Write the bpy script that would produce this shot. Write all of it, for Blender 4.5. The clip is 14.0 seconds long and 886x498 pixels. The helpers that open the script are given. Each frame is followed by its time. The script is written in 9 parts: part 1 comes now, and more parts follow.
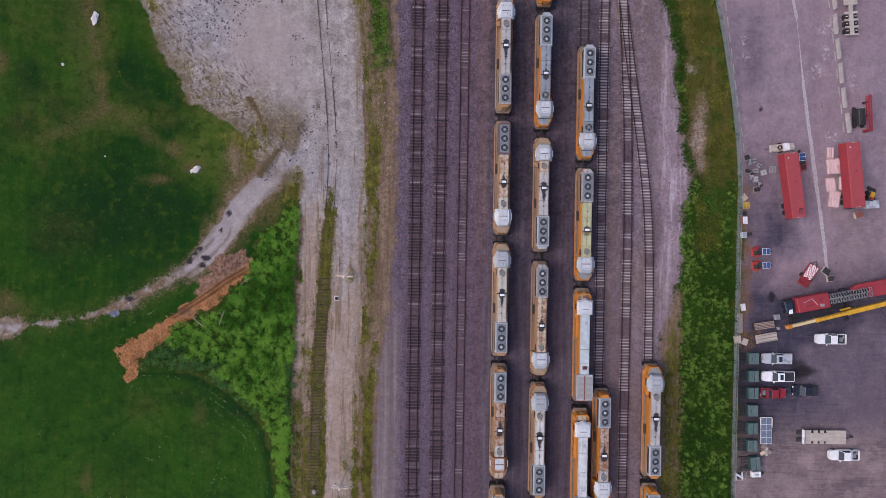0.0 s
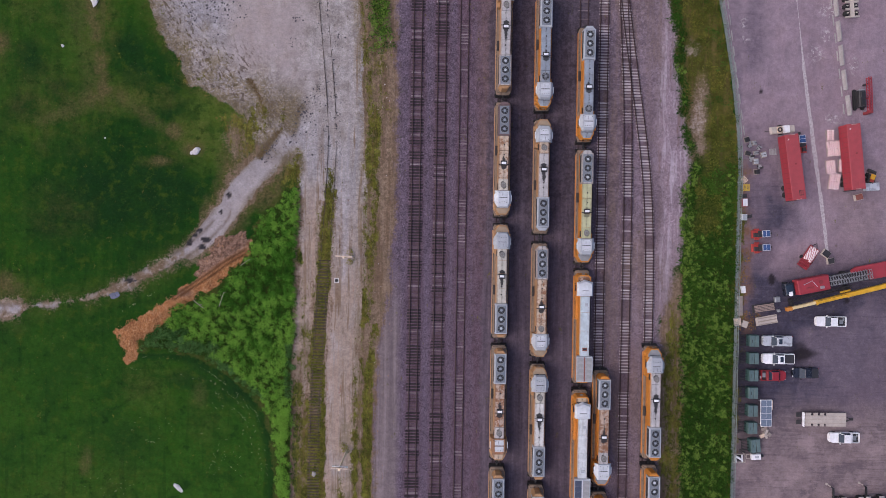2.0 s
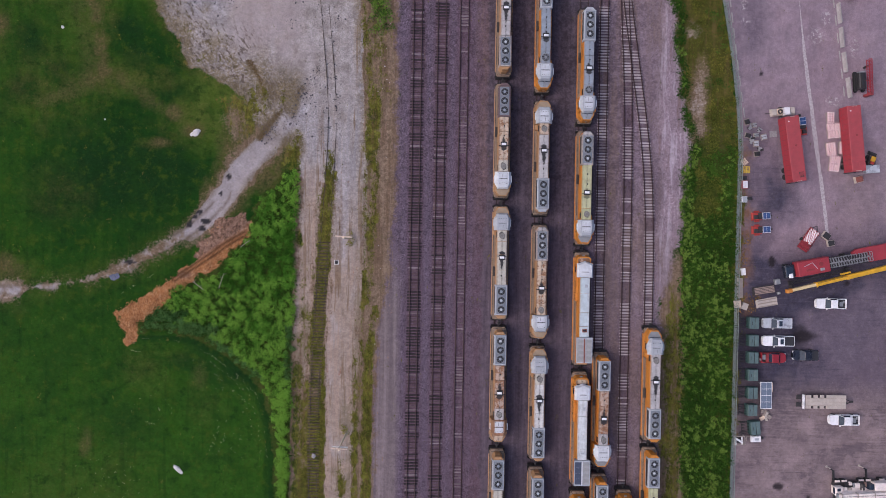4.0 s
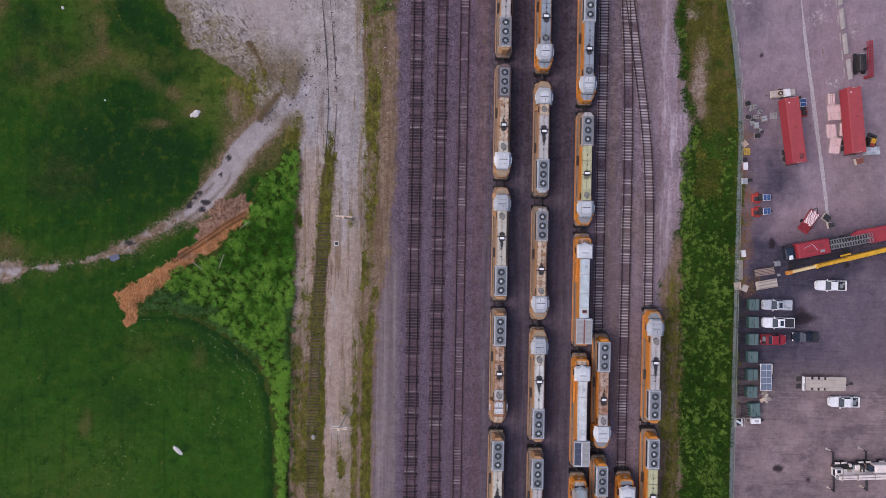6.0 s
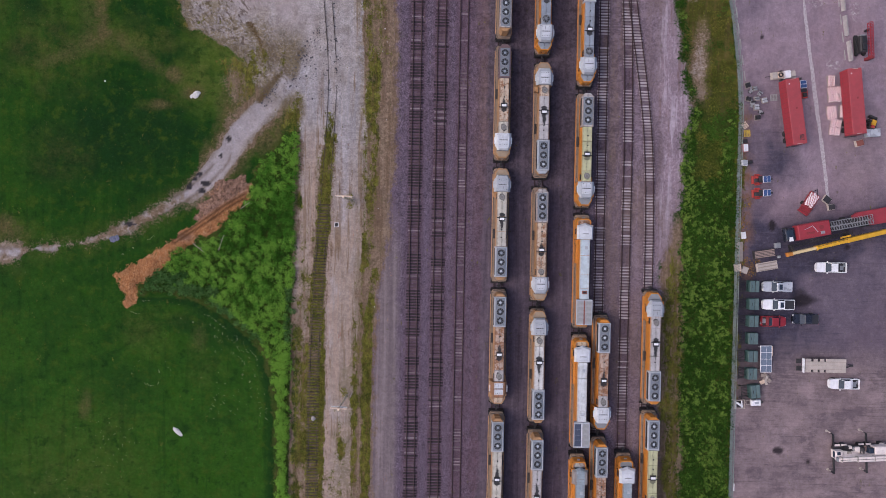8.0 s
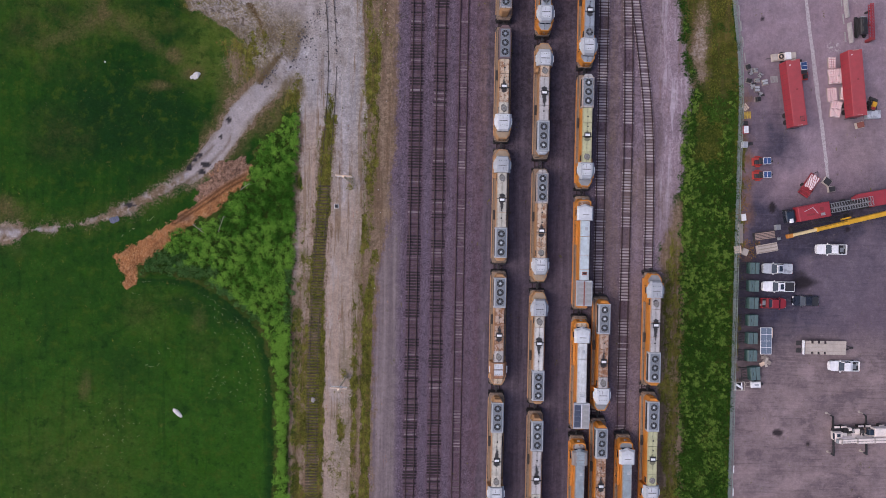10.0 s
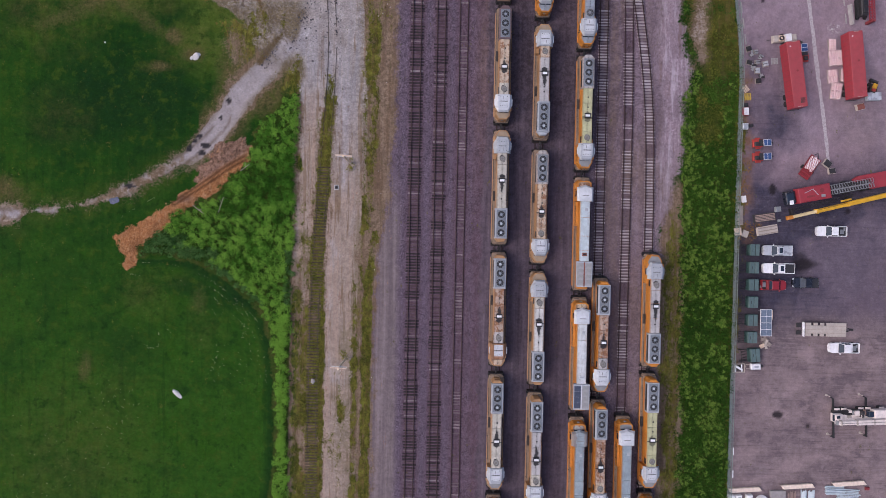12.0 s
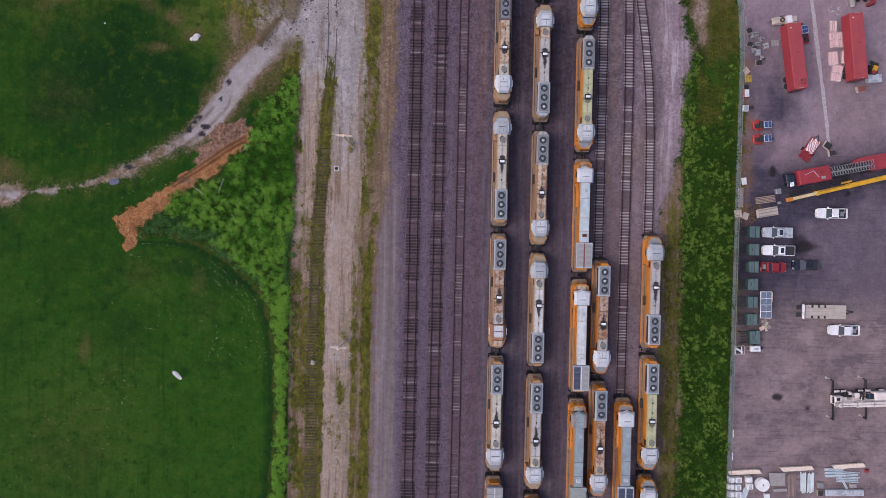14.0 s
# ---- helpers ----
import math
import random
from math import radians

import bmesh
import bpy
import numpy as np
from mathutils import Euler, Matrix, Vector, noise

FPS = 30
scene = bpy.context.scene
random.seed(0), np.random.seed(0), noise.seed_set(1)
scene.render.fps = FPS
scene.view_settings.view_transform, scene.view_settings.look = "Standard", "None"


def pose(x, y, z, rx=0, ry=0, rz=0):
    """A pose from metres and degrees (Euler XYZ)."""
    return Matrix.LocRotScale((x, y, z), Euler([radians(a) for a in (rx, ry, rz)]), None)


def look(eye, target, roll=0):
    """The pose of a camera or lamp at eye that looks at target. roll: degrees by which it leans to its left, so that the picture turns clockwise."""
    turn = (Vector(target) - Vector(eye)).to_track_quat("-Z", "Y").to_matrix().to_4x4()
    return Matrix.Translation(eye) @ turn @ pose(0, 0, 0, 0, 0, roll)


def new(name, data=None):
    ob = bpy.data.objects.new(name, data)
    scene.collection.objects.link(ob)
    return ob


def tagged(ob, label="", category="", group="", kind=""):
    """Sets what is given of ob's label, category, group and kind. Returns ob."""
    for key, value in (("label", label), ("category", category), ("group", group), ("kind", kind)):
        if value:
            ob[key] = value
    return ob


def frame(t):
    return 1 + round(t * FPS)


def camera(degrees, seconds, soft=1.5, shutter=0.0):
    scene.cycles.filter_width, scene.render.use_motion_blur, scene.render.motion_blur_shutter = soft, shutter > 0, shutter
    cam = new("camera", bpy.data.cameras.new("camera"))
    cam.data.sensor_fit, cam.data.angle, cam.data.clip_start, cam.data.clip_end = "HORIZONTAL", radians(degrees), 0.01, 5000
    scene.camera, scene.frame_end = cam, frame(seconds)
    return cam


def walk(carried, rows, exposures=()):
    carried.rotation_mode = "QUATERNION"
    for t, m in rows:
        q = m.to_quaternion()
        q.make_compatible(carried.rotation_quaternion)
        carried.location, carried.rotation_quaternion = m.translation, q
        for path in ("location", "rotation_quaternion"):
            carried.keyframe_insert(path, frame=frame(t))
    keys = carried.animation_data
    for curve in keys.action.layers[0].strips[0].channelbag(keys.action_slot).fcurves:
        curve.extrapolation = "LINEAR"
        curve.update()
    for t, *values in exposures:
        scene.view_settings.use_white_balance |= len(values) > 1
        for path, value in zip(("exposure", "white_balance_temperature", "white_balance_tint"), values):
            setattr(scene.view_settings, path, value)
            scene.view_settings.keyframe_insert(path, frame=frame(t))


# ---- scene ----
cam = camera(73.0, 14.0, soft=0.7)
# seconds, x, y, z, tilt, lean, turn
PATH = [
    (0, -0.371, -1.039, 113.50, -0.570, -1.112, 0.858),
    (1, -0.309, -2.730, 113.50, -0.572, -1.099, 0.874),
    (2, -0.250, -4.431, 113.50, -0.578, -1.086, 0.891),
    (3, -0.195, -6.138, 113.50, -0.587, -1.074, 0.910),
    (4.25, -0.129, -8.280, 113.50, -0.602, -1.061, 0.936),
    (5.5, -0.068, -10.425, 113.50, -0.621, -1.049, 0.964),
    (7, 0.000, -13.000, 113.50, -0.651, -1.038, 1.000),
    (8, 0.043, -14.713, 113.50, -0.675, -1.031, 1.026),
    (9.25, 0.094, -16.848, 113.50, -0.709, -1.025, 1.061),
    (10.5, 0.142, -18.971, 113.50, -0.747, -1.020, 1.097),
    (12, 0.197, -21.498, 113.50, -0.799, -1.017, 1.145),
    (13, 0.233, -23.167, 113.50, -0.838, -1.015, 1.178),
    (14, 0.267, -24.821, 113.50, -0.879, -1.016, 1.213),
]
EXPOSURE, KELVIN, TINT = -0.03, 6200, 19
walk(cam, [(t, pose(x, y, z, rx, ry, rz)) for t, x, y, z, rx, ry, rz in PATH],
     [(0, EXPOSURE, KELVIN, TINT), (14, EXPOSURE, KELVIN, TINT)])

# ---------------------------------------------------------------- light: soft evening overcast, brighter from the west
SUN_EL, SUN_AZ = 48.0, 262.0            # degrees above the horizon, compass bearing
world = bpy.data.worlds.new("overcast_sky")
scene.world = world
world.use_nodes = True
wn = world.node_tree
sky = wn.nodes.new("ShaderNodeTexSky")
sky.sky_type = "NISHITA"
sky.sun_disc = False
sky.sun_elevation = radians(SUN_EL)
sky.sun_rotation = radians(SUN_AZ)
sky.air_density, sky.dust_density, sky.ozone_density = 1.0, 4.0, 1.0
wn.links.new(sky.outputs[0], wn.nodes["Background"].inputs[0])
wn.nodes["Background"].inputs[1].default_value = 0.15
sun = new("sun", bpy.data.lights.new("sun", "SUN"))
sun.data.energy, sun.data.angle, sun.data.color = 1.1, radians(50), (1.0, 0.93, 0.86)
sx, sy = math.sin(radians(SUN_AZ)), math.cos(radians(SUN_AZ))
sun.matrix_world = look((sx * 60, sy * 60, 60 * math.tan(radians(SUN_EL))), (0, 0, 0))


# ---------------------------------------------------------------- material helpers
class Nodes:
    """Short hand for building a node material."""

    def __init__(self, name, rough=0.8, metal=0.0):
        self.mat = bpy.data.materials.new(name)
        self.mat.use_nodes = True
        self.t = self.mat.node_tree
        self.bsdf = self.t.nodes["Principled BSDF"]
        self.bsdf.inputs["Roughness"].default_value = rough
        self.bsdf.inputs["Metallic"].default_value = metal
        self._geo = None

    def put(self, sock, v):
        if isinstance(v, bpy.types.NodeSocket):
            self.t.links.new(v, sock)
        elif isinstance(v, (tuple, list)) and len(v) == 3 and sock.type == "RGBA":
            sock.default_value = (*v, 1)
        else:
            sock.default_value = v

    def pos(self):
        if self._geo is None:
            self._geo = self.t.nodes.new("ShaderNodeNewGeometry").outputs["Position"]
        return self._geo

    def local(self):
        return self.t.nodes.new("ShaderNodeTexCoord").outputs["Object"]

    def attr(self, name):
        n = self.t.nodes.new("ShaderNodeAttribute")
        n.attribute_name = name
        return n.outputs["Fac"]

    def rnd(self):
        return self.t.nodes.new("ShaderNodeObjectInfo").outputs["Random"]

    def island(self):
        return self.t.nodes.new("ShaderNodeNewGeometry").outputs["Random Per Island"]

    def scaled(self, vec, sc):
        n = self.t.nodes.new("ShaderNodeVectorMath")
        n.operation = "MULTIPLY"
        self.put(n.inputs[0], vec)
        n.inputs[1].default_value = sc
        return n.outputs[0]

    def noise(self, scale, detail=3.0, rough=0.6, vec=None, stretch=None):
        n = self.t.nodes.new("ShaderNodeTexNoise")
        v = vec if vec is not None else self.pos()
        if stretch:
            v = self.scaled(v, stretch)
        self.put(n.inputs["Vector"], v)
        n.inputs["Scale"].default_value = scale
        n.inputs["Detail"].default_value = detail
        n.inputs["Roughness"].default_value = rough
        return n.outputs["Fac"]

    def voronoi(self, scale, vec=None, feature="F1", out="Distance"):
        n = self.t.nodes.new("ShaderNodeTexVoronoi")
        n.feature = feature
        self.put(n.inputs["Vector"], vec if vec is not None else self.pos())
        n.inputs["Scale"].default_value = scale
        return n.outputs[out]

    def math(self, op, a, b=0.0, c=None, clamp=False):
        n = self.t.nodes.new("ShaderNodeMath")
        n.operation, n.use_clamp = op, clamp
        self.put(n.inputs[0], a)
        self.put(n.inputs[1], b)
        if c is not None:
            self.put(n.inputs[2], c)
        return n.outputs[0]

    def step(self, v, lo, hi, a=0.0, b=1.0):
        n = self.t.nodes.new("ShaderNodeMapRange")
        n.interpolation_type = "SMOOTHSTEP"
        self.put(n.inputs["Value"], v)
        for k, q in (("From Min", lo), ("From Max", hi), ("To Min", a), ("To Max", b)):
            n.inputs[k].default_value = q
        return n.outputs[0]

    def mix(self, f, a, b, mode="MIX"):
        n = self.t.nodes.new("ShaderNodeMix")
        n.data_type, n.blend_type = "RGBA", mode
        self.put(n.inputs[0], f)
        self.put(n.inputs[6], a)
        self.put(n.inputs[7], b)
        return n.outputs[2]

    def ramp(self, v, *stops):
        n = self.t.nodes.new("ShaderNodeValToRGB")
        e = n.color_ramp.elements
        while len(e) < len(stops):
            e.new(0.5)
        for el, (p, c) in zip(e, stops):
            el.position, el.color = p, (*c, 1)
        self.put(n.inputs[0], v)
        return n.outputs[0]

    def bump(self, h, dist=0.05, strength=1.0):
        n = self.t.nodes.new("ShaderNodeBump")
        n.inputs["Distance"].default_value = dist
        n.inputs["Strength"].default_value = strength
        self.put(n.inputs["Height"], h)
        self.t.links.new(n.outputs[0], self.bsdf.inputs["Normal"])

    def done(self, color, rough=None):
        self.put(self.bsdf.inputs["Base Color"], color)
        if rough is not None:
            self.put(self.bsdf.inputs["Roughness"], rough)
        return self.mat


def times(c, k):
    return tuple(min(1.0, q * k) for q in c)


def paint(name, color, rough=0.5, dirt=0.35, grime=(0.16, 0.13, 0.11), metal=0.0, scale=1.0):
    """Weathered paint: faded at a large scale, grimy and scratched at a small one."""
    n = Nodes(name, rough, metal)
    v = n.local()
    big = n.noise(0.9 * scale, 4, 0.6, v)
    fine = n.noise(7 * scale, 5, 0.7, v)
    c = n.mix(n.step(big, 0.3, 0.7), times(color, 0.86), times(color, 1.1))
    c = n.mix(n.math("MULTIPLY", n.step(fine, 0.5, 0.75), dirt), c, grime)
    c = n.mix(n.math("MULTIPLY", n.rnd(), 0.12), c, times(color, 0.6))
    n.bump(fine, 0.01, 0.3)
    return n.done(c, n.step(big, 0.2, 0.8, max(0.05, rough - 0.12), min(1, rough + 0.15)))


def plain(name, color, rough=0.6, metal=0.0):
    n = Nodes(name, rough, metal)
    v = n.local()
    f = n.noise(5, 4, 0.65, v)
    n.bump(f, 0.006, 0.3)
    return n.done(n.mix(n.step(f, 0.3, 0.7), times(color, 0.8), times(color, 1.15)))


def glass(name, color=(0.018, 0.027, 0.042)):
    n = Nodes(name, 0.15)
    n.bsdf.inputs["Specular IOR Level"].default_value = 0.12
    f = n.noise(2.0, 2, 0.5, n.local())
    return n.done(n.mix(f, color, times(color, 2.0)))


# ---------------------------------------------------------------- shape helpers
class Shape:
    """Collects vertices and faces of one part."""

    def __init__(self):
        self.v, self.f = [], []

    def prism(self, outline, z0, z1, cham=0.0, top=None):
        """An upright prism over an outline (counter-clockwise), its top edge chamfered."""
        n, b = len(outline), len(self.v)
        cx = sum(p[0] for p in outline) / n
        cy = sum(p[1] for p in outline) / n
        rings = [(outline, z0)]
        if top:
            rings.append((top, z1))
        elif cham:
            w = max(abs(p[0] - cx) for p in outline)
            h = max(abs(p[1] - cy) for p in outline)
            kx, ky = max(0.05, 1 - cham / max(w, 1e-4)), max(0.05, 1 - cham / max(h, 1e-4))
            rings.append((outline, z1 - min(cham, (z1 - z0) * 0.5)))
            rings.append(([(cx + (x - cx) * kx, cy + (y - cy) * ky) for x, y in outline], z1))
        else:
            rings.append((outline, z1))
        for pts, z in rings:
            self.v += [(x, y, z) for x, y in pts]
        for r in range(len(rings) - 1):
            for i in range(n):
                j = (i + 1) % n
                self.f.append((b + r * n + i, b + r * n + j, b + r * n + n + j, b + r * n + n + i))
        self.f.append(tuple(b + i for i in reversed(range(n))))
        self.f.append(tuple(b + (len(rings) - 1) * n + i for i in range(n)))
        return self

    def box(self, x0, x1, y0, y1, z0, z1, cham=0.0):
        return self.prism([(x0, y0), (x1, y0), (x1, y1), (x0, y1)], z0, z1, cham)

    def cyl(self, cx, cy, z0, z1, r, n=16, r2=None):
        a = [2 * math.pi * i / n for i in range(n)]
        lo = [(cx + r * math.cos(t), cy + r * math.sin(t)) for t in a]
        r2 = r if r2 is None else r2
        return self.prism(lo, z0, z1, top=[(cx + r2 * math.cos(t), cy + r2 * math.sin(t)) for t in a])

    def ring(self, cx, cy, z0, z1, r0, r1, n=20):
        """An upright pipe: outer radius r1, inner r0."""
        b = len(self.v)
        for r, z in ((r1, z0), (r1, z1), (r0, z1), (r0, z0)):
            self.v += [(cx + r * math.cos(2 * math.pi * i / n), cy + r * math.sin(2 * math.pi * i / n), z) for i in range(n)]
        for k in range(4):
            for i in range(n):
                j = (i + 1) % n
                m = (k + 1) % 4
                self.f.append((b + k * n + i, b + k * n + j, b + m * n + j, b + m * n + i))
        return self

    def bar(self, a, c, r, n=5):
        """A round bar from a to c."""
        a, c = Vector(a), Vector(c)
        d = (c - a).normalized()
        u = d.orthogonal().normalized()
        w = d.cross(u)
        b = len(self.v)
        for p in (a, c):
            for i in range(n):
                t = 2 * math.pi * i / n
                self.v.append(tuple(p + r * (u * math.cos(t) + w * math.sin(t))))
        for i in range(n):
            j = (i + 1) % n
            self.f.append((b + i, b + j, b + n + j, b + n + i))
        self.f.append(tuple(b + i for i in reversed(range(n))))
        self.f.append(tuple(b + n + i for i in range(n)))
        return self

    def path(self, pts, r, n=5):
        """One bent round bar through several points."""
        pts = [Vector(p) for p in pts]
        b, m = len(self.v), len(pts)
        for k, p in enumerate(pts):
            d = ((pts[min(k + 1, m - 1)] - p).normalized() + (p - pts[max(k - 1, 0)]).normalized()).normalized()
            u = (Vector((0, 0, 1)).cross(d) if abs(d.z) < 0.95 else Vector((0, 1, 0)).cross(d)).normalized()
            w = d.cross(u)
            self.v += [tuple(p + r * (u * math.cos(2 * math.pi * i / n) + w * math.sin(2 * math.pi * i / n))) for i in range(n)]
            if k:
                o = b + (k - 1) * n
                self.f += [(o + i, o + (i + 1) % n, o + n + (i + 1) % n, o + n + i) for i in range(n)]
        self.f += [tuple(b + i for i in reversed(range(n))), tuple(b + (m - 1) * n + i for i in range(n))]
        return self

    def wheel(self, x0, x1, y, z, r, n=16):
        """A wheel whose axle runs along x."""
        b = len(self.v)
        w = (x1 - x0) * 0.18
        for x, q in ((x0, r * 0.93), (x0 + w, r), (x1 - w, r), (x1, r * 0.93)):
            self.v += [(x, y + q * math.cos(2 * math.pi * i / n), z + q * math.sin(2 * math.pi * i / n)) for i in range(n)]
        for k in range(3):
            for i in range(n):
                j = (i + 1) % n
                self.f.append((b + k * n + i, b + k * n + j, b + k * n + n + j, b + k * n + n + i))
        self.f.append(tuple(b + i for i in reversed(range(n))))
        self.f.append(tuple(b + 3 * n + i for i in range(n)))
        return self

    def hexa(self, lower, upper):
        """A block between two quads given as 3D corners in the same order."""
        b = len(self.v)
        self.v += [tuple(p) for p in lower] + [tuple(p) for p in upper]
        self.f += [(b + 3, b + 2, b + 1, b), (b + 4, b + 5, b + 6, b + 7)]
        for i in range(4):
            j = (i + 1) % 4
            self.f.append((b + i, b + j, b + 4 + j, b + 4 + i))
        return self

    def profile(self, pts, x0, x1):
        """A side profile (y, z) pushed across from x0 to x1."""
        n, b = len(pts), len(self.v)
        for x in (x0, x1):
            self.v += [(x, y, z) for y, z in pts]
        for i in range(n):
            j = (i + 1) % n
            self.f.append((b + i, b + j, b + n + j, b + n + i))
        self.f.append(tuple(b + i for i in reversed(range(n))))
        self.f.append(tuple(b + n + i for i in range(n)))
        return self

    def mesh(self, name):
        me = bpy.data.meshes.new(name)
        me.from_pydata(self.v, [], self.f)
        b = bmesh.new()
        b.from_mesh(me)
        bmesh.ops.recalc_face_normals(b, faces=b.faces[:])
        b.to_mesh(me)
        b.free()
        return me


MESHES = {}


def part(name, shape, material, parent=None, label="", at=None, key=None):
    """One mesh object under a thing or part. With a key, alike parts share their mesh."""
    if key and key in MESHES:
        me = MESHES[key]
    else:
        me = (shape() if callable(shape) else shape).mesh(name)
        me.materials.append(material)
        if key:
            MESHES[key] = me
    ob = new(name, me)
    if me.materials[0] != material:
        ob.material_slots[0].link = "OBJECT"
        ob.material_slots[0].material = material
    ob.parent = parent
    if at is not None:
        ob.matrix_basis = at if isinstance(at, Matrix) else pose(*at)
    if label:
        tagged(ob, label)
    return ob


def thing(name, label, category, at, group="", kind=""):
    ob = new(name)
    ob.empty_display_size = 0.3
    ob.matrix_basis = at if isinstance(at, Matrix) else pose(*at)
    return tagged(ob, label, category, group, kind)


# ---------------------------------------------------------------- plan numbers
def lerp_line(y, pts):
    """x along a line given as (y, x) from north to south."""
    ys = [-p[0] for p in pts]
    return np.interp(-np.asarray(y, float), ys, [p[1] for p in pts])


SPUR = [(62, -23.6), (44.4, -21.7), (20.6, -19.4), (12.6, -19.2), (1.9, -19.8), (-23.8, -21.4), (-36.6, -21.9), (-49.0, -22.0), (-90, -22.0)]
TURNOUT = [(62, 34.2), (45.5, 35.35), (24.3, 36.6), (5, 36.95), (-8, 36.95), (-90, 36.7)]
BRANCH = [(62, 34.2), (45.5, 35.4), (35, 36.75), (24.3, 38.35), (13.6, 39.95), (6, 40.75), (-1.4, 41.15), (-12, 41.35), (-90, 41.35)]
FENCE = [(62, 50), (46.1, 52.9), (37.6, 54.7), (27.9, 56.4), (18.2, 57.6), (10.7, 58.0), (-3.4, 57.9), (-30, 57.8), (-90, 57.6)]
BALLAST_W = [(62, -7.6), (44.7, -7.6), (28.8, -7.2), (12.8, -7.1), (-3.2, -7.4), (-15, -8.4), (-23.6, -10.0), (-35.5, -10.5), (-54, -10.7), (-90, -11.1)]
ROAD_E = [(62, -17), (44.5, -15.2), (34, -14.0), (23.3, -13.4), (12.7, -12.7), (-3.3, -12.7), (-19.4, -13.3), (-36.6, -13.9), (-90, -14.3)]
ROAD_W = [(6.2, -18.7), (-8.8, -19.4), (-23.7, -20.1), (-36.6, -20.5), (-90, -20.8)]
STRIP_W = [(5, -24.6), (-6.7, -25.3), (-19.5, -25.9), (-30, -26.4), (-90, -26.6)]
VEG_W = [(62, 40), (45.9, 42.9), (37.4, 45.0), (29.8, 45.2), (21.3, 46.4), (10.6, 48.8), (6.2, 47.3), (-7.8, 47.4), (-36, 47.8), (-90, 48.0)]
GRAVEL = [(-66, 62), (-56, 44), (-54, 39.5), (-51.5, 34.2), (-47.8, 29), (-46.7, 24.8), (-39.3, 21.3), (-36.1, 19.2), (-34.5, 15.5), (-31.8, 12.4),
          (-28.6, 10.5), (-26, 7.5), (-24.6, 3.5), (-12.7, 3.5), (-12.8, 12), (-13.4, 23.3), (-14, 34), (-15.2, 44.5), (-17, 62)]
LANE = [(-26.4, 16.6), (-28.8, 13.8), (-31.2, 10.8), (-36.6, 5.0), (-39.6, -0.2), (-42.2, -3.2), (-45.0, -5.8), (-49.6, -8.9), (-53.3, -10.7), (-57.4, -13), (-61.1, -14.6), (-65.3, -15.9),
        (-71.6, -17.1), (-74.7, -17.3), (-78.4, -18.1), (-95, -18)]
LANE_HALF = ((-95, 1.9), (-79.5, 2.0), (-77.2, 1.7), (-75.5, 0.1), (-74.4, 0.2), (-73.3, 0.8), (-70.6, 0.7), (-69.6, 0.2), (-68.6, 0.55), (-66, 0.45), (-63, 0.65), (-58, 1.1), (-53, 0.95), (-47, 1.15), (-43.5, 2.1), (-36, 2.2))
PUDDLES = ((-45.2, -3.5, 0.9, 0.5), (-43.9, -2.7, 0.6, 0.4), (-42.8, -4.4, 0.8, 0.45), (-45.9, -4.8, 0.5, 0.6), (-43.4, -5.9, 0.6, 0.4), (-56.9, -12.4, 1.0, 0.3), (-40.0, 0.8, 0.3, 0.4), (-38.6, 4.0, 0.3, 0.5))
MULCH = [(-59.1, -22.0), (-57.3, -20.9), (-54.5, -19.5), (-50, -16.2), (-47.4, -14.6), (-44.8, -12.2), (-44.1, -10.1), (-43.5, -8.2), (-42, -7.6), (-42, -6.1), (-40.7, -4.7), (-38.6, -3.3),
         (-35.4, -3.5), (-34.3, -5.1), (-34.6, -6.7), (-36.4, -8.5), (-39, -10.5), (-40.6, -12.1), (-41.6, -14), (-44.2, -14.5), (-44.8, -15.7), (-47.6, -16.5), (-48.9, -18.1), (-51, -19.8),
         (-52.1, -21.9), (-54.9, -23.5), (-55.7, -24.6), (-55.9, -26.2), (-56.7, -27.8), (-57.6, -27), (-56.8, -25.4), (-58, -24.9)]
THICKET = [(-26.9, 5.6), (-28.6, 3.5), (-30.7, 1.3), (-32.8, -1.9), (-34, -5), (-34.3, -7.2), (-38.5, -11.3), (-41, -14.6), (-44.5, -16), (-47.8, -17.2), (-50.5, -20.2), (-52.2, -22.4), (-54.2, -23.6), (-54.5, -24.8),
           (-49.4, -24.6), (-44.1, -26), (-40.9, -27.6), (-38.2, -29.5), (-35.5, -31.5), (-33.4, -33.6), (-31.2, -35.6), (-29.6, -41), (-28.7, -47), (-28.8, -53.8), (-28.2, -58), (-28.6, -66), (-29.6, -76),
           (-29.5, -90), (-26.7, -90), (-26.6, -50), (-26.4, -30), (-26, -19.5), (-25.5, -8), (-24.9, 2), (-25.3, 5.6)]


def value_noise(x, y, scale, seed, octaves=3):
    """Smooth noise from -1 to 1 on arrays of places."""
    out, amp, tot = np.zeros_like(x), 1.0, 0.0
    for o in range(octaves):
        lat = np.random.RandomState(seed * 17 + o).rand(256, 256)
        u, w = x * scale * 2 ** o, y * scale * 2 ** o
        i, j = np.floor(u).astype(int), np.floor(w).astype(int)
        fu, fw = u - i, w - j
        fu, fw = fu * fu * (3 - 2 * fu), fw * fw * (3 - 2 * fw)
        a, b = lat[i % 256, j % 256], lat[(i + 1) % 256, j % 256]
        c, d = lat[i % 256, (j + 1) % 256], lat[(i + 1) % 256, (j + 1) % 256]
        out += amp * ((a * (1 - fu) + b * fu) * (1 - fw) + (c * (1 - fu) + d * fu) * fw)
        tot += amp
        amp *= 0.5
    return out / tot * 2 - 1


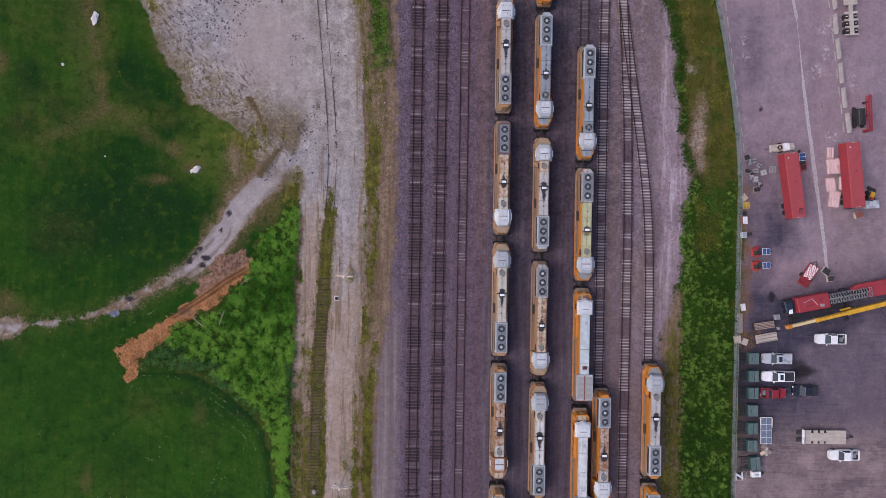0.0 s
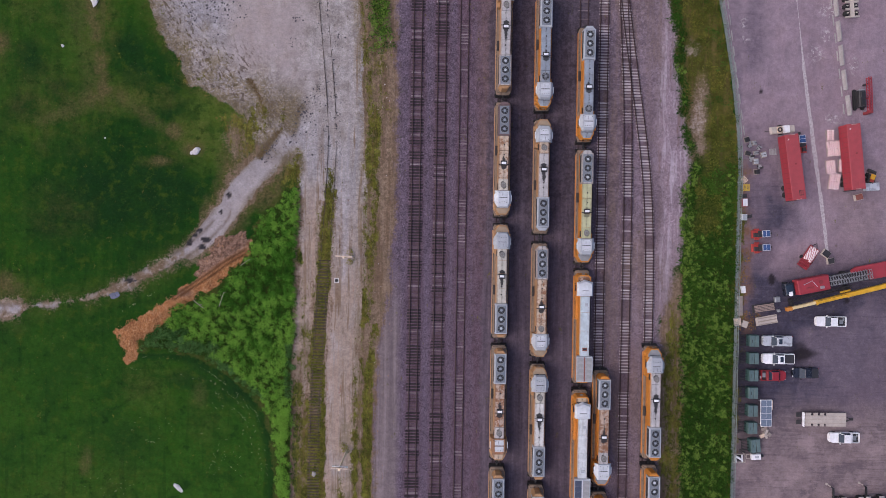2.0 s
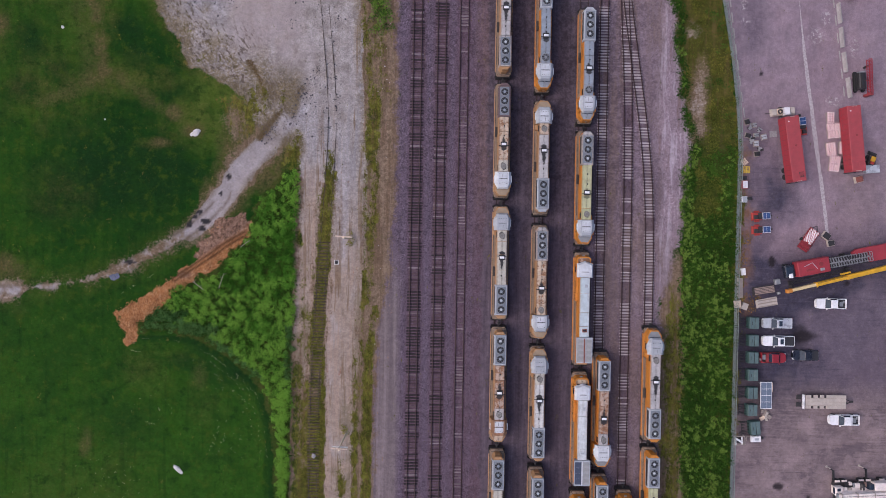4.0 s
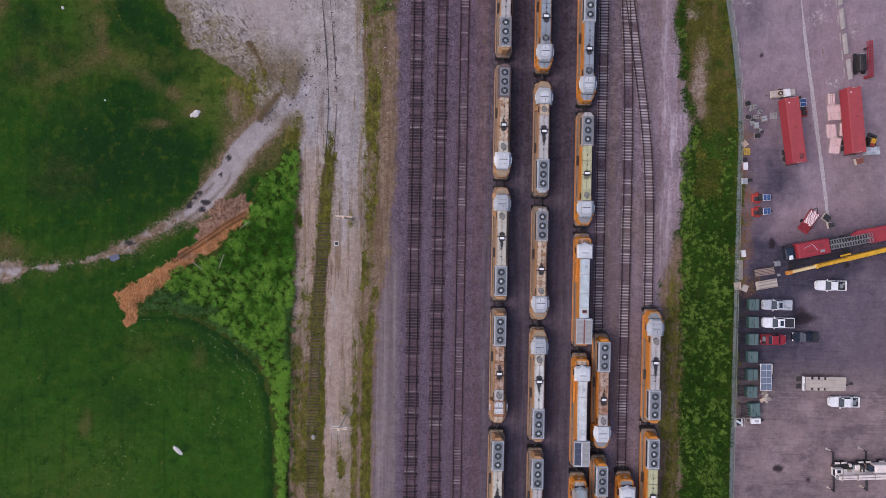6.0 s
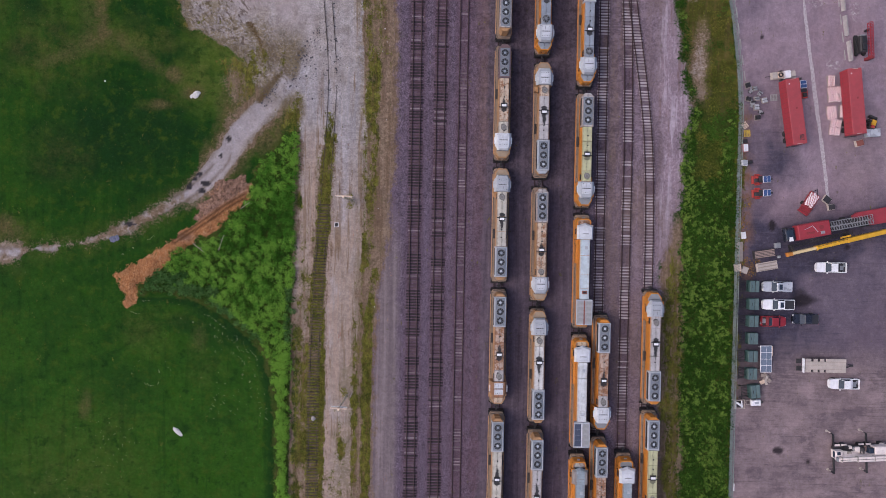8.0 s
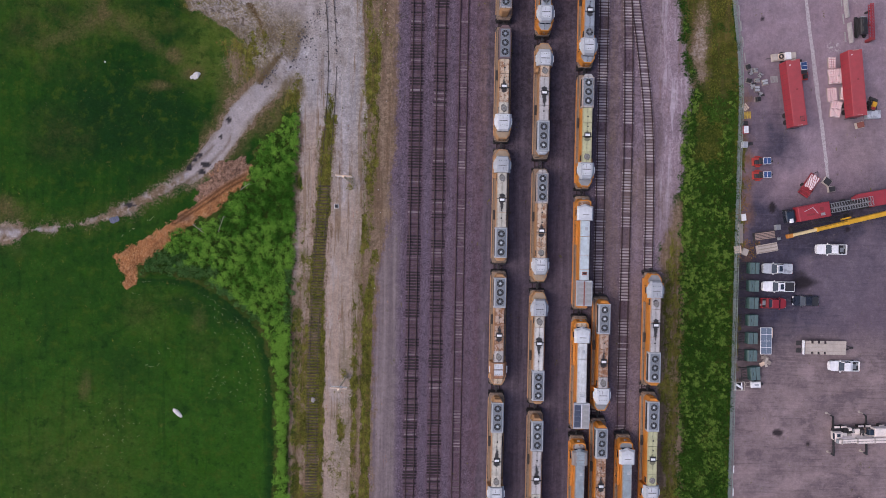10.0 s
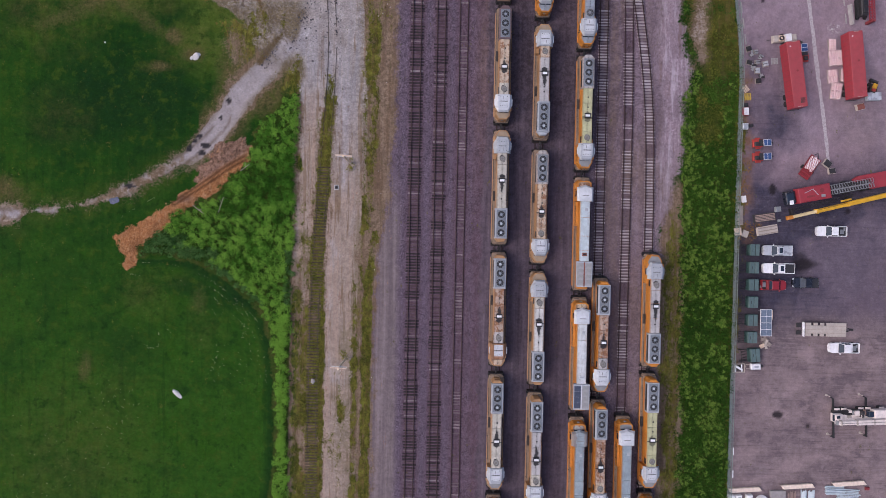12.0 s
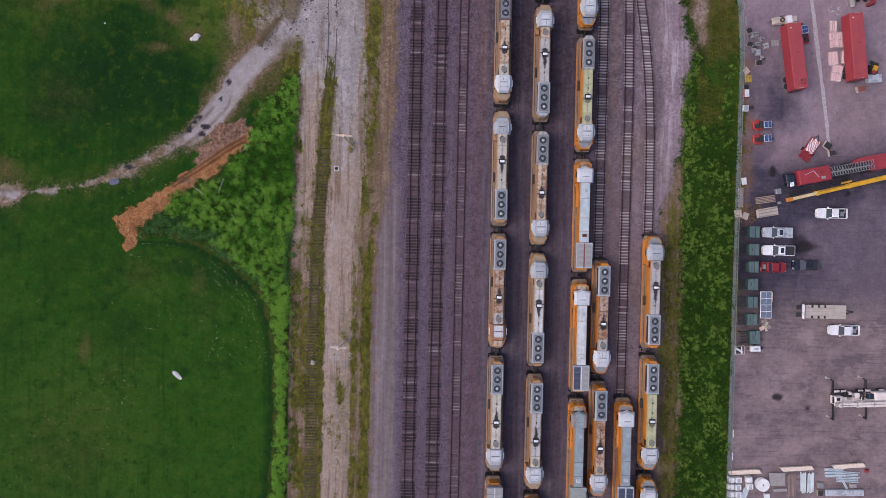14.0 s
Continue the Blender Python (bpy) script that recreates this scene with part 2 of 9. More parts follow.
def inside(x, y, poly):
    """Signed distance to a closed outline, positive inside."""
    d, sign = np.full(x.shape, 1e9), np.zeros(x.shape, bool)
    n = len(poly)
    for k in range(n):
        (ax, ay), (bx, by) = poly[k], poly[(k + 1) % n]
        ex, ey = bx - ax, by - ay
        t = np.clip(((x - ax) * ex + (y - ay) * ey) / (ex * ex + ey * ey + 1e-9), 0, 1)
        d = np.minimum(d, np.hypot(x - ax - t * ex, y - ay - t * ey))
        hit = ((ay > y) != (by > y)) & (x < ex * (y - ay) / (ey if ey else 1e-9) + ax)
        sign ^= hit
    return np.where(sign, d, -d)


def along(x, y, line):
    """Distance to an open line."""
    d = np.full(x.shape, 1e9)
    for (ax, ay), (bx, by) in zip(line, line[1:]):
        ex, ey = bx - ax, by - ay
        t = np.clip(((x - ax) * ex + (y - ay) * ey) / (ex * ex + ey * ey), 0, 1)
        d = np.minimum(d, np.hypot(x - ax - t * ex, y - ay - t * ey))
    return d


def soft(d, w):
    """0 to 1 across a border w wide, 0.5 on it."""
    return np.clip(d / w + 0.5, 0, 1)


# ---------------------------------------------------------------- ground material: one blend of real surfaces
def terrain_material():
    n = Nodes("terrain", 0.92)
    p = n.pos()
    n1, n2, n3 = n.noise(0.045, 5, 0.6), n.noise(0.35, 5, 0.65), n.noise(2.2, 4, 0.7)
    speck = n.noise(9, 3, 0.8)
    lengthwise = n.noise(1.1, 4, 0.65, p, (1.0, 0.06, 1.0))
    crosswise = n.noise(0.8, 5, 0.7, p, (0.07, 1.0, 1.0))
    stones = n.voronoi(7.0, out="Color")
    grey = n.t.nodes.new("ShaderNodeRGBToBW")
    n.put(grey.inputs[0], stones)
    stone = grey.outputs[0]

    # mown field: deep green with olive and brown wear
    field = n.ramp(n1, (0.28, (0.006, 0.03, 0.0065)), (0.5, (0.0095, 0.043, 0.008)), (0.72, (0.022, 0.06, 0.009)))
    field = n.mix(n.step(n2, 0.45, 0.75, 0, 0.35), field, (0.026, 0.052, 0.011))
    field = n.mix(n.step(n3, 0.42, 0.7, 0, 0.35), field, (0.011, 0.032, 0.009))
    field = n.mix(n.step(speck, 0.55, 0.8, 0, 0.25), field, (0.03, 0.06, 0.014))
    field = n.mix(n.math("MULTIPLY", n.attr("lush"), n.step(n2, 0.3, 0.7, 0.5, 1.0)), field, (0.026, 0.08, 0.012))
    field = n.mix(n.math("MULTIPLY", n.attr("arc"), n.step(n3, 0.35, 0.65, 0, 0.6)), field, (0.05, 0.085, 0.02))
    patchy = n.noise(0.11, 5, 0.7)
    field = n.mix(n.step(patchy, 0.5, 0.66, 0, 0.7), field, (0.02, 0.066, 0.008))
    field = n.mix(n.step(patchy, 0.46, 0.32, 0, 0.5), field, (0.008, 0.027, 0.009))
    mown = n.noise(0.75, 4, 0.6, p, (1.0, 0.06, 1.0))
    field = n.mix(n.step(mown, 0.5, 0.66, 0, 0.45), field, (0.024, 0.062, 0.012))
    field = n.mix(n.step(mown, 0.46, 0.34, 0, 0.4), field, (0.009, 0.034, 0.008))
    field = n.mix(n.math("MULTIPLY", n.attr("deep"), n.step(n2, 0.25, 0.6, 0.55, 0.9)), field, n.mix(n3, (0.005, 0.021, 0.0085), (0.009, 0.034, 0.011)))
    field = n.mix(n.math("MULTIPLY", n.attr("fresh"), n.step(n2, 0.35, 0.65, 0.35, 1.0)), field, n.mix(n3, (0.04, 0.085, 0.012), (0.085, 0.115, 0.03)))
    dry_f = n.math("MULTIPLY", n.attr("dry"), n.step(n.math("ADD", n2, n.math("MULTIPLY", n3, 0.5)), 0.48, 1.05))
    field = n.mix(n.math("MULTIPLY", dry_f, 0.7), field, n.mix(n3, (0.045, 0.055, 0.014), (0.12, 0.105, 0.045)))
    worn_f = n.math("MULTIPLY", n.attr("worn"), n.step(n.math("ADD", n3, n.math("MULTIPLY", speck, 0.5)), 0.45, 0.95, 0.35, 1.0))
    field = n.mix(worn_f, field, n.mix(n3, (0.04, 0.036, 0.016), (0.15, 0.115, 0.07)))

    mottle = n.noise(0.42, 6, 0.72)
    field = n.mix(n.step(mottle, 0.51, 0.66, 0, 0.6), field, (0.04, 0.07, 0.012))
    field = n.mix(n.step(mottle, 0.47, 0.33, 0, 0.6), field, (0.006, 0.024, 0.007))
    field = n.mix(1.0, field, (1.08, 1.07, 0.82), "MULTIPLY")

    # coarse weeds
    weeds = n.ramp(n2, (0.3, (0.045, 0.05, 0.011)), (0.55, (0.09, 0.082, 0.018)), (0.75, (0.165, 0.118, 0.042)))
    weeds = n.mix(n.step(lengthwise, 0.46, 0.66, 0, 0.65), weeds, (0.15, 0.1, 0.045))
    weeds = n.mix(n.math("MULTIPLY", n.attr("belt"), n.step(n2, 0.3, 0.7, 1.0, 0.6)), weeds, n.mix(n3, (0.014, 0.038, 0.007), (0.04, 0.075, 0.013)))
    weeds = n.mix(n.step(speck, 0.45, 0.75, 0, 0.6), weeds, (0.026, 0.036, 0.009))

    tufts = n.mix(n.step(n.noise(1.1, 5, 0.75, p, (1.0, 0.6, 1.0)), 0.46, 0.6), weeds, n.mix(n3, (0.075, 0.09, 0.014), (0.19, 0.175, 0.035)))

    # trodden brown earth
    dirt = n.ramp(n3, (0.3, (0.13, 0.09, 0.058)), (0.6, (0.215, 0.155, 0.11)), (0.8, (0.29, 0.225, 0.175)))
    dirt = n.mix(n.step(n.noise(1.4, 4, 0.6, p, (1.0, 0.03, 1.0)), 0.5, 0.62, 0, 0.5), dirt, (0.235, 0.178, 0.13))
    dirt = n.mix(n.step(lengthwise, 0.44, 0.64, 0, 0.8), dirt, (0.135, 0.09, 0.058))
    dirt = n.mix(n.step(n2, 0.5, 0.75, 0, 0.5), dirt, (0.07, 0.068, 0.026))

    # pale crushed stone, greyer in the north, pinker in the south
    pale = n.ramp(n2, (0.25, (0.22, 0.19, 0.17)), (0.5, (0.325, 0.29, 0.278)), (0.78, (0.43, 0.4, 0.395)))
    pale = n.mix(n.math("MULTIPLY", n.attr("pink"), 0.8), pale, (0.325, 0.243, 0.185))
    pale = n.mix(n.step(n3, 0.5, 0.78, 0, 0.35), pale, (0.22, 0.19, 0.17))
    pale = n.mix(n.step(stone, 0.55, 0.95, 0, 0.16), pale, (0.52, 0.50, 0.51))
    cloud = n.noise(0.28, 5, 0.6, p, (1.0, 0.5, 1.0))
    pale = n.mix(n.step(cloud, 0.52, 0.68, 0, 0.5), pale, (0.42, 0.385, 0.385))
    pale = n.mix(n.step(cloud, 0.46, 0.32, 0, 0.5), pale, (0.21, 0.17, 0.14))
    pale = n.mix(n.step(n.noise(0.8, 5, 0.7, p, (1.0, 0.22, 1.0)), 0.48, 0.72, 0, 0.35), pale, (0.21, 0.175, 0.15))
    pale = n.mix(n.step(speck, 0.5, 0.8, 0, 0.16), pale, (0.17, 0.15, 0.14))
    tracks = n.noise(0.9, 4, 0.65, p, (1.0, 0.05, 1.0))
    pale = n.mix(n.math("MULTIPLY", n.attr("streak"), n.step(tracks, 0.48, 0.58, 0, 0.8)), pale, n.mix(n.attr("pink"), (0.28, 0.262, 0.27), (0.35, 0.255, 0.2)))
    pale = n.mix(n.math("MULTIPLY", n.attr("streak"), n.step(tracks, 0.47, 0.36, 0, 0.9)), pale, (0.2, 0.14, 0.095))
    blot = n.math("MULTIPLY", n.attr("blot"), n.step(n.noise(1.5, 3, 0.55), 0.57, 0.64))
    pale = n.mix(n.math("MULTIPLY", blot, 0.85), pale, (0.08, 0.075, 0.075))
    pale = n.mix(n.math("MULTIPLY", n.attr("sprout"), n.step(n.math("ADD", n2, n3), 0.86, 1.12)), pale, n.mix(n3, (0.12, 0.10, 0.06), (0.25, 0.2, 0.145)))

    pale = n.mix(n.math("MULTIPLY", n.attr("bluish"), n.step(n3, 0.3, 0.7, 0.3, 0.8)), pale, n.mix(n.step(n.noise(1.1, 5, 0.7), 0.3, 0.7), (0.25, 0.24, 0.265), (0.41, 0.395, 0.43)))
    clean = n.math("MULTIPLY", n.attr("clean"), n.step(n2, 0.3, 0.65, 0.5, 0.9))
    pale = n.mix(clean, pale, n.mix(n.step(n1, 0.4, 0.6), (0.335, 0.285, 0.285), (0.38, 0.335, 0.335)))
    broken = n.math("MULTIPLY", n.attr("broken"), n.step(n.math("ADD", n.noise(0.9, 5, 0.7), n.math("MULTIPLY", speck, 0.2)), 0.46, 0.6))
    pale = n.mix(broken, pale, n.mix(n3, (0.1, 0.07, 0.036), (0.23, 0.165, 0.12)))
    pale = n.mix(n.math("MULTIPLY", n.attr("rut"), n.step(n.math("ADD", n3, n.math("MULTIPLY", speck, 0.6)), 0.5, 0.95, 0.3, 1.0)), pale, n.mix(n3, (0.075, 0.06, 0.028), (0.17, 0.125, 0.078)))
    pale = n.mix(n.math("MULTIPLY", n.attr("groove"), n.step(n3, 0.25, 0.6, 0.5, 1.0)), pale, (0.085, 0.056, 0.024))
    turned = n.t.nodes.new("ShaderNodeMapping")
    n.put(turned.inputs["Vector"], p)
    turned.inputs["Rotation"].default_value = (0, 0, radians(-38))
    strokes = n.noise(1.7, 4, 0.65, turned.outputs[0], (1.0, 0.42, 1.0))
    olive = n.mix(n.step(n2, 0.45, 0.62), (0.115, 0.09, 0.075), (0.115, 0.092, 0.045))
    pale = n.mix(n.math("MULTIPLY", n.attr("curl"), n.step(strokes, 0.52, 0.6, 0, 0.9)), pale, olive)
    pale = n.mix(n.math("MULTIPLY", n.attr("clump"), n.step(n.math("ADD", n3, n.math("MULTIPLY", n2, 0.5)), 0.55, 0.85, 0, 0.85)), pale, n.mix(n3, (0.1, 0.08, 0.035), (0.21, 0.17, 0.12)))

    pale = n.mix(n.math("MULTIPLY", n.attr("puddle"), n.step(n3, 0.3, 0.5, 0.85, 1.0)), pale, (0.036, 0.034, 0.037))

    # track stone: violet-grey and rusty between the rails, rail shade and oil painted along the east rails
    ball = n.ramp(stone, (0.15, (0.068, 0.052, 0.062)), (0.5, (0.115, 0.089, 0.106)), (0.9, (0.185, 0.148, 0.172)))
    ball = n.mix(n.step(n2, 0.4, 0.7, 0, 0.4), ball, (0.13, 0.1, 0.122))
    ball = n.mix(n.step(lengthwise, 0.45, 0.72, 0, 0.5), ball, (0.085, 0.06, 0.065))
    ball = n.mix(n.math("MULTIPLY", n.attr("rust"), n.step(n3, 0.3, 0.65, 0.4, 0.9)), ball, (0.1, 0.06, 0.068))
    ball = n.mix(n.math("MULTIPLY", n.attr("pinkstone"), n.step(n3, 0.25, 0.7, 0.55, 1.0)), ball, n.ramp(stone, (0.1, (0.23, 0.172, 0.172)), (0.5, (0.305, 0.233, 0.235)), (0.9, (0.40, 0.32, 0.325))))

    smooth = n.ramp(n.noise(1.0, 4, 0.6, p, (1.0, 0.03, 1.0)), (0.3, (0.14, 0.114, 0.105)), (0.5, (0.19, 0.156, 0.142)), (0.7, (0.26, 0.216, 0.194)))
    ball = n.mix(n.math("MULTIPLY", n.attr("apron"), 0.85), ball, smooth)
    long2 = n.noise(0.7, 5, 0.7, p, (1.0, 0.09, 1.0))
    far = n.step(n.attr("pinkstone"), 0.55, 0.85)
    ball = n.mix(n.math("MULTIPLY", far, n.step(long2, 0.5, 0.62, 0, 0.8)), ball, (0.42, 0.36, 0.365))
    ball = n.mix(n.math("MULTIPLY", far, n.step(long2, 0.47, 0.36, 0, 0.8)), ball, (0.19, 0.13, 0.115))

    bed = n.noise(0.55, 5, 0.7, p, (1.0, 0.1, 1.0))
    ball = n.mix(n.math("MULTIPLY", n.attr("brownbed"), n.step(n.math("ADD", bed, n.math("MULTIPLY", n3, 0.3)), 0.5, 0.78, 0.2, 0.95)), ball, n.mix(n3, (0.1, 0.068, 0.055), (0.24, 0.18, 0.145)))

    ball = n.mix(1.0, ball, (1.0, 0.985, 1.1), "MULTIPLY")

    # oily black earth under and between the engines
    oil = n.ramp(lengthwise, (0.28, (0.078, 0.061, 0.078)), (0.55, (0.118, 0.094, 0.119)), (0.8, (0.175, 0.142, 0.172)))
    oil = n.mix(n.step(n3, 0.5, 0.8, 0, 0.4), oil, (0.1, 0.078, 0.078))

    oil = n.mix(n.math("MULTIPLY", n.attr("sooty"), n.step(n2, 0.3, 0.7, 1.0, 0.5)), oil, (0.062, 0.049, 0.058))

    # yard paving, worn and patched
    yard = n.ramp(n2, (0.25, (0.2, 0.165, 0.185)), (0.5, (0.25, 0.207, 0.226)), (0.78, (0.315, 0.262, 0.28)))
    yard = n.mix(n.step(n1, 0.42, 0.62, 0, 0.55), yard, (0.255, 0.19, 0.20))
    yard = n.mix(n.step(n.noise(0.6, 5, 0.7, p, (1.0, 0.13, 1.0)), 0.48, 0.75, 0, 0.4), yard, (0.33, 0.27, 0.28))
    yard = n.mix(n.step(n3, 0.5, 0.8, 0, 0.2), yard, (0.13, 0.105, 0.12))
    sweep = n.noise(0.3, 6, 0.62, p, (1.0, 0.16, 1.0))
    yard = n.mix(n.step(sweep, 0.5, 0.7, 0, 0.35), yard, (0.33, 0.26, 0.265))
    yard = n.mix(n.step(sweep, 0.46, 0.3, 0, 0.35), yard, (0.145, 0.118, 0.137))
    yard = n.mix(n.math("MULTIPLY", n.attr("wet"), n.step(n2, 0.2, 0.75, 1.0, 0.85)), yard, n.ramp(n3, (0.3, (0.025, 0.028, 0.045)), (0.7, (0.047, 0.05, 0.074))))
    rake = n.noise(1.6, 5, 0.75, p, (0.07, 1.0, 1.0))
    yard = n.mix(n.math("MULTIPLY", n.attr("wet"), n.step(rake, 0.52, 0.66, 0, 0.25)), yard, (0.15, 0.125, 0.14))
    yard = n.mix(n.math("MULTIPLY", n.attr("wet"), n.step(rake, 0.47, 0.34, 0, 0.5)), yard, (0.04, 0.038, 0.052))
    brown = n.ramp(n.math("ADD", n.math("MULTIPLY", n2, 0.55), n.math("MULTIPLY", n.noise(0.9, 5, 0.7, p, (0.1, 1.0, 1.0)), 0.45)), (0.3, (0.125, 0.095, 0.1)), (0.5, (0.195, 0.147, 0.15)), (0.7, (0.285, 0.22, 0.22)))
    brown = n.mix(n.step(n.noise(0.16, 4, 0.6), 0.4, 0.64, 0, 0.6), brown, (0.275, 0.205, 0.2))
    scratch = n.noise(2.6, 5, 0.75, p, (0.06, 1.0, 1.0))
    brown = n.mix(n.step(scratch, 0.53, 0.66, 0, 0.52), brown, (0.085, 0.066, 0.07))
    brown = n.mix(n.step(scratch, 0.45, 0.34, 0, 0.35), brown, (0.36, 0.29, 0.285))
    broad = n.noise(0.2, 5, 0.68, p, (0.7, 1.0, 1.0))
    brown = n.mix(n.step(broad, 0.5, 0.64, 0, 0.6), brown, (0.33, 0.25, 0.245))
    brown = n.mix(n.step(broad, 0.46, 0.34, 0, 0.65), brown, (0.105, 0.082, 0.09))
    yard = n.mix(1.0, yard, (1.05, 0.975, 1.05), "MULTIPLY")
    brown = n.mix(1.0, brown, (0.95, 0.965, 1.0), "MULTIPLY")
    yard = n.mix(n.attr("churned"), yard, brown)
    yard = n.mix(n.step(crosswise, 0.58, 0.78, 0, 0.08), yard, (0.38, 0.34, 0.34))
    yard = n.mix(n.step(n.noise(0.9, 2, 0.5), 0.62, 0.72, 0, 0.1), yard, (0.36, 0.31, 0.31))
    yard = n.mix(n.step(speck, 0.45, 0.8, 0, 0.18), yard, (0.12, 0.1, 0.105))
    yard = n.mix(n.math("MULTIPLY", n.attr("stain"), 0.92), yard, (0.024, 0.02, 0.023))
    yard = n.mix(n.math("MULTIPLY", n.attr("chalk"), n.step(n.noise(1.6, 4, 0.65), 0.5, 0.6, 0, 0.9)), yard, (0.5, 0.46, 0.455))
    yard = n.mix(n.math("MULTIPLY", n.attr("mud"), n.step(n2, 0.35, 0.65)), yard, (0.19, 0.10, 0.05))

    # shredded straw and bark
    fibre = n.noise(5, 5, 0.75, p, (1.0, 0.5, 1.0))
    straw = n.ramp(fibre, (0.3, (0.12, 0.048, 0.02)), (0.5, (0.34, 0.145, 0.058)), (0.68, (0.56, 0.33, 0.17)))
    straw = n.mix(n.attr("tan"), straw, n.ramp(n.noise(1.8, 5, 0.75), (0.35, (0.085, 0.05, 0.034)), (0.5, (0.19, 0.115, 0.082)), (0.65, (0.3, 0.19, 0.14))))
    straw = n.mix(n.attr("furrow"), straw, (0.1, 0.048, 0.022))

    ragged = n.math("ADD", n.math("MULTIPLY", n.math("SUBTRACT", n3, 0.5), 1.1), n.math("MULTIPLY", n.math("SUBTRACT", speck, 0.5), 0.9))
    ragged = n.math("ADD", ragged, n.math("MULTIPLY", n.math("SUBTRACT", n2, 0.5), 0.7))
    plain_edge = ragged
    streak = n.math("MULTIPLY", n.attr("streak"), n.math("SUBTRACT", n.noise(1.6, 5, 0.7, p, (1.0, 0.07, 1.0)), 0.5))
    ragged = n.math("ADD", ragged, n.math("MULTIPLY", streak, 2.0))

    def layer(base, name, col, lo=0.34, hi=0.66, edge=None):
        return n.mix(n.step(n.math("ADD", n.attr(name), edge or ragged), lo, hi), base, col)

    c = field
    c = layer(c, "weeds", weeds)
    c = layer(c, "dirt", dirt, 0.2, 0.8)
    c = layer(c, "pale", pale, 0.3, 0.68)
    c = layer(c, "ballast", ball, 0.26, 0.8, n.math("ADD", plain_edge, n.math("MULTIPLY", streak, 1.5)))
    c = layer(c, "oil", oil)
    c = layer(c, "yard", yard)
    c = layer(c, "straw", straw)
    c = layer(c, "tuft", tufts, 0.36, 0.72, n.math("ADD", plain_edge, n.math("MULTIPLY", n.math("SUBTRACT", n.noise(0.8, 5, 0.75, p, (1.0, 0.45, 1.0)), 0.5), 2.6)))
    coarse = n.step(n.noise(0.5, 6, 0.62), 0.3, 0.7, 0.82, 1.18)
    fine = n.step(n.noise(4.0, 4, 0.7), 0.3, 0.7, 0.84, 1.16)
    quiet = n.math("SUBTRACT", 1.0, n.math("MULTIPLY", n.attr("calm"), 0.55))
    fine = n.math("ADD", 1.0, n.math("MULTIPLY", n.math("SUBTRACT", fine, 1.0), quiet))
    middle = n.step(n.noise(1.5, 3, 0.6), 0.35, 0.65, -0.15, 0.15)
    coarse = n.math("ADD", 1.0, n.math("MULTIPLY", n.math("SUBTRACT", coarse, 1.0), quiet))
    coarse = n.math("MULTIPLY", coarse, n.math("ADD", 1.0, n.math("MULTIPLY", middle, quiet)))
    grain = n.math("MULTIPLY", coarse, fine)
    c = n.mix(1.0, c, grain, "MULTIPLY")
    h = n.math("ADD", n.math("MULTIPLY", stone, 0.4), n.math("MULTIPLY", n3, 0.8))
    n.bump(n.math("ADD", h, n.math("MULTIPLY", speck, 0.5)), 0.06, 0.7)
    n.bsdf.inputs["Specular IOR Level"].default_value = 0.05
    rough = n.math("SUBTRACT", 0.95, n.math("MULTIPLY", n.attr("wet"), 0.18))
    return n.done(c, rough)


def blob(x, y, cx, cy, rx, ry, seed=0, wob=0.45):
    w = value_noise(x, y, 0.35, seed + 50) * wob
    return np.clip(1.3 - np.hypot((x - cx) / rx, (y - cy) / ry) - w, 0, 1)


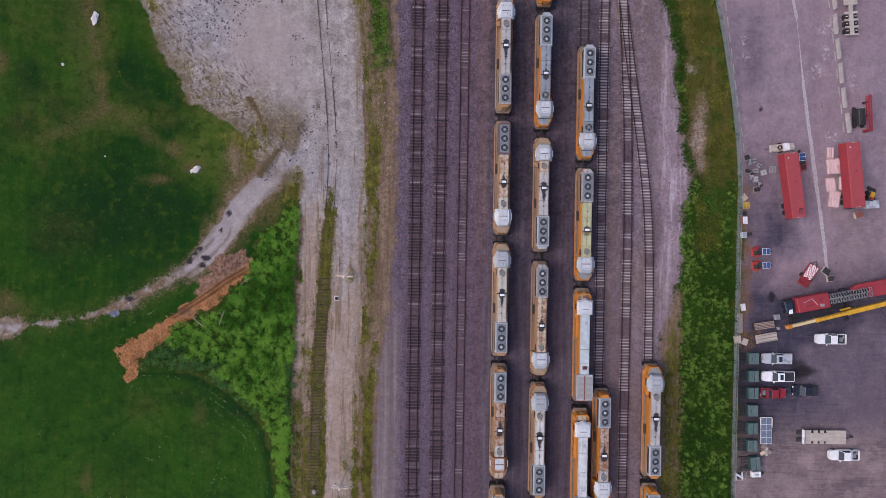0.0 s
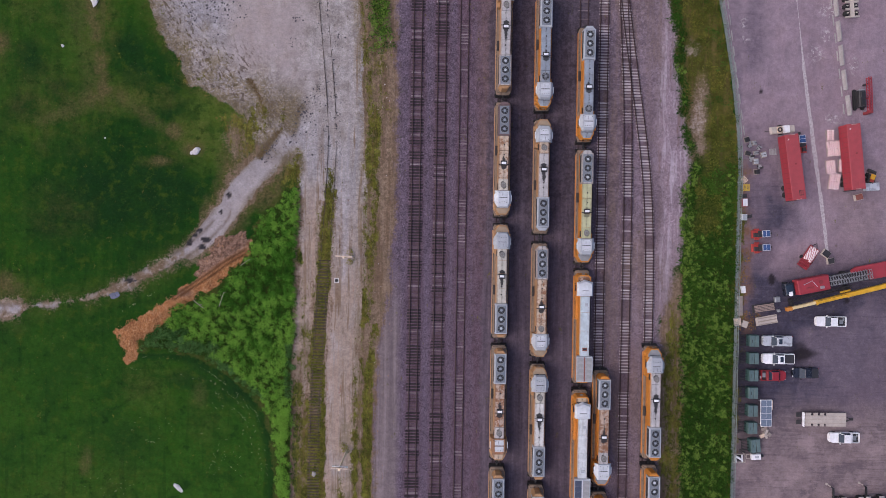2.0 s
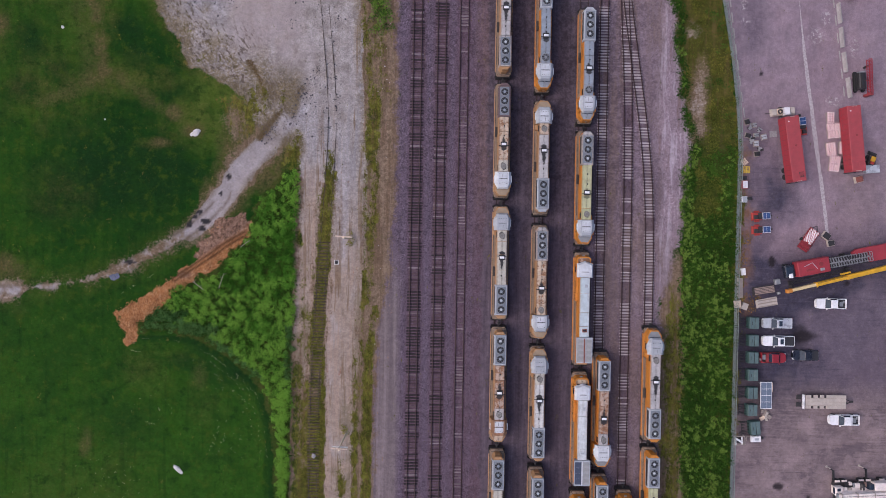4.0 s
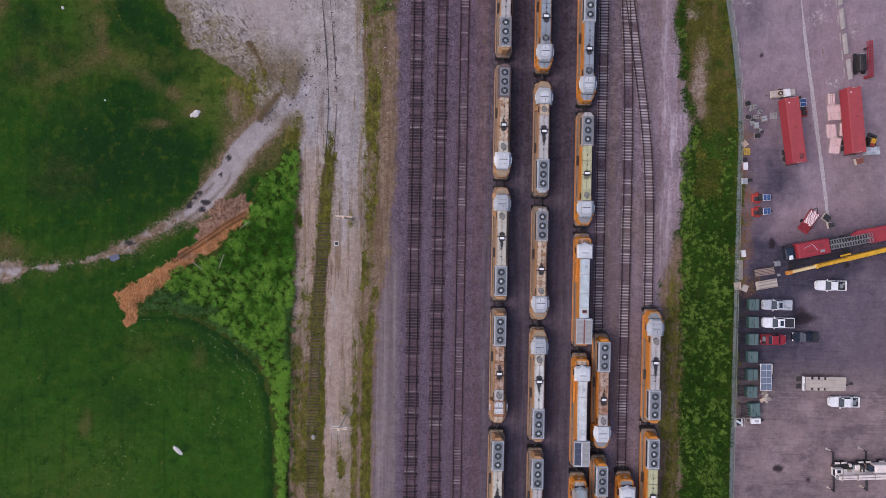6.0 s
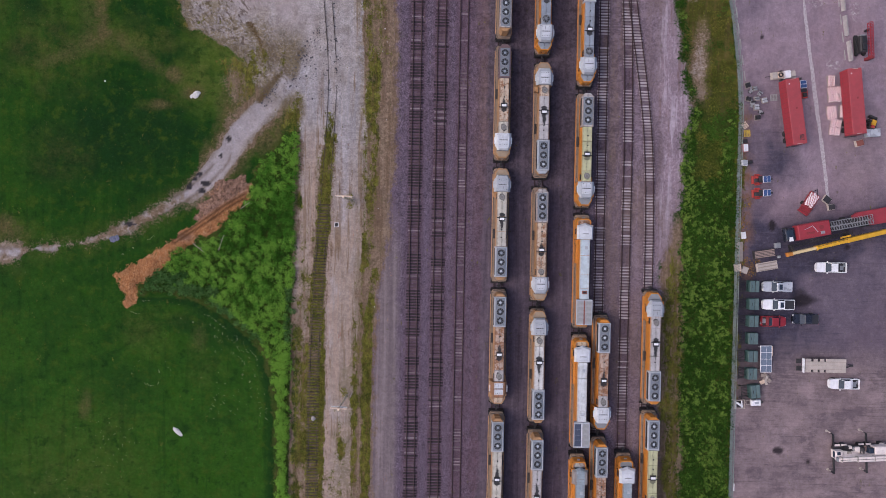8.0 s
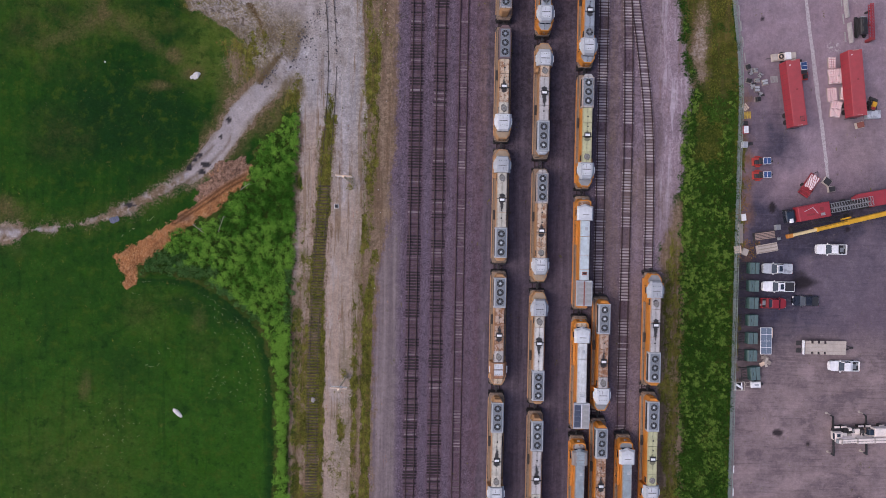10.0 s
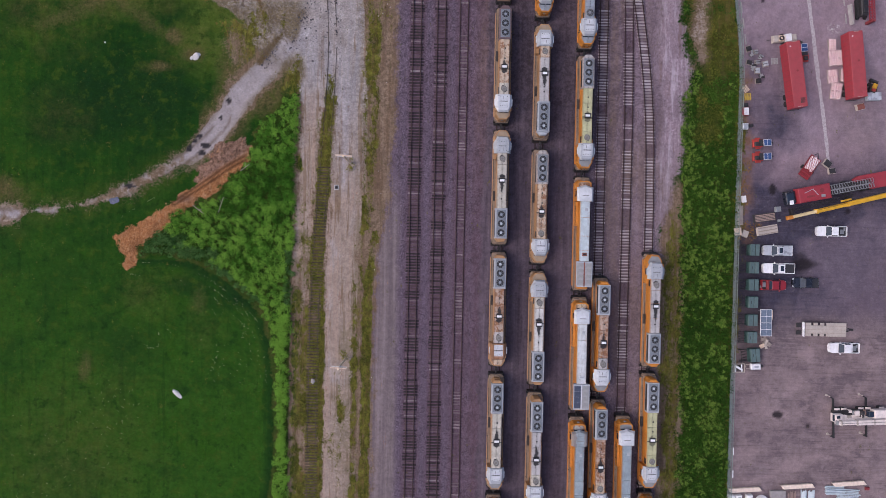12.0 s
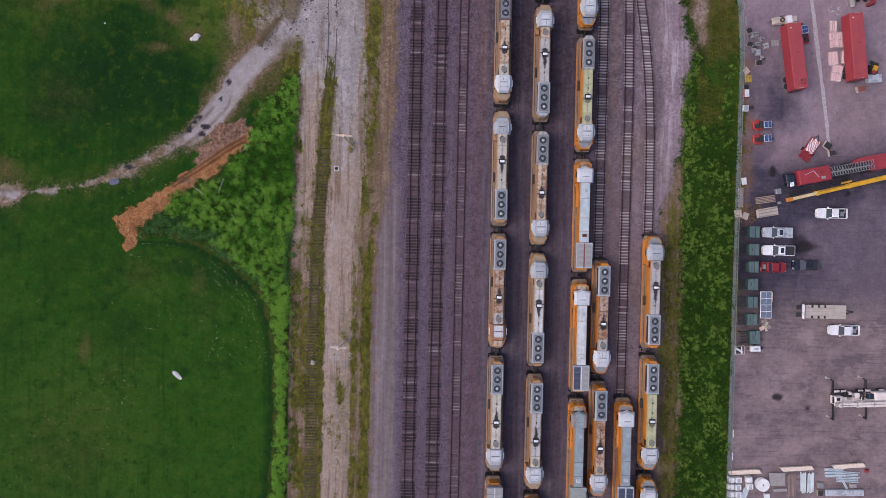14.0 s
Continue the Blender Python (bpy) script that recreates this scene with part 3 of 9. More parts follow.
def terrain_attributes(x, y):
    a = {}
    wob = value_noise(x, y, 0.22, 1, 4)
    wob2 = value_noise(x, y, 0.7, 2, 3)
    jag = wob * 1.0 + wob2 * 0.5
    fence = lerp_line(y, FENCE)
    bal_w, road_e, veg_w = lerp_line(y, BALLAST_W), lerp_line(y, ROAD_E), lerp_line(y, VEG_W)
    spur = lerp_line(y, SPUR)
    # field wear
    dry = np.maximum.reduce([blob(x, y, -62, 36, 3, 14, 3), blob(x, y, -58, 22, 9, 3, 4), blob(x, y, -46, 14, 6, 4, 5), blob(x, y, -72, 20, 9, 8, 6) * 0.8,
                             blob(x, y, -84, 30, 6, 8, 7), blob(x, y, -76, 40, 10, 8, 8) * 0.6, blob(x, y, -34.5, 16, 5, 7, 9), blob(x, y, -66, -62, 14, 16, 10) * 0.5,
                             blob(x, y, -55, -32, 4, 3, 11) * 0.6, blob(x, y, -70, 0, 7, 5, 12) * 0.5, blob(x, y, -80, -17, 6, 5, 13),
                             blob(x, y, -46.5, -8, 3, 2, 14) * 0.5, blob(x, y, -45, 12.3, 2.6, 1.5, 15) * 1.5, blob(x, y, -52, 10, 3.5, 1, 16)])
    dry = np.maximum(dry, soft(1.6 - np.abs(inside(x, y, GRAVEL)) + wob, 2.5) * (x < -25) * 0.9)
    dry = np.maximum(dry, soft(2.6 - along(x, y, LANE) + wob, 2.5) * 0.55)
    dry = np.maximum.reduce([dry, blob(x, y, -44, -36, 2.2, 2.5, 17) * 0.45, blob(x, y, -49.6, -29.7, 3.5, 2.0, 18) * 0.4, blob(x, y, -65.4, -47.5, 1.2, 3, 19), blob(x, y, -42.6, -40.4, 4, 3, 20) * 0.4,
                             blob(x, y, -30.5, 5, 2.6, 3.4, 30) * 1.5, blob(x, y, -33, 2.5, 3, 2.2, 34) * 1.2])
    a["dry"] = np.clip(dry, 0, 1)
    footpath = along(x, y, [(-65, 56), (-65, 43.6), (-64.4, 37.3), (-62.9, 29.9), (-61.6, 23.6)])
    fork = np.minimum(along(x, y, [(-61.6, 23.6), (-57.4, 21), (-53.7, 18.4), (-48.9, 15.4)]), along(x, y, [(-61.6, 23.6), (-67.9, 19.8), (-73.1, 17.6)]))
    a["worn"] = np.clip(0.9 * soft(0.75 + 1.1 * wob2 + 0.6 * wob - footpath, 1.4) + 0.5 * soft(0.8 + wob + wob2 - fork, 2.0) + 0.3 * soft(1.6 + wob - np.abs(footpath - 2.6), 2.0) * (x < -62)
                        + 0.85 * soft(1.3 + 1.2 * wob + wob2 - np.abs(along(x, y, LANE) - 3.1), 1.6) * (x > -44) * (y > -4) * (x < -26) + blob(x, y, -38.5, 10, 2.5, 4, 137) * 0.8 + blob(x, y, -30.5, 4.5, 2.6, 3.5, 138) * 0.9
                        + blob(x, y, -82, 31.6, 2.2, 2.0, 130) * 1.2 + blob(x, y, -48.9, 15.9, 1.6, 1.6, 131) + blob(x, y, -45.6, 12.4, 2.2, 1.4, 132) * 1.3 + blob(x, y, -51.5, 10.2, 2.0, 0.9, 133)
                        + blob(x, y, -80, -13.5, 3.0, 2.2, 134) * 0.9 + blob(x, y, -43.5, -33.5, 1.4, 2.6, 135) * 0.35 + blob(x, y, -64.5, -46.5, 1.0, 2.4, 136) * 0.7, 0, 1)
    a["deep"] = np.clip(blob(x, y, -58, 31.1, 3.6, 4, 140) + blob(x, y, -55.6, 25.8, 3, 2.6, 141) + blob(x, y, -70, 23.4, 2.2, 2.4, 142) + blob(x, y, -75.3, 28.6, 3.2, 3.4, 143) + blob(x, y, -77.8, 19.5, 4, 3, 144)
                        + blob(x, y, -60, 5, 14, 9, 145) * 0.9 + blob(x, y, -48, 5, 8, 6, 146) * 0.7 + blob(x, y, -46, 19, 5, 2.5, 147) * 0.7 + blob(x, y, -46.5, -31, 4, 2, 148) * 0.8 + blob(x, y, -38, -33.5, 4, 2, 149) * 0.7
                        + 0.9 * soft(1.4 - np.abs(inside(x, y, THICKET) + 0.8), 1.4) * (y < -26) + np.clip(value_noise(x, y, 0.07, 150, 4) * 1.2 - 0.1, 0, 0.6), 0, 1)
    a["fresh"] = np.clip(blob(x, y, -41, 17, 7, 8, 88) * 1.3 + blob(x, y, -66, 32, 5, 10, 89) * 0.5 + blob(x, y, -58, 22, 8, 4, 90) * 0.5 + blob(x, y, -52, -35, 4, 3, 92) * 0.35 + blob(x, y, -70, -66, 20, 12, 91) * 0.12, 0, 1)
    a["puddle"] = np.clip(-0.4 + 8.0 * np.maximum.reduce([blob(x, y, cx, cy, rx, ry, 93 + k) for k, (cx, cy, rx, ry) in enumerate(PUDDLES)]), 0, 1)
    a["lush"] = np.clip(soft(-30 - y + 8 * wob, 50) + soft(-70 - x, 20) * 0.4, 0, 1)
    ring, coil = np.hypot(x + 50, y + 48.5), np.hypot(x + 52.3, y + 41)
    a["arc"] = np.clip((np.sin(ring * 2 * np.pi / 1.7) * 0.5 + 0.2) * soft(3.5 - np.abs(ring - 19.5), 3) * (y > -52) * (x > -58)
                       + (np.sin(coil * 2 * np.pi / 1.6) * 0.5) * soft(4.5 - coil, 2) * 0.8, 0, 1)
    # pale stone: forecourt, lane, old siding bed and service road
    g = soft(inside(x, y, GRAVEL) + jag * 1.0, 1.4)
    half = np.interp(x, [q[0] for q in LANE_HALF], [q[1] for q in LANE_HALF])
    lane = soft(half + 0.45 * value_noise(x, y, 0.35, 21) - along(x, y, LANE) + wob2 * 0.55, np.interp(x, [-50, -44], [1.5, 0.8])) * (y < 15.5)
    south = y < 8
    road = 0.9 * soft(np.minimum(x - lerp_line(y, ROAD_W), road_e - x) + wob2 * 0.7, 3.4) * soft(6.5 - y, 3)
    strip = soft(np.minimum(x - lerp_line(y, STRIP_W), spur - 1.1 - x) + wob2 * 0.8, 2.2) * soft(6.5 - y, 3)
    lane = lane * np.interp(x, [-50, -44], [0.8, 1.0])
    a["pale"] = np.maximum.reduce([blob(x, y, 50.4, 20, 2.2, 7.5, 31) * 0.5, blob(x, y, 48.5, 33, 2.6, 2.5, 49) * 0.55, g, lane, road, strip * np.where(y < -25, np.interp(y, [-60, -40, -25], [0.36, 0.42, 0.55]), 0.78)])
    a["pink"] = np.clip(soft(-4 - y, 22) * 0.9 + 0.9 * (x > 40) + blob(x, y, -33, 36, 6, 9, 22) * 0.8 + strip * 0.5 * south, 0, 1)
    a["blot"] = np.clip(blob(x, y, -45, 38, 9, 7, 23) + blob(x, y, -23, 18, 4, 7, 24) + 0.8 * soft(2.5 - np.abs(x - spur), 3) * (y > 10) + blob(x, y, -42, -2.5, 3, 2.5, 26) * 1.4 + 0.75 * lane * (x > -43) * (y < 14), 0, 1)
    a["sprout"] = np.clip(0.5 * lane * (x > -46) * np.clip(0.5 + 1.5 * value_noise(x, y, 0.5, 240), 0, 1) + soft(5 - np.abs(inside(x, y, GRAVEL)), 6) * (x < -28) + blob(x, y, -38, 24, 8, 6, 27) + strip * (y < -20) * 0.8
                          + soft(1.4 - np.abs(x - road_e), 1.5) * 0.8 + blob(x, y, -16.5, -58, 2, 12, 28) * 0.7 + blob(x, y, -16.3, -40, 1.2, 4, 29) * 0.8, 0, 1)
    a["streak"] = soft(8.5 - np.abs(x + 16.5), 3) * soft(16 - y, 12) + soft(3 - np.abs(x + 11), 2) * 0.8
    a["streak"] = np.clip(a["streak"] + 0.8 * soft(3.8 - np.abs(x + 11.8), 2), 0, 1)
    rut1 = [(-35, 25.6), (-33.2, 22.9), (-32.4, 20.7), (-31.9, 18.9)]
    rut2 = [(-32.8, 11.4), (-30.4, 14.7), (-28.0, 17.5), (-25.2, 20.8)]
    strip2 = [(-29.7, 15.4), (-27.3, 18.6), (-24.9, 22.2)]
    a["rut"] = np.clip(soft(0.5 - along(x, y, rut2) + 0.3 * wob2, 0.8) + blob(x, y, -27.0, 17.0, 1.4, 2.6, 53) * 1.6 + blob(x, y, -26.4, 9.6, 1.9, 3.0, 54) * 1.8 + soft(2.4 + 1.5 * wob - along(x, y, [(-31.5, 19.5), (-28.5, 19.5), (-26.5, 21.5)]), 3.5) * 0.6
                       + blob(x, y, -33, 21, 6, 5, 36) * 0.35 + blob(x, y, -28, 22, 4, 4, 37) * 0.35
                       + soft(1.0 - np.abs(inside(x, y, GRAVEL) - 0.6) + wob, 2.0) * (x < -27) * 0.4
                       + soft(0.4 + wob - np.abs(along(x, y, LANE) - half - 0.2), 1.0) * 0.7 * (x < -30), 0, 1)
    a["groove"] = np.clip(1.6 * soft(np.interp(y, [18, 20, 24, 25.6, 27], [0.05, 0.15, 0.3, 0.6, 0.1]) - along(x, y, rut1), 0.4) + 1.4 * soft(np.interp(x, [-33, -30, -26], [0.5, 0.3, -0.1]) + 0.35 * wob2 - along(x, y, rut2), 0.5)
                          + 0.7 * soft(0.25 - np.abs(along(x, y, LANE) - 0.9), 0.6) * (x < -38) * (value_noise(x, y, 0.3, 85) > -0.2), 0, 1)
    edge_in = inside(x, y, GRAVEL)
    a["curl"] = np.clip(soft(7.5 + 2 * wob - edge_in, 5) * (x < -35) * (y > 19) + blob(x, y, -38, 28, 6, 5, 83) * 0.8 + blob(x, y, -30.5, 17, 5.5, 6, 84) * 0.8, 0, 1)
    a["clump"] = np.clip(blob(x, y, -43.2, 26.3, 1.0, 1.0, 160) * 1.6 + blob(x, y, -43, 35.6, 1.0, 1.4, 161) + blob(x, y, -46.9, 26.6, 1.2, 1.0, 162) + blob(x, y, -45.6, 24.2, 1.6, 1.0, 163) + blob(x, y, -27, 18.4, 1.4, 2.2, 164) * 1.4
                         + blob(x, y, -26.4, 10.4, 2.0, 2.4, 165) * 1.6 + blob(x, y, -32, 15, 3.0, 4.0, 166) * 0.6 + soft(1.2 + wob - edge_in, 1.5) * (x < -35) * (y > 19) * 0.9 + blob(x, y, -28, 21.5, 3, 2.5, 167) * 0.5
                         + blob(x, y, -36, 16, 3.0, 6.0, 168) * 0.9, 0, 1)
    a["clean"] = np.clip(blob(x, y, -31.5, 37.5, 7, 8, 170) * 1.4 + blob(x, y, -35, 30, 4, 3, 171) * 0.8 + blob(x, y, -27, 28, 4, 4, 172) * 0.6 + soft(1.9 + 0.4 * wob - along(x, y, LANE), 1.0) * (x > -46) * soft(12 - y, 4) * 0.55, 0, 1)
    a["broken"] = np.clip(soft(-45 - x, 3) * lane * np.clip(0.9 - 2.2 * value_noise(x, y, 0.5, 220), 0, 1.3), 0, 1)
    a["bluish"] = np.clip(blob(x, y, -43, 39.5, 7, 6, 38) * 1.2 + soft(1.9 + 0.5 * wob - along(x, y, LANE), 1.2) * (x > -46) * soft(17 - y, 4) * 0.8 + soft(1.2 - along(x, y, LANE), 0.8) * (x < -44) * np.clip(0.3 + 2.2 * value_noise(x, y, 0.5, 220), 0, 1) * 1.2 + blob(x, y, -24, 14, 4, 7, 48) * 0.6
                          + soft(0.3 - along(x, y, strip2), 0.5) * 0.9 + soft(0.8 + 0.3 * wob - np.abs(x + 16.8), 0.8) * soft(y + 12, 5) * soft(6 - y, 5) * 0.7, 0, 1)
    # earth verge between service road and track stone
    a["dirt"] = np.clip(2.2 * soft(np.minimum(x + 26.0, -4 - x), 1.5) * soft(6 - y, 6) + soft(np.minimum(x - road_e + 1.0, bal_w + 0.9 - x) + wob2 * 0.6, 1.5)
                        + soft(half + 1.1 + 1.3 * wob + 1.0 * wob2 - along(x, y, LANE), 1.3) * np.interp(x, [-60, -46, -42], [0.25, 0.45, 0.72]) * (x < -27)
                        + blob(x, y, -37.0, 15.0, 3.0, 5.0, 247) * 0.75 + blob(x, y, 50.5, 19.5, 2.6, 8.5, 31) * 0.9 + blob(x, y, 46.3, 13, 2.6, 4, 32)
                        + soft(np.minimum(x - 43.4, veg_w + 0.6 - x) + wob2, 1.8) * soft(-10 - y, 12) * 1.2, 0, 2)
    # weedy strips
    mid = 0.5 * (road_e + bal_w)
    a["weeds"] = np.clip(soft(inside(x, y, THICKET) + 0.8 + wob2 * 0.6, 1.2)
                         + soft(np.minimum(x - veg_w, fence - x) + wob2 * 0.7, 1.4), 0, 1)
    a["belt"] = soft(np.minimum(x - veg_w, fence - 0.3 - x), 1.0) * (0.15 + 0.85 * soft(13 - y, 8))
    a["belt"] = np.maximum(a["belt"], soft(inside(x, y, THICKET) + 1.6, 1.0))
    a["tuft"] = np.clip((soft(1.25 + 0.8 * wob - np.abs(x - spur + 0.1), 2.2) * 0.62 + 0.3 * wob2 * (np.abs(x - spur) < 2.2) + 0.42 * soft(1.0 + wob - np.abs(x - spur + 3.2), 2.0) * soft(-12 - y, 12)) * soft(5 - y, 8)
                        + soft(0.85 + 0.5 * wob - np.abs(x - np.where(y < -20, bal_w - 1.2, mid - 1.1)), 0.9) * soft(20 - y, 6) * 0.62
                        + soft(1.7 + wob - np.abs(x - mid - 0.2), 2.2) * soft(y - 18, 12) * 0.48 + soft(0.8 + wob - np.abs(x - road_e - 0.6), 1.2) * soft(y - 8, 8) * 0.6
                        + soft(0.35 + 0.5 * wob2 - np.abs(x - road_e - 0.2), 0.8) * 0.5 * (y < 15)
                        + soft(np.minimum(x - 44.4, veg_w + 0.6 - x) + wob * 1.5, 1.6) * soft(-16 - y, 10) * 0.68
                        + soft(0.3 + 0.4 * wob2 - np.abs(x - fence + 0.25), 0.6) * 0.7
                        + soft(1.6 + wob - (x - fence), 1.2) * (x > fence) * soft(12 - y, 4) * soft(y + 44, 4) * 0.6
                        + blob(x, y, -27.2, 7.2, 2.0, 2.2, 33) * 0.9 + blob(x, y, -26.5, 10.0, 1.9, 3.2, 245) * 0.55 + blob(x, y, -37.5, 16.0, 3.0, 5.0, 246) * 0.5 + blob(x, y, -34.6, 15.6, 2.6, 5.0, 241) * 0.62 + blob(x, y, -32.2, 19.5, 2.6, 3.0, 242) * 0.45 + blob(x, y, -28.6, 18.0, 1.0, 2.6, 243) * 0.5 + blob(x, y, -19.5, 8.0, 0.9, 2.5, 99) * 0.6, 0, 1)
    patch = value_noise(x, y, 0.4, 180)
    a["tuft"] = np.clip(a["tuft"] + soft(-27 - y, 6) * (0.8 * soft(0.35 + 0.5 * wob2 - np.abs(x + 20.3), 0.8) + 0.7 * soft(0.8 + 0.4 * wob - np.abs(x + 12.1), 0.8) * (1 - blob(x, y, -11.8, -50.8, 1.2, 3.5, 181)) + 0.55 * soft(0.45 + 0.4 * wob - np.abs(x + 14.5), 0.7)
                        + 0.75 * soft(1.5 - np.abs(x + 24.6), 1.0) * np.clip(patch * 2.2, 0, 1) + blob(x, y, -16.4, -55, 0.9, 3, 182) * 0.5 + blob(x, y, -18.6, -60.5, 1.0, 3, 183) * 0.5)
                        + soft(6 - y, 5) * soft(y + 30, 6) * (0.75 * soft(1.05 + 0.25 * wob2 - np.abs(x - spur), 0.7) * np.interp(y, [-20, -6, -2, 4], [0.8, 0.95, 0.6, 0.8]) + 0.5 * soft(0.12 + 0.3 * wob2 - np.abs(x + 13.0), 0.6) + 0.4 * soft(0.1 + 0.4 * wob2 - np.abs(x + 14.4), 0.6) * (y < -8)
                        + blob(x, y, -25.2, -8, 0.8, 2.2, 184)), 0, 1)
    far_south = soft(-38 - y, 14)
    a["tuft"] = np.clip(a["tuft"] + far_south * (0.55 * soft(0.75 + 0.7 * wob - np.abs(x + 20.9), 1.4) + 0.3 * soft(0.5 + 0.8 * wob - np.abs(x + 24.9), 1.6) + 0.22 * soft(1.0 + wob - np.abs(x + 23.0), 1.6)
                        + 0.38 * soft(0.9 + wob - np.abs(x + 17.0), 2.0) * soft(-47 - y, 6) + 0.3 * soft(0.3 + 0.5 * wob - np.abs(x + 14.0), 0.8) + 0.3 * soft(0.7 - np.abs(x + 11.9), 0.8))
                        + 0.75 * soft(2.0 - np.abs(inside(x, y, GRAVEL) - 1.2), 2.0) * (x < -31) * (y > 15) * np.clip(value_noise(x, y, 0.45, 124) * 3 - 0.4, 0, 1), 0, 1)
    a["ballast"] = soft(np.minimum(x - bal_w, np.where(y < -8, np.minimum(veg_w + 0.6, 43.6 + 0.25 * np.maximum(0, y + 20)), veg_w + 0.6) - x) + wob2 * 0.8, 2.4)
    a["apron"] = soft(np.minimum(x - bal_w, -6.2 - x) + 0.4 * wob2, 1.2) * soft(-14 - y, 14)
    rails = np.array([-3.4, 1.15, 5.4])
    near = np.min(np.abs(x[..., None] - rails), axis=-1)
    yard_tracks = np.stack([np.full_like(y, 31.9), lerp_line(y, TURNOUT), lerp_line(y, BRANCH)], -1)
    near_e = np.min(np.abs(x[..., None] - yard_tracks), axis=-1)
    # Narrow bands along the east rails put rail shade and oil into the stone colour.
    a["rust"] = np.clip(soft(1.5 - near, 1.0) * 0.8 + soft(1.2 - near_e, 0.7) * 0.4 + 0.55 * soft(0.3 - np.abs(near_e - 0.755), 0.3) + soft(1.6 - np.abs(x - 9.2 - 0.5 * wob), 1.6) * 0.7, 0, 1)
    level = np.interp(x, [29, 30.5, 32, 34, 36.8, 39, 41.3, 43.5, 46], [0, 0.15, 0.2, 0.38, 0.3, 0.55, 0.42, 0.95, 0.9])
    a["brownbed"] = np.clip(soft(np.minimum(x - 29, 43.5 - x), 2) * (0.45 + 0.7 * value_noise(x, y, 0.12, 190)) + 0.45 * soft(1.2 + 0.4 * wob - np.abs(x - 34.4), 1.0) * soft(y + 25, 20) + blob(x, y, 33.9, 22, 1.6, 16, 191) * 0.6 + blob(x, y, 45.2, -12, 1.5, 8, 192) * 0.8, 0, 1) + 0.55 * soft(1.4 - np.abs(x - 9.3 - 0.4 * wob), 1.4) * soft(y + 8, 14)
    a["pinkstone"] = np.clip(level * np.where(x > 42.5, soft(y + 22, 30), 1.0) * (1 + 0.35 * wob) - blob(x, y, 42.5, 2, 1.5, 8, 35) * 0.5 - 0.3 * soft(1.15 - near_e, 0.6), 0, 1)
    a["oil"] = np.clip(soft(np.minimum(x - 9.5 - 0.6 * soft(y + 8, 14), 30.2 + 0.02 * y - x) + wob * 0.7, 2.0), 0, 1)
    a["sooty"] = 0.55 * soft(y + 2 + 4 * wob, 22)
    a["yard"] = soft(x - fence - 0.25 + wob2 * 0.25, 0.6)
    a["wet"] = np.clip(soft(np.minimum(-7.5 + 0.12 * (x - 66) - y, y + 43) + 3 * wob, 7) * soft(x - 59.5, 3) * (0.92 - 0.28 * soft(x - 70 + 3 * wob + 0.35 * (y + 24), 9) * soft(-14 - y, 6)) + blob(x, y, 62, 4, 5, 13, 42) * 0.6 + blob(x, y, 72, -15, 8, 4, 43) + blob(x, y, 67, 2, 4, 5, 44) * 0.7
                       + blob(x, y, 60, 36, 4, 9, 45) * 0.4 + soft(np.minimum(68.5 - x, 3) + 2 * wob, 4) * (x > fence) * soft(-19 - y, 4) * soft(y + 46, 4), 0, 1)
    a["churned"] = np.clip(soft(-35.5 - y + 3 * wob, 7) * 0.95 + blob(x, y, 82, 4, 7, 9, 47) * 0.5, 0, 1)
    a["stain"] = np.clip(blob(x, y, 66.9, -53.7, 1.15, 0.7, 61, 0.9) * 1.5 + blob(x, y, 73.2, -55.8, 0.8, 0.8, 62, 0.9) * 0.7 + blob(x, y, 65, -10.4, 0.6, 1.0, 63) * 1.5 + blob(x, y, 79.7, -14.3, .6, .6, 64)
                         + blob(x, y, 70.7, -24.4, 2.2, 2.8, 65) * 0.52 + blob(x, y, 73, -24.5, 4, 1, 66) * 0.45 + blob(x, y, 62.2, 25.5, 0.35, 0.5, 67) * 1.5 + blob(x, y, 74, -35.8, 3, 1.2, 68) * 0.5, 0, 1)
    # the spots above, plus one near-black band of paving around the bins
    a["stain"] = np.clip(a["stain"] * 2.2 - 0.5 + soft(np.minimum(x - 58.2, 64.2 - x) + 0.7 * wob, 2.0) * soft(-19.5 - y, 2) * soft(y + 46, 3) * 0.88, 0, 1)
    a["chalk"] = np.clip(blob(x, y, 58.6, 38.5, 0.7, 1.4, 71) + blob(x, y, 58.8, 35.4, 1.5, 0.6, 72) + blob(x, y, 74.5, 36, 0.9, 1.6, 73) + blob(x, y, 76.5, 20.5, 1.8, 1, 74) + blob(x, y, 75.5, 41, 2.2, 1.4, 75)
                         + blob(x, y, 80, 31, 0.8, 1.6, 78) + blob(x, y, 73, 33, 1.8, 1.6, 79) * 0.7, 0, 1)
    a["mud"] = np.clip(soft(3.0 - (x - fence) + wob * 1.4, 2) * (x > fence) * soft(12 - y, 4) * soft(y + 21, 4) * 0.8, 0, 1)
    furrow = along(x, y, [(-35.4, -6.7), (-39, -8.9), (-42.2, -11.3), (-45.3, -13.3), (-48.5, -15.5)])
    a["furrow"] = np.clip(soft(0.22 + 0.1 * wob2 - np.abs(furrow - 0.34), 0.36), 0, 1)
    a["tan"] = np.clip(soft(inside(x, y, [(-35, -6), (-39, -8.4), (-45.5, -13), (-46, -8), (-42, -2), (-33, -2)]), 1.2) + blob(x, y, -47, -14.6, 2.0, 1.0, 87), 0, 1)
    a["calm"] = np.clip(np.maximum.reduce([a["yard"], a["apron"], 0.8 * a["pink"], a["clean"], lane * 0.9, 1.0 * (x < -26) * (1 - g)]), 0, 1)
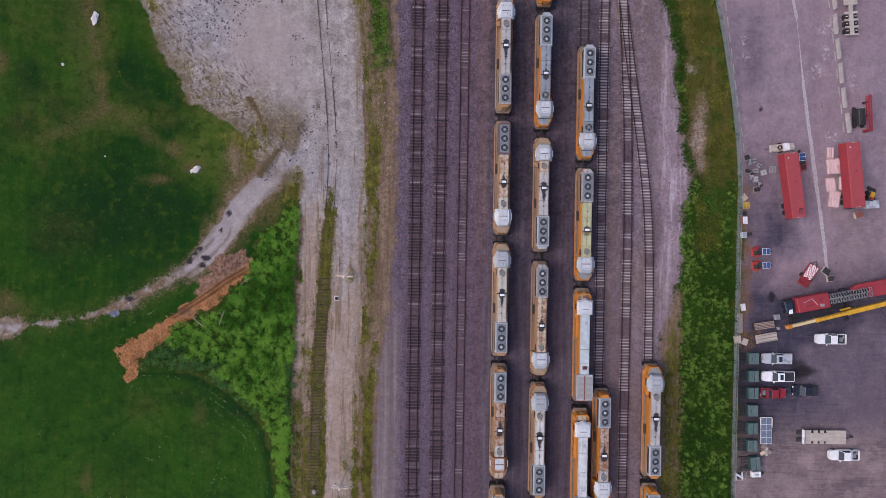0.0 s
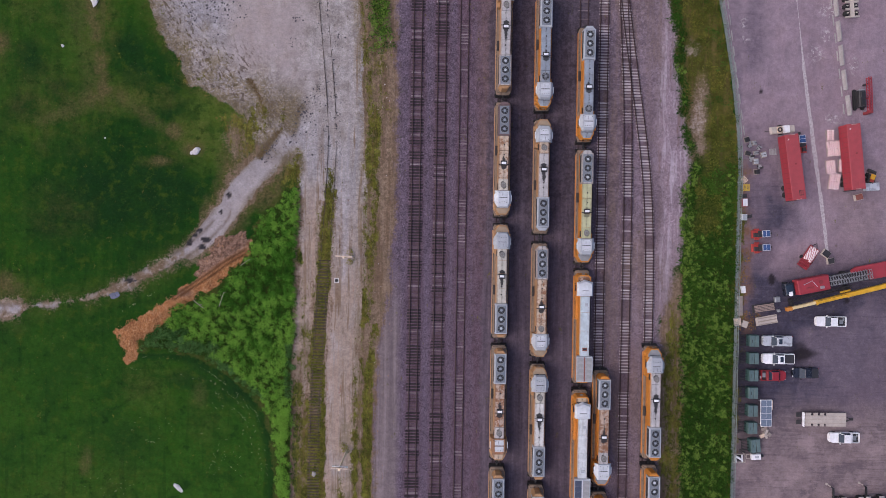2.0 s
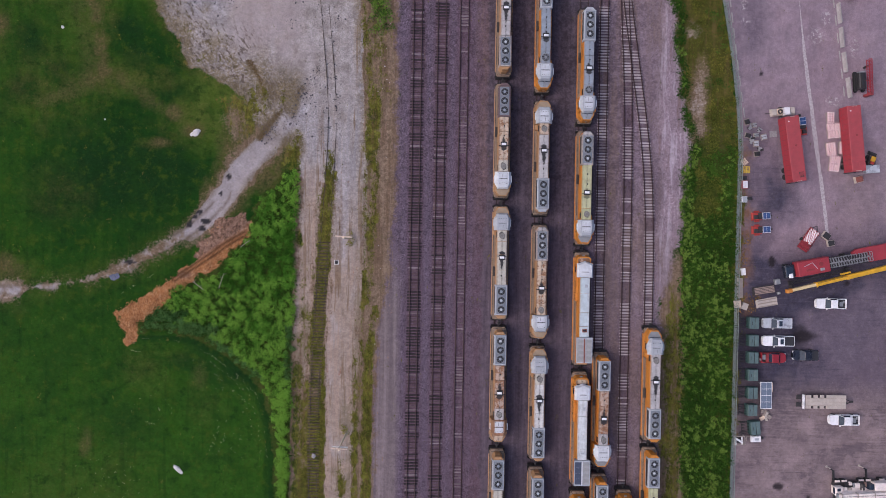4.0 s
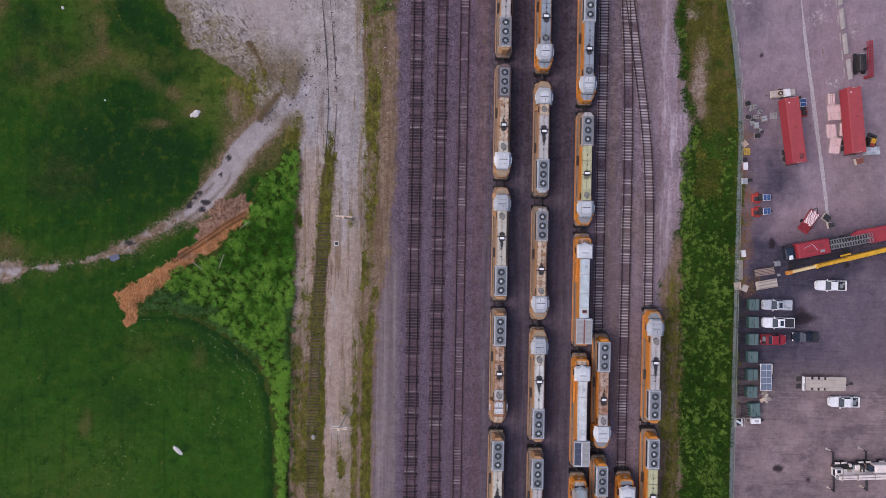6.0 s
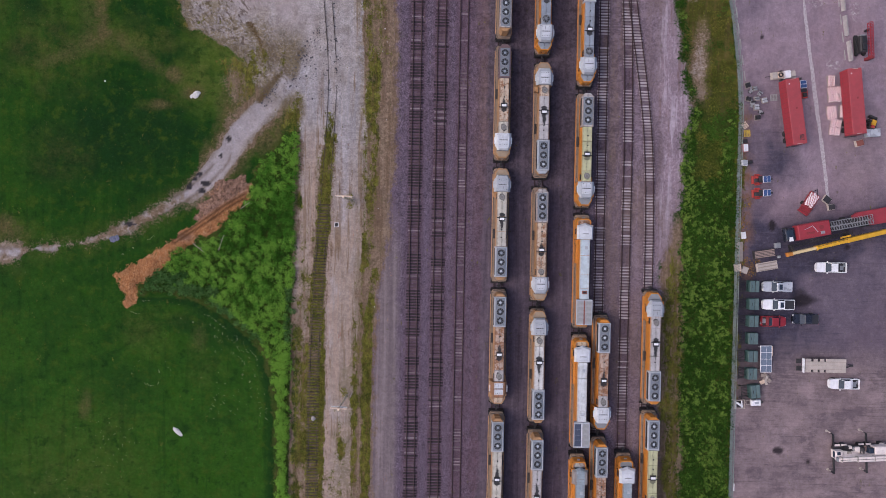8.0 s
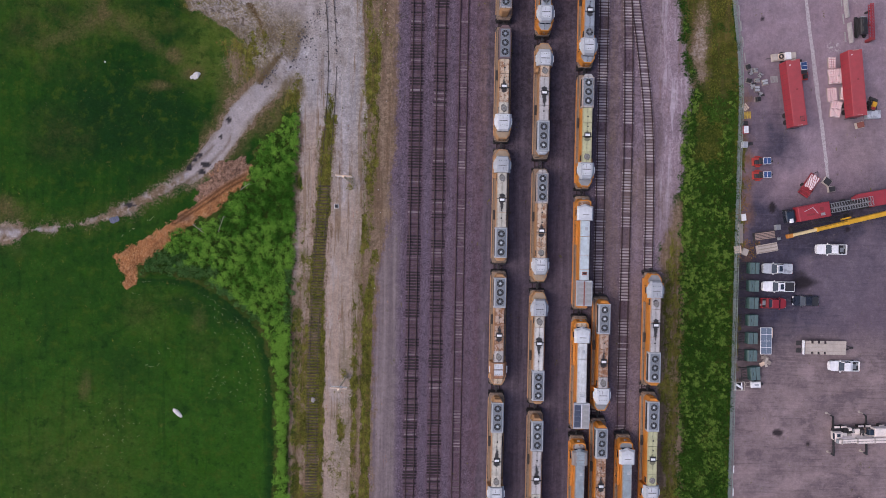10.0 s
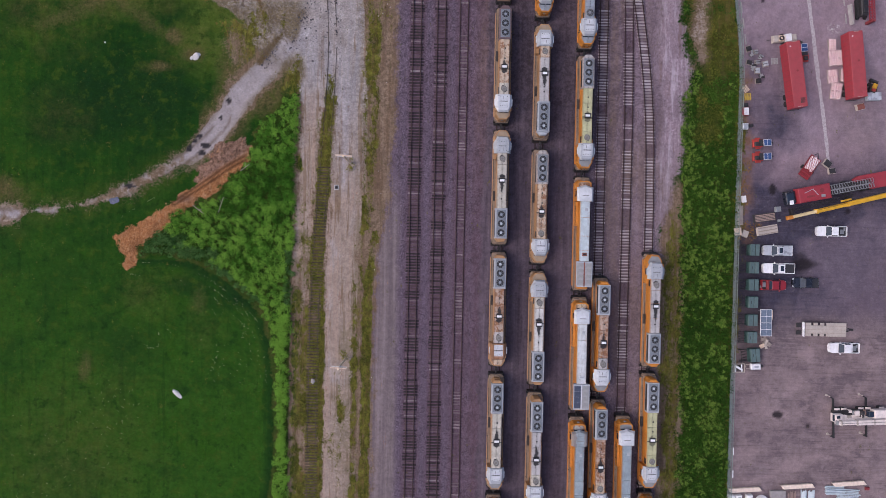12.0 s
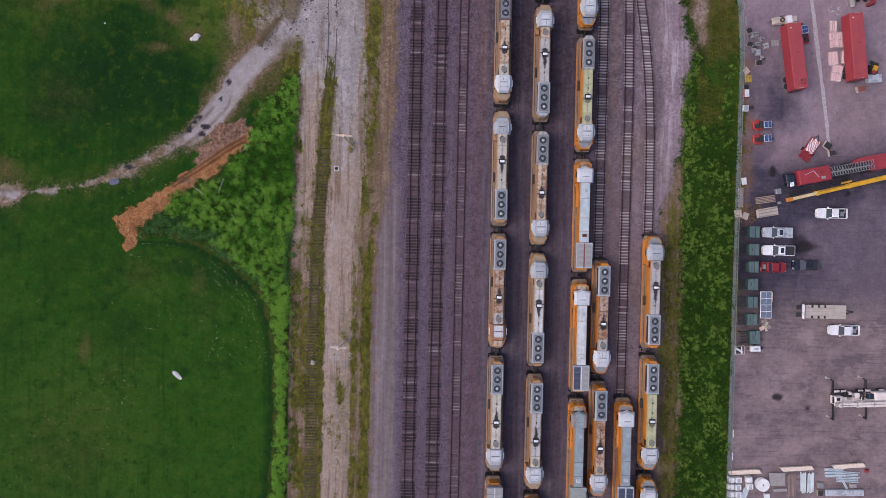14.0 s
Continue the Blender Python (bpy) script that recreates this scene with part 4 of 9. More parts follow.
    a["straw"] = soft(inside(x, y, MULCH) + 0.2 + wob2 * 0.9 + 0.7 * value_noise(x, y, 1.1, 244, 2), 1.0)
    return a


def ground_height(x, y):
    bal = soft(np.minimum(x - lerp_line(y, BALLAST_W), lerp_line(y, VEG_W) - x), 2.5)
    z = 0.10 * bal + 0.05 * value_noise(x, y, 0.25, 90) * (1 - bal) * (x < 46)
    z += 0.45 * soft(inside(x, y, MULCH) - 0.6, 1.8) * (0.7 + 0.5 * value_noise(x, y, 0.8, 91))
    z -= 0.12 * soft(1.3 - along(x, y, LANE), 1.2) * (x < -29)
    return z


def build_ground():
    mat = terrain_material()
    step = 0.33
    xs = np.concatenate([[-4000, -900, -300, -150], np.arange(-98, 98, step), [150, 300, 900, 4000]])
    ys = np.concatenate([[-4000, -900, -300, -130], np.arange(-86, 58, step), [100, 300, 900, 4000]])
    gx, gy = np.meshgrid(xs, ys)
    x, y = gx.ravel(), gy.ravel()
    cx, cy = np.clip(x, -98, 98), np.clip(y, -86, 58)
    att = terrain_attributes(cx, cy)
    z = ground_height(cx, cy)
    nx = len(xs)
    i, j = np.meshgrid(np.arange(nx - 1), np.arange(len(ys) - 1))
    a = (j * nx + i).ravel()
    quads = np.stack([a, a + 1, a + 1 + nx, a + nx], 1)
    mx, my = cx[quads].mean(1), cy[quads].mean(1)
    kind = np.zeros(len(quads), int)
    kind[(mx > lerp_line(my, BALLAST_W)) & (mx < lerp_line(my, VEG_W))] = 1
    kind[mx > lerp_line(my, FENCE)] = 2
    kind[(mx > lerp_line(my, ROAD_W)) & (mx < lerp_line(my, ROAD_E)) & (my < 6)] = 3
    names = (("ground", "mown green field with bare earth and pale gravel patches", "ground"),
             ("track_bed", "violet-grey crushed stone track bed with oily dark lanes", "track bed"),
             ("pavement", "worn purplish-grey paved storage yard with stains and tyre marks", "pavement"),
             ("road", "pale pinkish dirt service road beside the tracks", "road"))
    for k, (name, label, cat) in enumerate(names):
        q = quads[kind == k]
        used, inv = np.unique(q, return_inverse=True)
        me = bpy.data.meshes.new(name)
        me.vertices.add(len(used))
        me.vertices.foreach_set("co", np.stack([x[used], y[used], z[used]], 1).ravel())
        me.loops.add(q.size)
        me.loops.foreach_set("vertex_index", inv.ravel().astype(np.int32))
        me.polygons.add(len(q))
        me.polygons.foreach_set("loop_start", np.arange(0, q.size, 4, dtype=np.int32))
        me.update(calc_edges=True)
        for key, val in att.items():
            at = me.attributes.new(key, "FLOAT", "POINT")
            at.data.foreach_set("value", val[used].astype(np.float32))
        me.materials.append(mat)
        me.polygons.foreach_set("use_smooth", np.ones(len(q), bool))
        tagged(new(name, me), label, cat, kind="structure")


build_ground()


# ---------------------------------------------------------------- tracks
def tie_material():
    n = Nodes("weathered_tie", 0.9)
    v = n.local()
    grain = n.noise(3, 5, 0.7, v, (1.0, 9.0, 1.0))
    c = n.ramp(n.rnd(), (0.0, (0.045, 0.023, 0.031)), (0.5, (0.082, 0.046, 0.058)), (0.85, (0.12, 0.08, 0.092)), (1.0, (0.26, 0.22, 0.23)))
    c = n.mix(n.step(grain, 0.45, 0.75, 0, 0.6), c, (0.05, 0.038, 0.035))
    dust = n.noise(0.9, 3, 0.7)
    c = n.mix(n.step(dust, 0.52, 0.7, 0, 0.45), c, (0.105, 0.08, 0.085))
    n.bump(grain, 0.02, 0.6)
    return n.done(c)


def dark_tie_material():
    n = Nodes("tarred_tie", 0.8)
    g = n.noise(3, 4, 0.7, n.local(), (1.0, 9.0, 1.0))
    n.bump(g, 0.02, 0.6)
    return n.done(n.mix(g, (0.01, 0.006, 0.0085), (0.034, 0.022, 0.026)))


def rail_material():
    n = Nodes("rusty_rail", 0.6, 0.15)
    f = n.noise(3, 4, 0.7)
    n.bump(f, 0.01, 0.3)
    return n.done(n.mix(f, (0.018, 0.009, 0.01), (0.065, 0.031, 0.031)))


def pale_tie_material():
    n = Nodes("bleached_tie", 0.9)
    v = n.local()
    grain = n.noise(3, 5, 0.7, v, (1.0, 9.0, 1.0))
    c = n.ramp(n.rnd(), (0.0, (0.16, 0.125, 0.13)), (0.35, (0.31, 0.265, 0.27)), (1.0, (0.5, 0.45, 0.455)))
    c = n.mix(n.step(grain, 0.45, 0.75, 0, 0.6), c, (0.1, 0.075, 0.07))
    c = n.mix(n.step(n.noise(1.1, 3, 0.7), 0.5, 0.64, 0, 0.45), c, (0.14, 0.105, 0.105))
    n.bump(grain, 0.02, 0.6)
    return n.done(c)


def dull_tie_material():
    n = Nodes("dusty_tie", 0.95)
    grain = n.noise(3, 5, 0.7, n.local(), (1.0, 9.0, 1.0))
    c = n.ramp(n.rnd(), (0.0, (0.08, 0.058, 0.066)), (0.6, (0.15, 0.115, 0.125)), (1.0, (0.27, 0.225, 0.235)))
    c = n.mix(n.step(n.noise(1.6, 4, 0.7), 0.48, 0.62, 0, 0.8), c, (0.12, 0.09, 0.105))
    n.bump(grain, 0.02, 0.6)
    return n.done(c)


def old_rail_material():
    n = Nodes("flaking_rail", 0.85, 0.1)
    f = n.noise(2, 4, 0.7)
    return n.done(n.mix(f, (0.035, 0.027, 0.02), (0.11, 0.082, 0.062)))


def old_tie_material():
    n = Nodes("rotten_tie", 0.95)
    g = n.noise(3, 5, 0.7, n.local(), (1.0, 9.0, 1.0))
    c = n.mix(n.rnd(), (0.035, 0.024, 0.018), (0.13, 0.088, 0.06))
    c = n.mix(n.step(n.noise(1.2, 3, 0.7), 0.42, 0.6, 0, 0.8), c, (0.075, 0.07, 0.03))
    n.bump(g, 0.02, 0.6)
    return n.done(n.mix(n.step(g, 0.45, 0.7, 0, 0.5), c, (0.04, 0.03, 0.025)))


OLD_TIE, DULL_TIE, OLD_RAIL = old_tie_material(), dull_tie_material(), old_rail_material()
PALE_TIE = pale_tie_material()
TIE, DARK_TIE, RAIL = tie_material(), dark_tie_material(), rail_material()
TOP = 0.34                                # top of the rails


def rail_shape(line, offset, y0, y1, sunk=0.0):
    """A flat-bottomed rail swept along (y, x)."""
    prof = [(-0.09, 0.0), (0.09, 0.0), (0.09, 0.02), (0.02, 0.04), (0.02, 0.12), (0.045, 0.135), (0.045, 0.17), (-0.045, 0.17), (-0.045, 0.135), (-0.02, 0.12), (-0.02, 0.04), (-0.09, 0.02)]
    ys = np.arange(y0, y1 + 0.1, 3.0)
    xs = lerp_line(ys, line)
    for _ in range(2):
        xs[1:-1] = (xs[:-2] + 2 * xs[1:-1] + xs[2:]) / 4
    s = Shape()
    m = len(prof)
    for k, (yy, xx) in enumerate(zip(ys, xs)):
        drop = sunk * (1.0 + 0.4 * math.sin(yy * 0.31 + offset * 4) + 0.3 * math.sin(yy * 0.83 + offset))
        s.v += [(xx + offset + px, yy, TOP - 0.17 - drop + pz) for px, pz in prof]
        if k:
            b = (k - 1) * m
            s.f += [(b + i, b + (i + 1) % m, b + m + (i + 1) % m, b + m + i) for i in range(m)]
    s.f += [tuple(range(m)), tuple(range(len(s.v) - m, len(s.v)))]
    return s


def tie_shape(half, wide=0.13):
    return lambda: Shape().prism([(-half, -wide), (half, -wide), (half, wide), (-half, wide)], -0.16, 0.0, 0.02)


def railway(label, line, y0=-84.0, y1=56.0, buried=0.0, seed=1, dark=0.12, spacing=0.56, sink=0.0, wood=None, ties_from=99.0, half=1.15, steel=None, sunk=0.0, gaps=0.0):
    rng = random.Random(seed)
    tr = thing("railway_track", label, "railway track", (0, 0, 0), "yard tracks")
    for off in (-0.755, 0.755):
        part("rail", rail_shape(line, off, y0, y1, sunk * (1.3 if off > 0 else 1.0)), steel or RAIL, tr)
    y, run, n = max(y0, -77) + 0.3, 0, 0
    while y < min(y1, 48) and n < 298:
        if rng.random() < 0.4 * dark:
            run = rng.randint(1, 3)
        dk = run > 0 or rng.random() < dark * 0.4
        run -= 1
        low = sink + rng.uniform(0.0, 0.02) - (0.025 if dk else 0.0)
        lump = math.sin(y * 0.21 + seed) + math.sin(y * 0.57 + seed * 2.3)
        cover = gaps * (math.sin(y * 0.37 + seed * 1.7) + 0.8 * math.sin(y * 0.93 + seed * 0.6) + rng.uniform(-0.5, 0.5))
        if cover > 0.25 or (lump * 0.25 + rng.random() < 0.5 + buried and not dk):
            low += max(buried, 0.6 * gaps) * rng.uniform(0.05, 0.16) + (0.1 if cover > 0.25 else 0.0)
        x = float(lerp_line(y, line))
        if low < 0.09 and y < ties_from:
            part("tie", tie_shape(1.32, 0.15) if dk else tie_shape(half), DARK_TIE if dk else (wood or TIE), tr, at=(x + rng.uniform(-0.06, 0.06), y, TOP - 0.165 - low, 0, 0, rng.uniform(-1.5, 1.5)), key="tie_dark" if dk else "tie%.2f" % half)
            n += 1
        y += spacing * rng.uniform(0.94, 1.06)
    return tr


def straight(x):
    return [(62, x), (-90, x)]


railway("main line track with rusty rails on grey ties in crushed stone", straight(-3.4), seed=1, buried=0.03, dark=0.55)
railway("main line track with rusty rails on grey ties in crushed stone", straight(1.15), seed=2, buried=0.06, dark=0.38)
railway("side track with ties half buried in crushed stone", straight(5.4), seed=3, buried=0.3, dark=0.0, wood=DULL_TIE, half=0.72, sunk=0.05, gaps=1.0)
railway("storage track buried in oily dark earth", straight(12.65), seed=4, buried=1.0, dark=0.0, sink=0.03)
railway("storage track buried in oily dark earth", straight(20.0), seed=5, buried=1.0, dark=0.0, sink=0.03)
railway("storage track with rusty rails and pale worn ties", straight(28.0), seed=6, buried=0.8, dark=0.0, wood=DULL_TIE)
railway("storage track with rusty rails and pale worn ties", straight(31.9), seed=7, buried=0.3, dark=0.0, spacing=0.54, wood=PALE_TIE, half=1.0, gaps=0.22)
railway("storage track leading to a turnout, pale worn ties", TURNOUT, seed=8, buried=0.4, dark=0.0, wood=PALE_TIE, half=1.0, gaps=0.6)
railway("branch track curving away from the turnout", BRANCH, seed=9, buried=0.25, dark=0.0, y1=46, wood=PALE_TIE, half=1.0, gaps=0.16)
SIDING = railway("abandoned siding sunk in gravel and weeds", SPUR, seed=10, buried=0.1, dark=0.0, sink=0.0, wood=OLD_TIE, ties_from=-8.0, steel=OLD_RAIL, sunk=0.14)
SIDING.location.z = -0.1


# ---------------------------------------------------------------- locomotives
ORANGE = paint("weathered_orange_paint", (0.56, 0.215, 0.03), 0.5, 0.55, (0.2, 0.09, 0.045))
ORANGE_DULL = paint("faded_orange_paint", (0.4, 0.225, 0.105), 0.6, 0.6, (0.17, 0.11, 0.075))
DECK = paint("dusty_walkway", (0.25, 0.185, 0.135), 0.8, 0.45, (0.12, 0.09, 0.075))
UNDER = paint("sooty_black_steel", (0.03, 0.028, 0.03), 0.6, 0.5, (0.09, 0.07, 0.06))
GLASS = glass("dark_cab_glass")
WHITE = paint("chalky_white_paint", (0.58, 0.605, 0.64), 0.5, 0.35, (0.3, 0.29, 0.28))
PALE = paint("pale_grey_roof_paint", (0.4, 0.425, 0.46), 0.55, 0.5, (0.16, 0.15, 0.15))
MID = paint("mid_grey_roof_paint", (0.25, 0.26, 0.275), 0.55, 0.3)
BLACK = paint("matt_black_steel", (0.018, 0.018, 0.02), 0.6, 0.2)
STEEL = paint("dull_grey_steel", (0.30, 0.31, 0.32), 0.45, 0.3, metal=0.3)
YELLOW = paint("faded_yellow_paint", (0.62, 0.42, 0.06), 0.5, 0.3)


FAN_DARK = paint("blue_grey_fan_blades", (0.085, 0.105, 0.13), 0.5, 0.3)
FAN_DECK = paint("blue_grey_fan_deck", (0.2, 0.23, 0.265), 0.6, 0.45, (0.1, 0.095, 0.09))
HUB_WHITE = paint("white_fan_hub", (0.52, 0.56, 0.6), 0.45, 0.2)
FAN_HUB = paint("pale_blue_fan_hub", (0.28, 0.32, 0.37), 0.5, 0.2)
BRIGHT = paint("bright_white_metal", (0.85, 0.86, 0.88), 0.4, 0.05)


def roof_paint(name, color, rust=0.25, soot=0.5, trail=2.6):
    """Hood roof paint with rust patches and a soot trail at the exhaust."""
    n = Nodes(name, 0.55)
    v = n.local()
    jit = n.t.nodes.new("ShaderNodeVectorMath")
    jit.operation = "ADD"
    n.put(jit.inputs[0], v)
    comb = n.t.nodes.new("ShaderNodeCombineXYZ")
    n.put(comb.inputs[2], n.math("MULTIPLY", n.rnd(), 60.0))
    n.put(jit.inputs[1], comb.outputs[0])
    w = jit.outputs[0]
    big, mid, fine = n.noise(0.7, 4, 0.65, w), n.noise(2.6, 4, 0.7, w), n.noise(12, 4, 0.7, w)
    c = n.mix(n.step(big, 0.3, 0.7), times(color, 0.84), times(color, 1.12))
    c = n.mix(n.step(n.math("ADD", n.math("MULTIPLY", n.noise(0.9, 6, 0.75, w), 0.75), n.math("MULTIPLY", mid, 0.25)), 0.66 - 0.22 * rust, 0.76 - 0.22 * rust, 0, min(1, rust * 1.4)), c, n.mix(fine, (0.16, 0.055, 0.02), (0.34, 0.16, 0.07)))
    c = n.mix(n.step(fine, 0.5, 0.75, 0, 0.45), c, times(color, 0.5))
    c = n.mix(n.step(n.noise(2.2, 4, 0.7, w, (1.0, 0.15, 1.0)), 0.5, 0.72, 0, 0.4), c, (0.17, 0.145, 0.125))
    sep = n.t.nodes.new("ShaderNodeSeparateXYZ")
    n.put(sep.inputs[0], v)
    # rust creeping in from both edges
    side = n.math("ADD", n.math("ABSOLUTE", sep.outputs[0]), n.math("MULTIPLY", n.math("SUBTRACT", mid, 0.5), 0.9))
    c = n.mix(n.step(side, 0.62, 0.86, 0, min(0.8, 0.25 + rust)), c, n.mix(fine, (0.14, 0.06, 0.028), (0.3, 0.165, 0.09)))
    # a drop-shaped soot trail, widest at the exhaust and thinning towards the fans
    back = n.math("DIVIDE", n.math("SUBTRACT", 1.75, sep.outputs[1]), trail, clamp=True)
    wide = n.math("MULTIPLY", n.math("POWER", n.math("SUBTRACT", 1.0, back), 0.6), n.step(sep.outputs[1], 2.3, 1.9, 0.0, 0.5))
    off = n.math("ABSOLUTE", n.math("ADD", sep.outputs[0], n.math("MULTIPLY", n.math("SUBTRACT", n.noise(1.1, 3, 0.6, w), 0.5), 0.5)))
    d = n.math("SUBTRACT", n.math("ADD", off, n.math("ADD", n.math("MULTIPLY", n.math("SUBTRACT", mid, 0.5), 0.6), n.math("MULTIPLY", n.math("SUBTRACT", fine, 0.5), 0.3))), wide)
    c = n.mix(n.step(d, 0.3, -0.05, 0, soot * 0.35), c, (0.06, 0.055, 0.055))
    c = n.mix(n.step(d, 0.06, -0.1, 0, soot), c, (0.016, 0.015, 0.017))
    n.bump(fine, 0.008, 0.3)
    return n.done(c)


CREAM = roof_paint("cream_roof_paint", (0.52, 0.49, 0.42), 0.2, 0.97, 2.9)
OLIVE = roof_paint("yellowed_green_roof_paint", (0.46, 0.46, 0.27), 0.1, 0.6, 1.6)
SLATE = roof_paint("blue_grey_roof_paint", (0.27, 0.31, 0.36), 0.05, 0.9, 1.7)
SILVER = roof_paint("silver_grey_roof_paint", (0.45, 0.43, 0.425), 0.2, 0.95, 3.4)
TAN = roof_paint("rust_streaked_tan_roof_paint", (0.54, 0.43, 0.32), 0.75, 0.95, 2.0)
RUSTY = roof_paint("heavily_rusted_roof_paint", (0.46, 0.345, 0.27), 0.95, 0.95, 2.3)
RUST_CAB = roof_paint("rust_eaten_cab_paint", (0.36, 0.18, 0.1), 0.9, 0.6, 2.0)
SKY_ROOF = roof_paint("pale_blue_roof_paint", (0.50, 0.57, 0.60), 0.06, 0.0)
WHITE_ROOF = roof_paint("dirty_white_roof_paint", (0.58, 0.57, 0.55), 0.2, 0.97, 3.0)
GREY_BLUE = roof_paint("grey_blue_roof_paint", (0.27, 0.325, 0.355), 0.25, 0.0)
PATCHED = roof_paint("rust_patched_cab_paint", (0.40, 0.39, 0.38), 0.7, 0.0)
RED_STAIN = paint("rust_red_primer", (0.24, 0.075, 0.055), 0.7, 0.3)
PANEL_BLUE = paint("dark_blue_radiator_screen", (0.055, 0.07, 0.11), 0.45, 0.2)
PANEL_GREY = paint("grey_radiator_screen", (0.32, 0.32, 0.32), 0.6, 0.35)
PANEL_GREEN = paint("greenish_radiator_screen", (0.30, 0.33, 0.31), 0.6, 0.35)
VENT = paint("dull_vent_screen", (0.19, 0.18, 0.165), 0.7, 0.4)
NOSE_TAN = paint("dusty_tan_nose_top", (0.33, 0.25, 0.17), 0.65, 0.4)
WHITE_GE = roof_paint("white_hood_paint", (0.58, 0.60, 0.61), 0.12, 0.0)
MAROON = paint("dark_maroon_grey_paint", (0.15, 0.10, 0.105), 0.6, 0.4)
HALF = 11.3                                # half of the length over couplers


def bogie_frame():
    s = Shape()
    for sx in (-1, 1):
        s.profile([(-2.35, 0.62), (-1.9, 0.45), (-0.9, 0.62), (0, 0.42), (0.9, 0.62), (1.9, 0.45), (2.35, 0.62), (2.3, 0.98), (1.2, 1.08), (-1.2, 1.08), (-2.3, 0.98)], sx * 1.18 - 0.1, sx * 1.18 + 0.1)
    s.box(-1.1, 1.1, -0.3, 0.3, 0.6, 1.0)
    s.box(-1.1, 1.1, -2.3, -2.1, 0.6, 0.9)
    s.box(-1.1, 1.1, 2.1, 2.3, 0.6, 0.9)
    return s


def handrail():
    return Shape().path([(0, -10.2, 1.55), (0, -10.2, 2.45), (0, -10.05, 2.6), (0, 5.05, 2.6), (0, 5.2, 2.45), (0, 5.2, 1.55)], 0.035, 4)


def end_rail():
    return Shape().path([(0.32, 0, 1.48), (0.32, 0, 2.4), (0.42, 0, 2.5), (1.1, 0, 2.5), (1.2, 0, 2.4), (1.2, 0, 1.48)], 0.035, 4)


def coupler():
    s = Shape()
    s.profile([(0, 0.72), (0.62, 0.72), (0.62, 0.98), (0, 0.98)], -0.12, 0.12)
    s.prism([(-0.2, 0.5), (0.2, 0.5), (0.26, 0.78), (0.05, 0.9), (-0.02, 0.74), (-0.24, 0.86)], 0.66, 1.04)
    for q in (-0.75, -0.55, 0.55, 0.75):
        s.bar((q, 0, 1.05), (q * 1.05, 0.28, 0.72), 0.045, 5)
        s.bar((q * 1.05, 0.28, 0.72), (q * 0.9, 0.55, 0.6), 0.045, 5)
    s.bar((-1.3, 0.15, 1.15), (1.3, 0.15, 1.15), 0.025, 4)
    return s


def step_well():
    s = Shape()
    stair = [(0.34, 0.4)]
    for k in range(4):
        stair += [(0.3 - 0.12 * k, 0.46 + 0.3 * k), (0.18 - 0.12 * k, 0.46 + 0.3 * k)]
    return s.profile(stair + [(-0.2, 1.5), (-0.24, 1.5), (-0.24, 1.3)], -0.29, 0.29)


def fan_blades():
    out = []
    for k in range(8):
        t = 2 * math.pi * k / 8
        out += [(r * math.cos(t + d), r * math.sin(t + d)) for r, d in ((0.16, -0.26), (0.58, -0.13), (0.6, 0.08), (0.16, 0.14))]
    return Shape().prism(out, 0.0, 0.05)


def fan_grille():
    s = Shape()
    for r in (0.22, 0.38, 0.54):
        s.ring(0, 0, 0.0, 0.02, r - 0.012, r + 0.012, 16)
    for k in range(6):
        t = math.pi * k / 6
        s.bar((-0.66 * math.cos(t), -0.66 * math.sin(t), 0.01), (0.66 * math.cos(t), 0.66 * math.sin(t), 0.01), 0.012, 4)
    return s


def add_fan(parent, y, z, hub, radius=1.0, grille=False, dark=BLACK):
    """A roof fan in its ring."""
    fan = part("radiator_fan", lambda: Shape().ring(0, 0, -0.02, 0.16, 0.66, 0.74, 24), MID, parent, at=(0, y, z), key="fan_ring")
    part("fan_well", lambda: Shape().cyl(0, 0, -0.02, 0.02, 0.66, 24), dark, fan, key="fan_well")
    part("fan_rotor", fan_blades, FAN_DARK, fan, at=(0, 0, 0.04, 0, 0, (y * 37) % 45), key="fan_rotor")
    part("fan_hub", lambda: Shape().cyl(0, 0, 0.02, 0.15, 0.26, 12, 0.2), hub, fan, key="fan_hub")
    if grille:
        part("fan_grille", fan_grille, STEEL, fan, at=(0, 0, 0.15), key="fan_grille")
    return fan


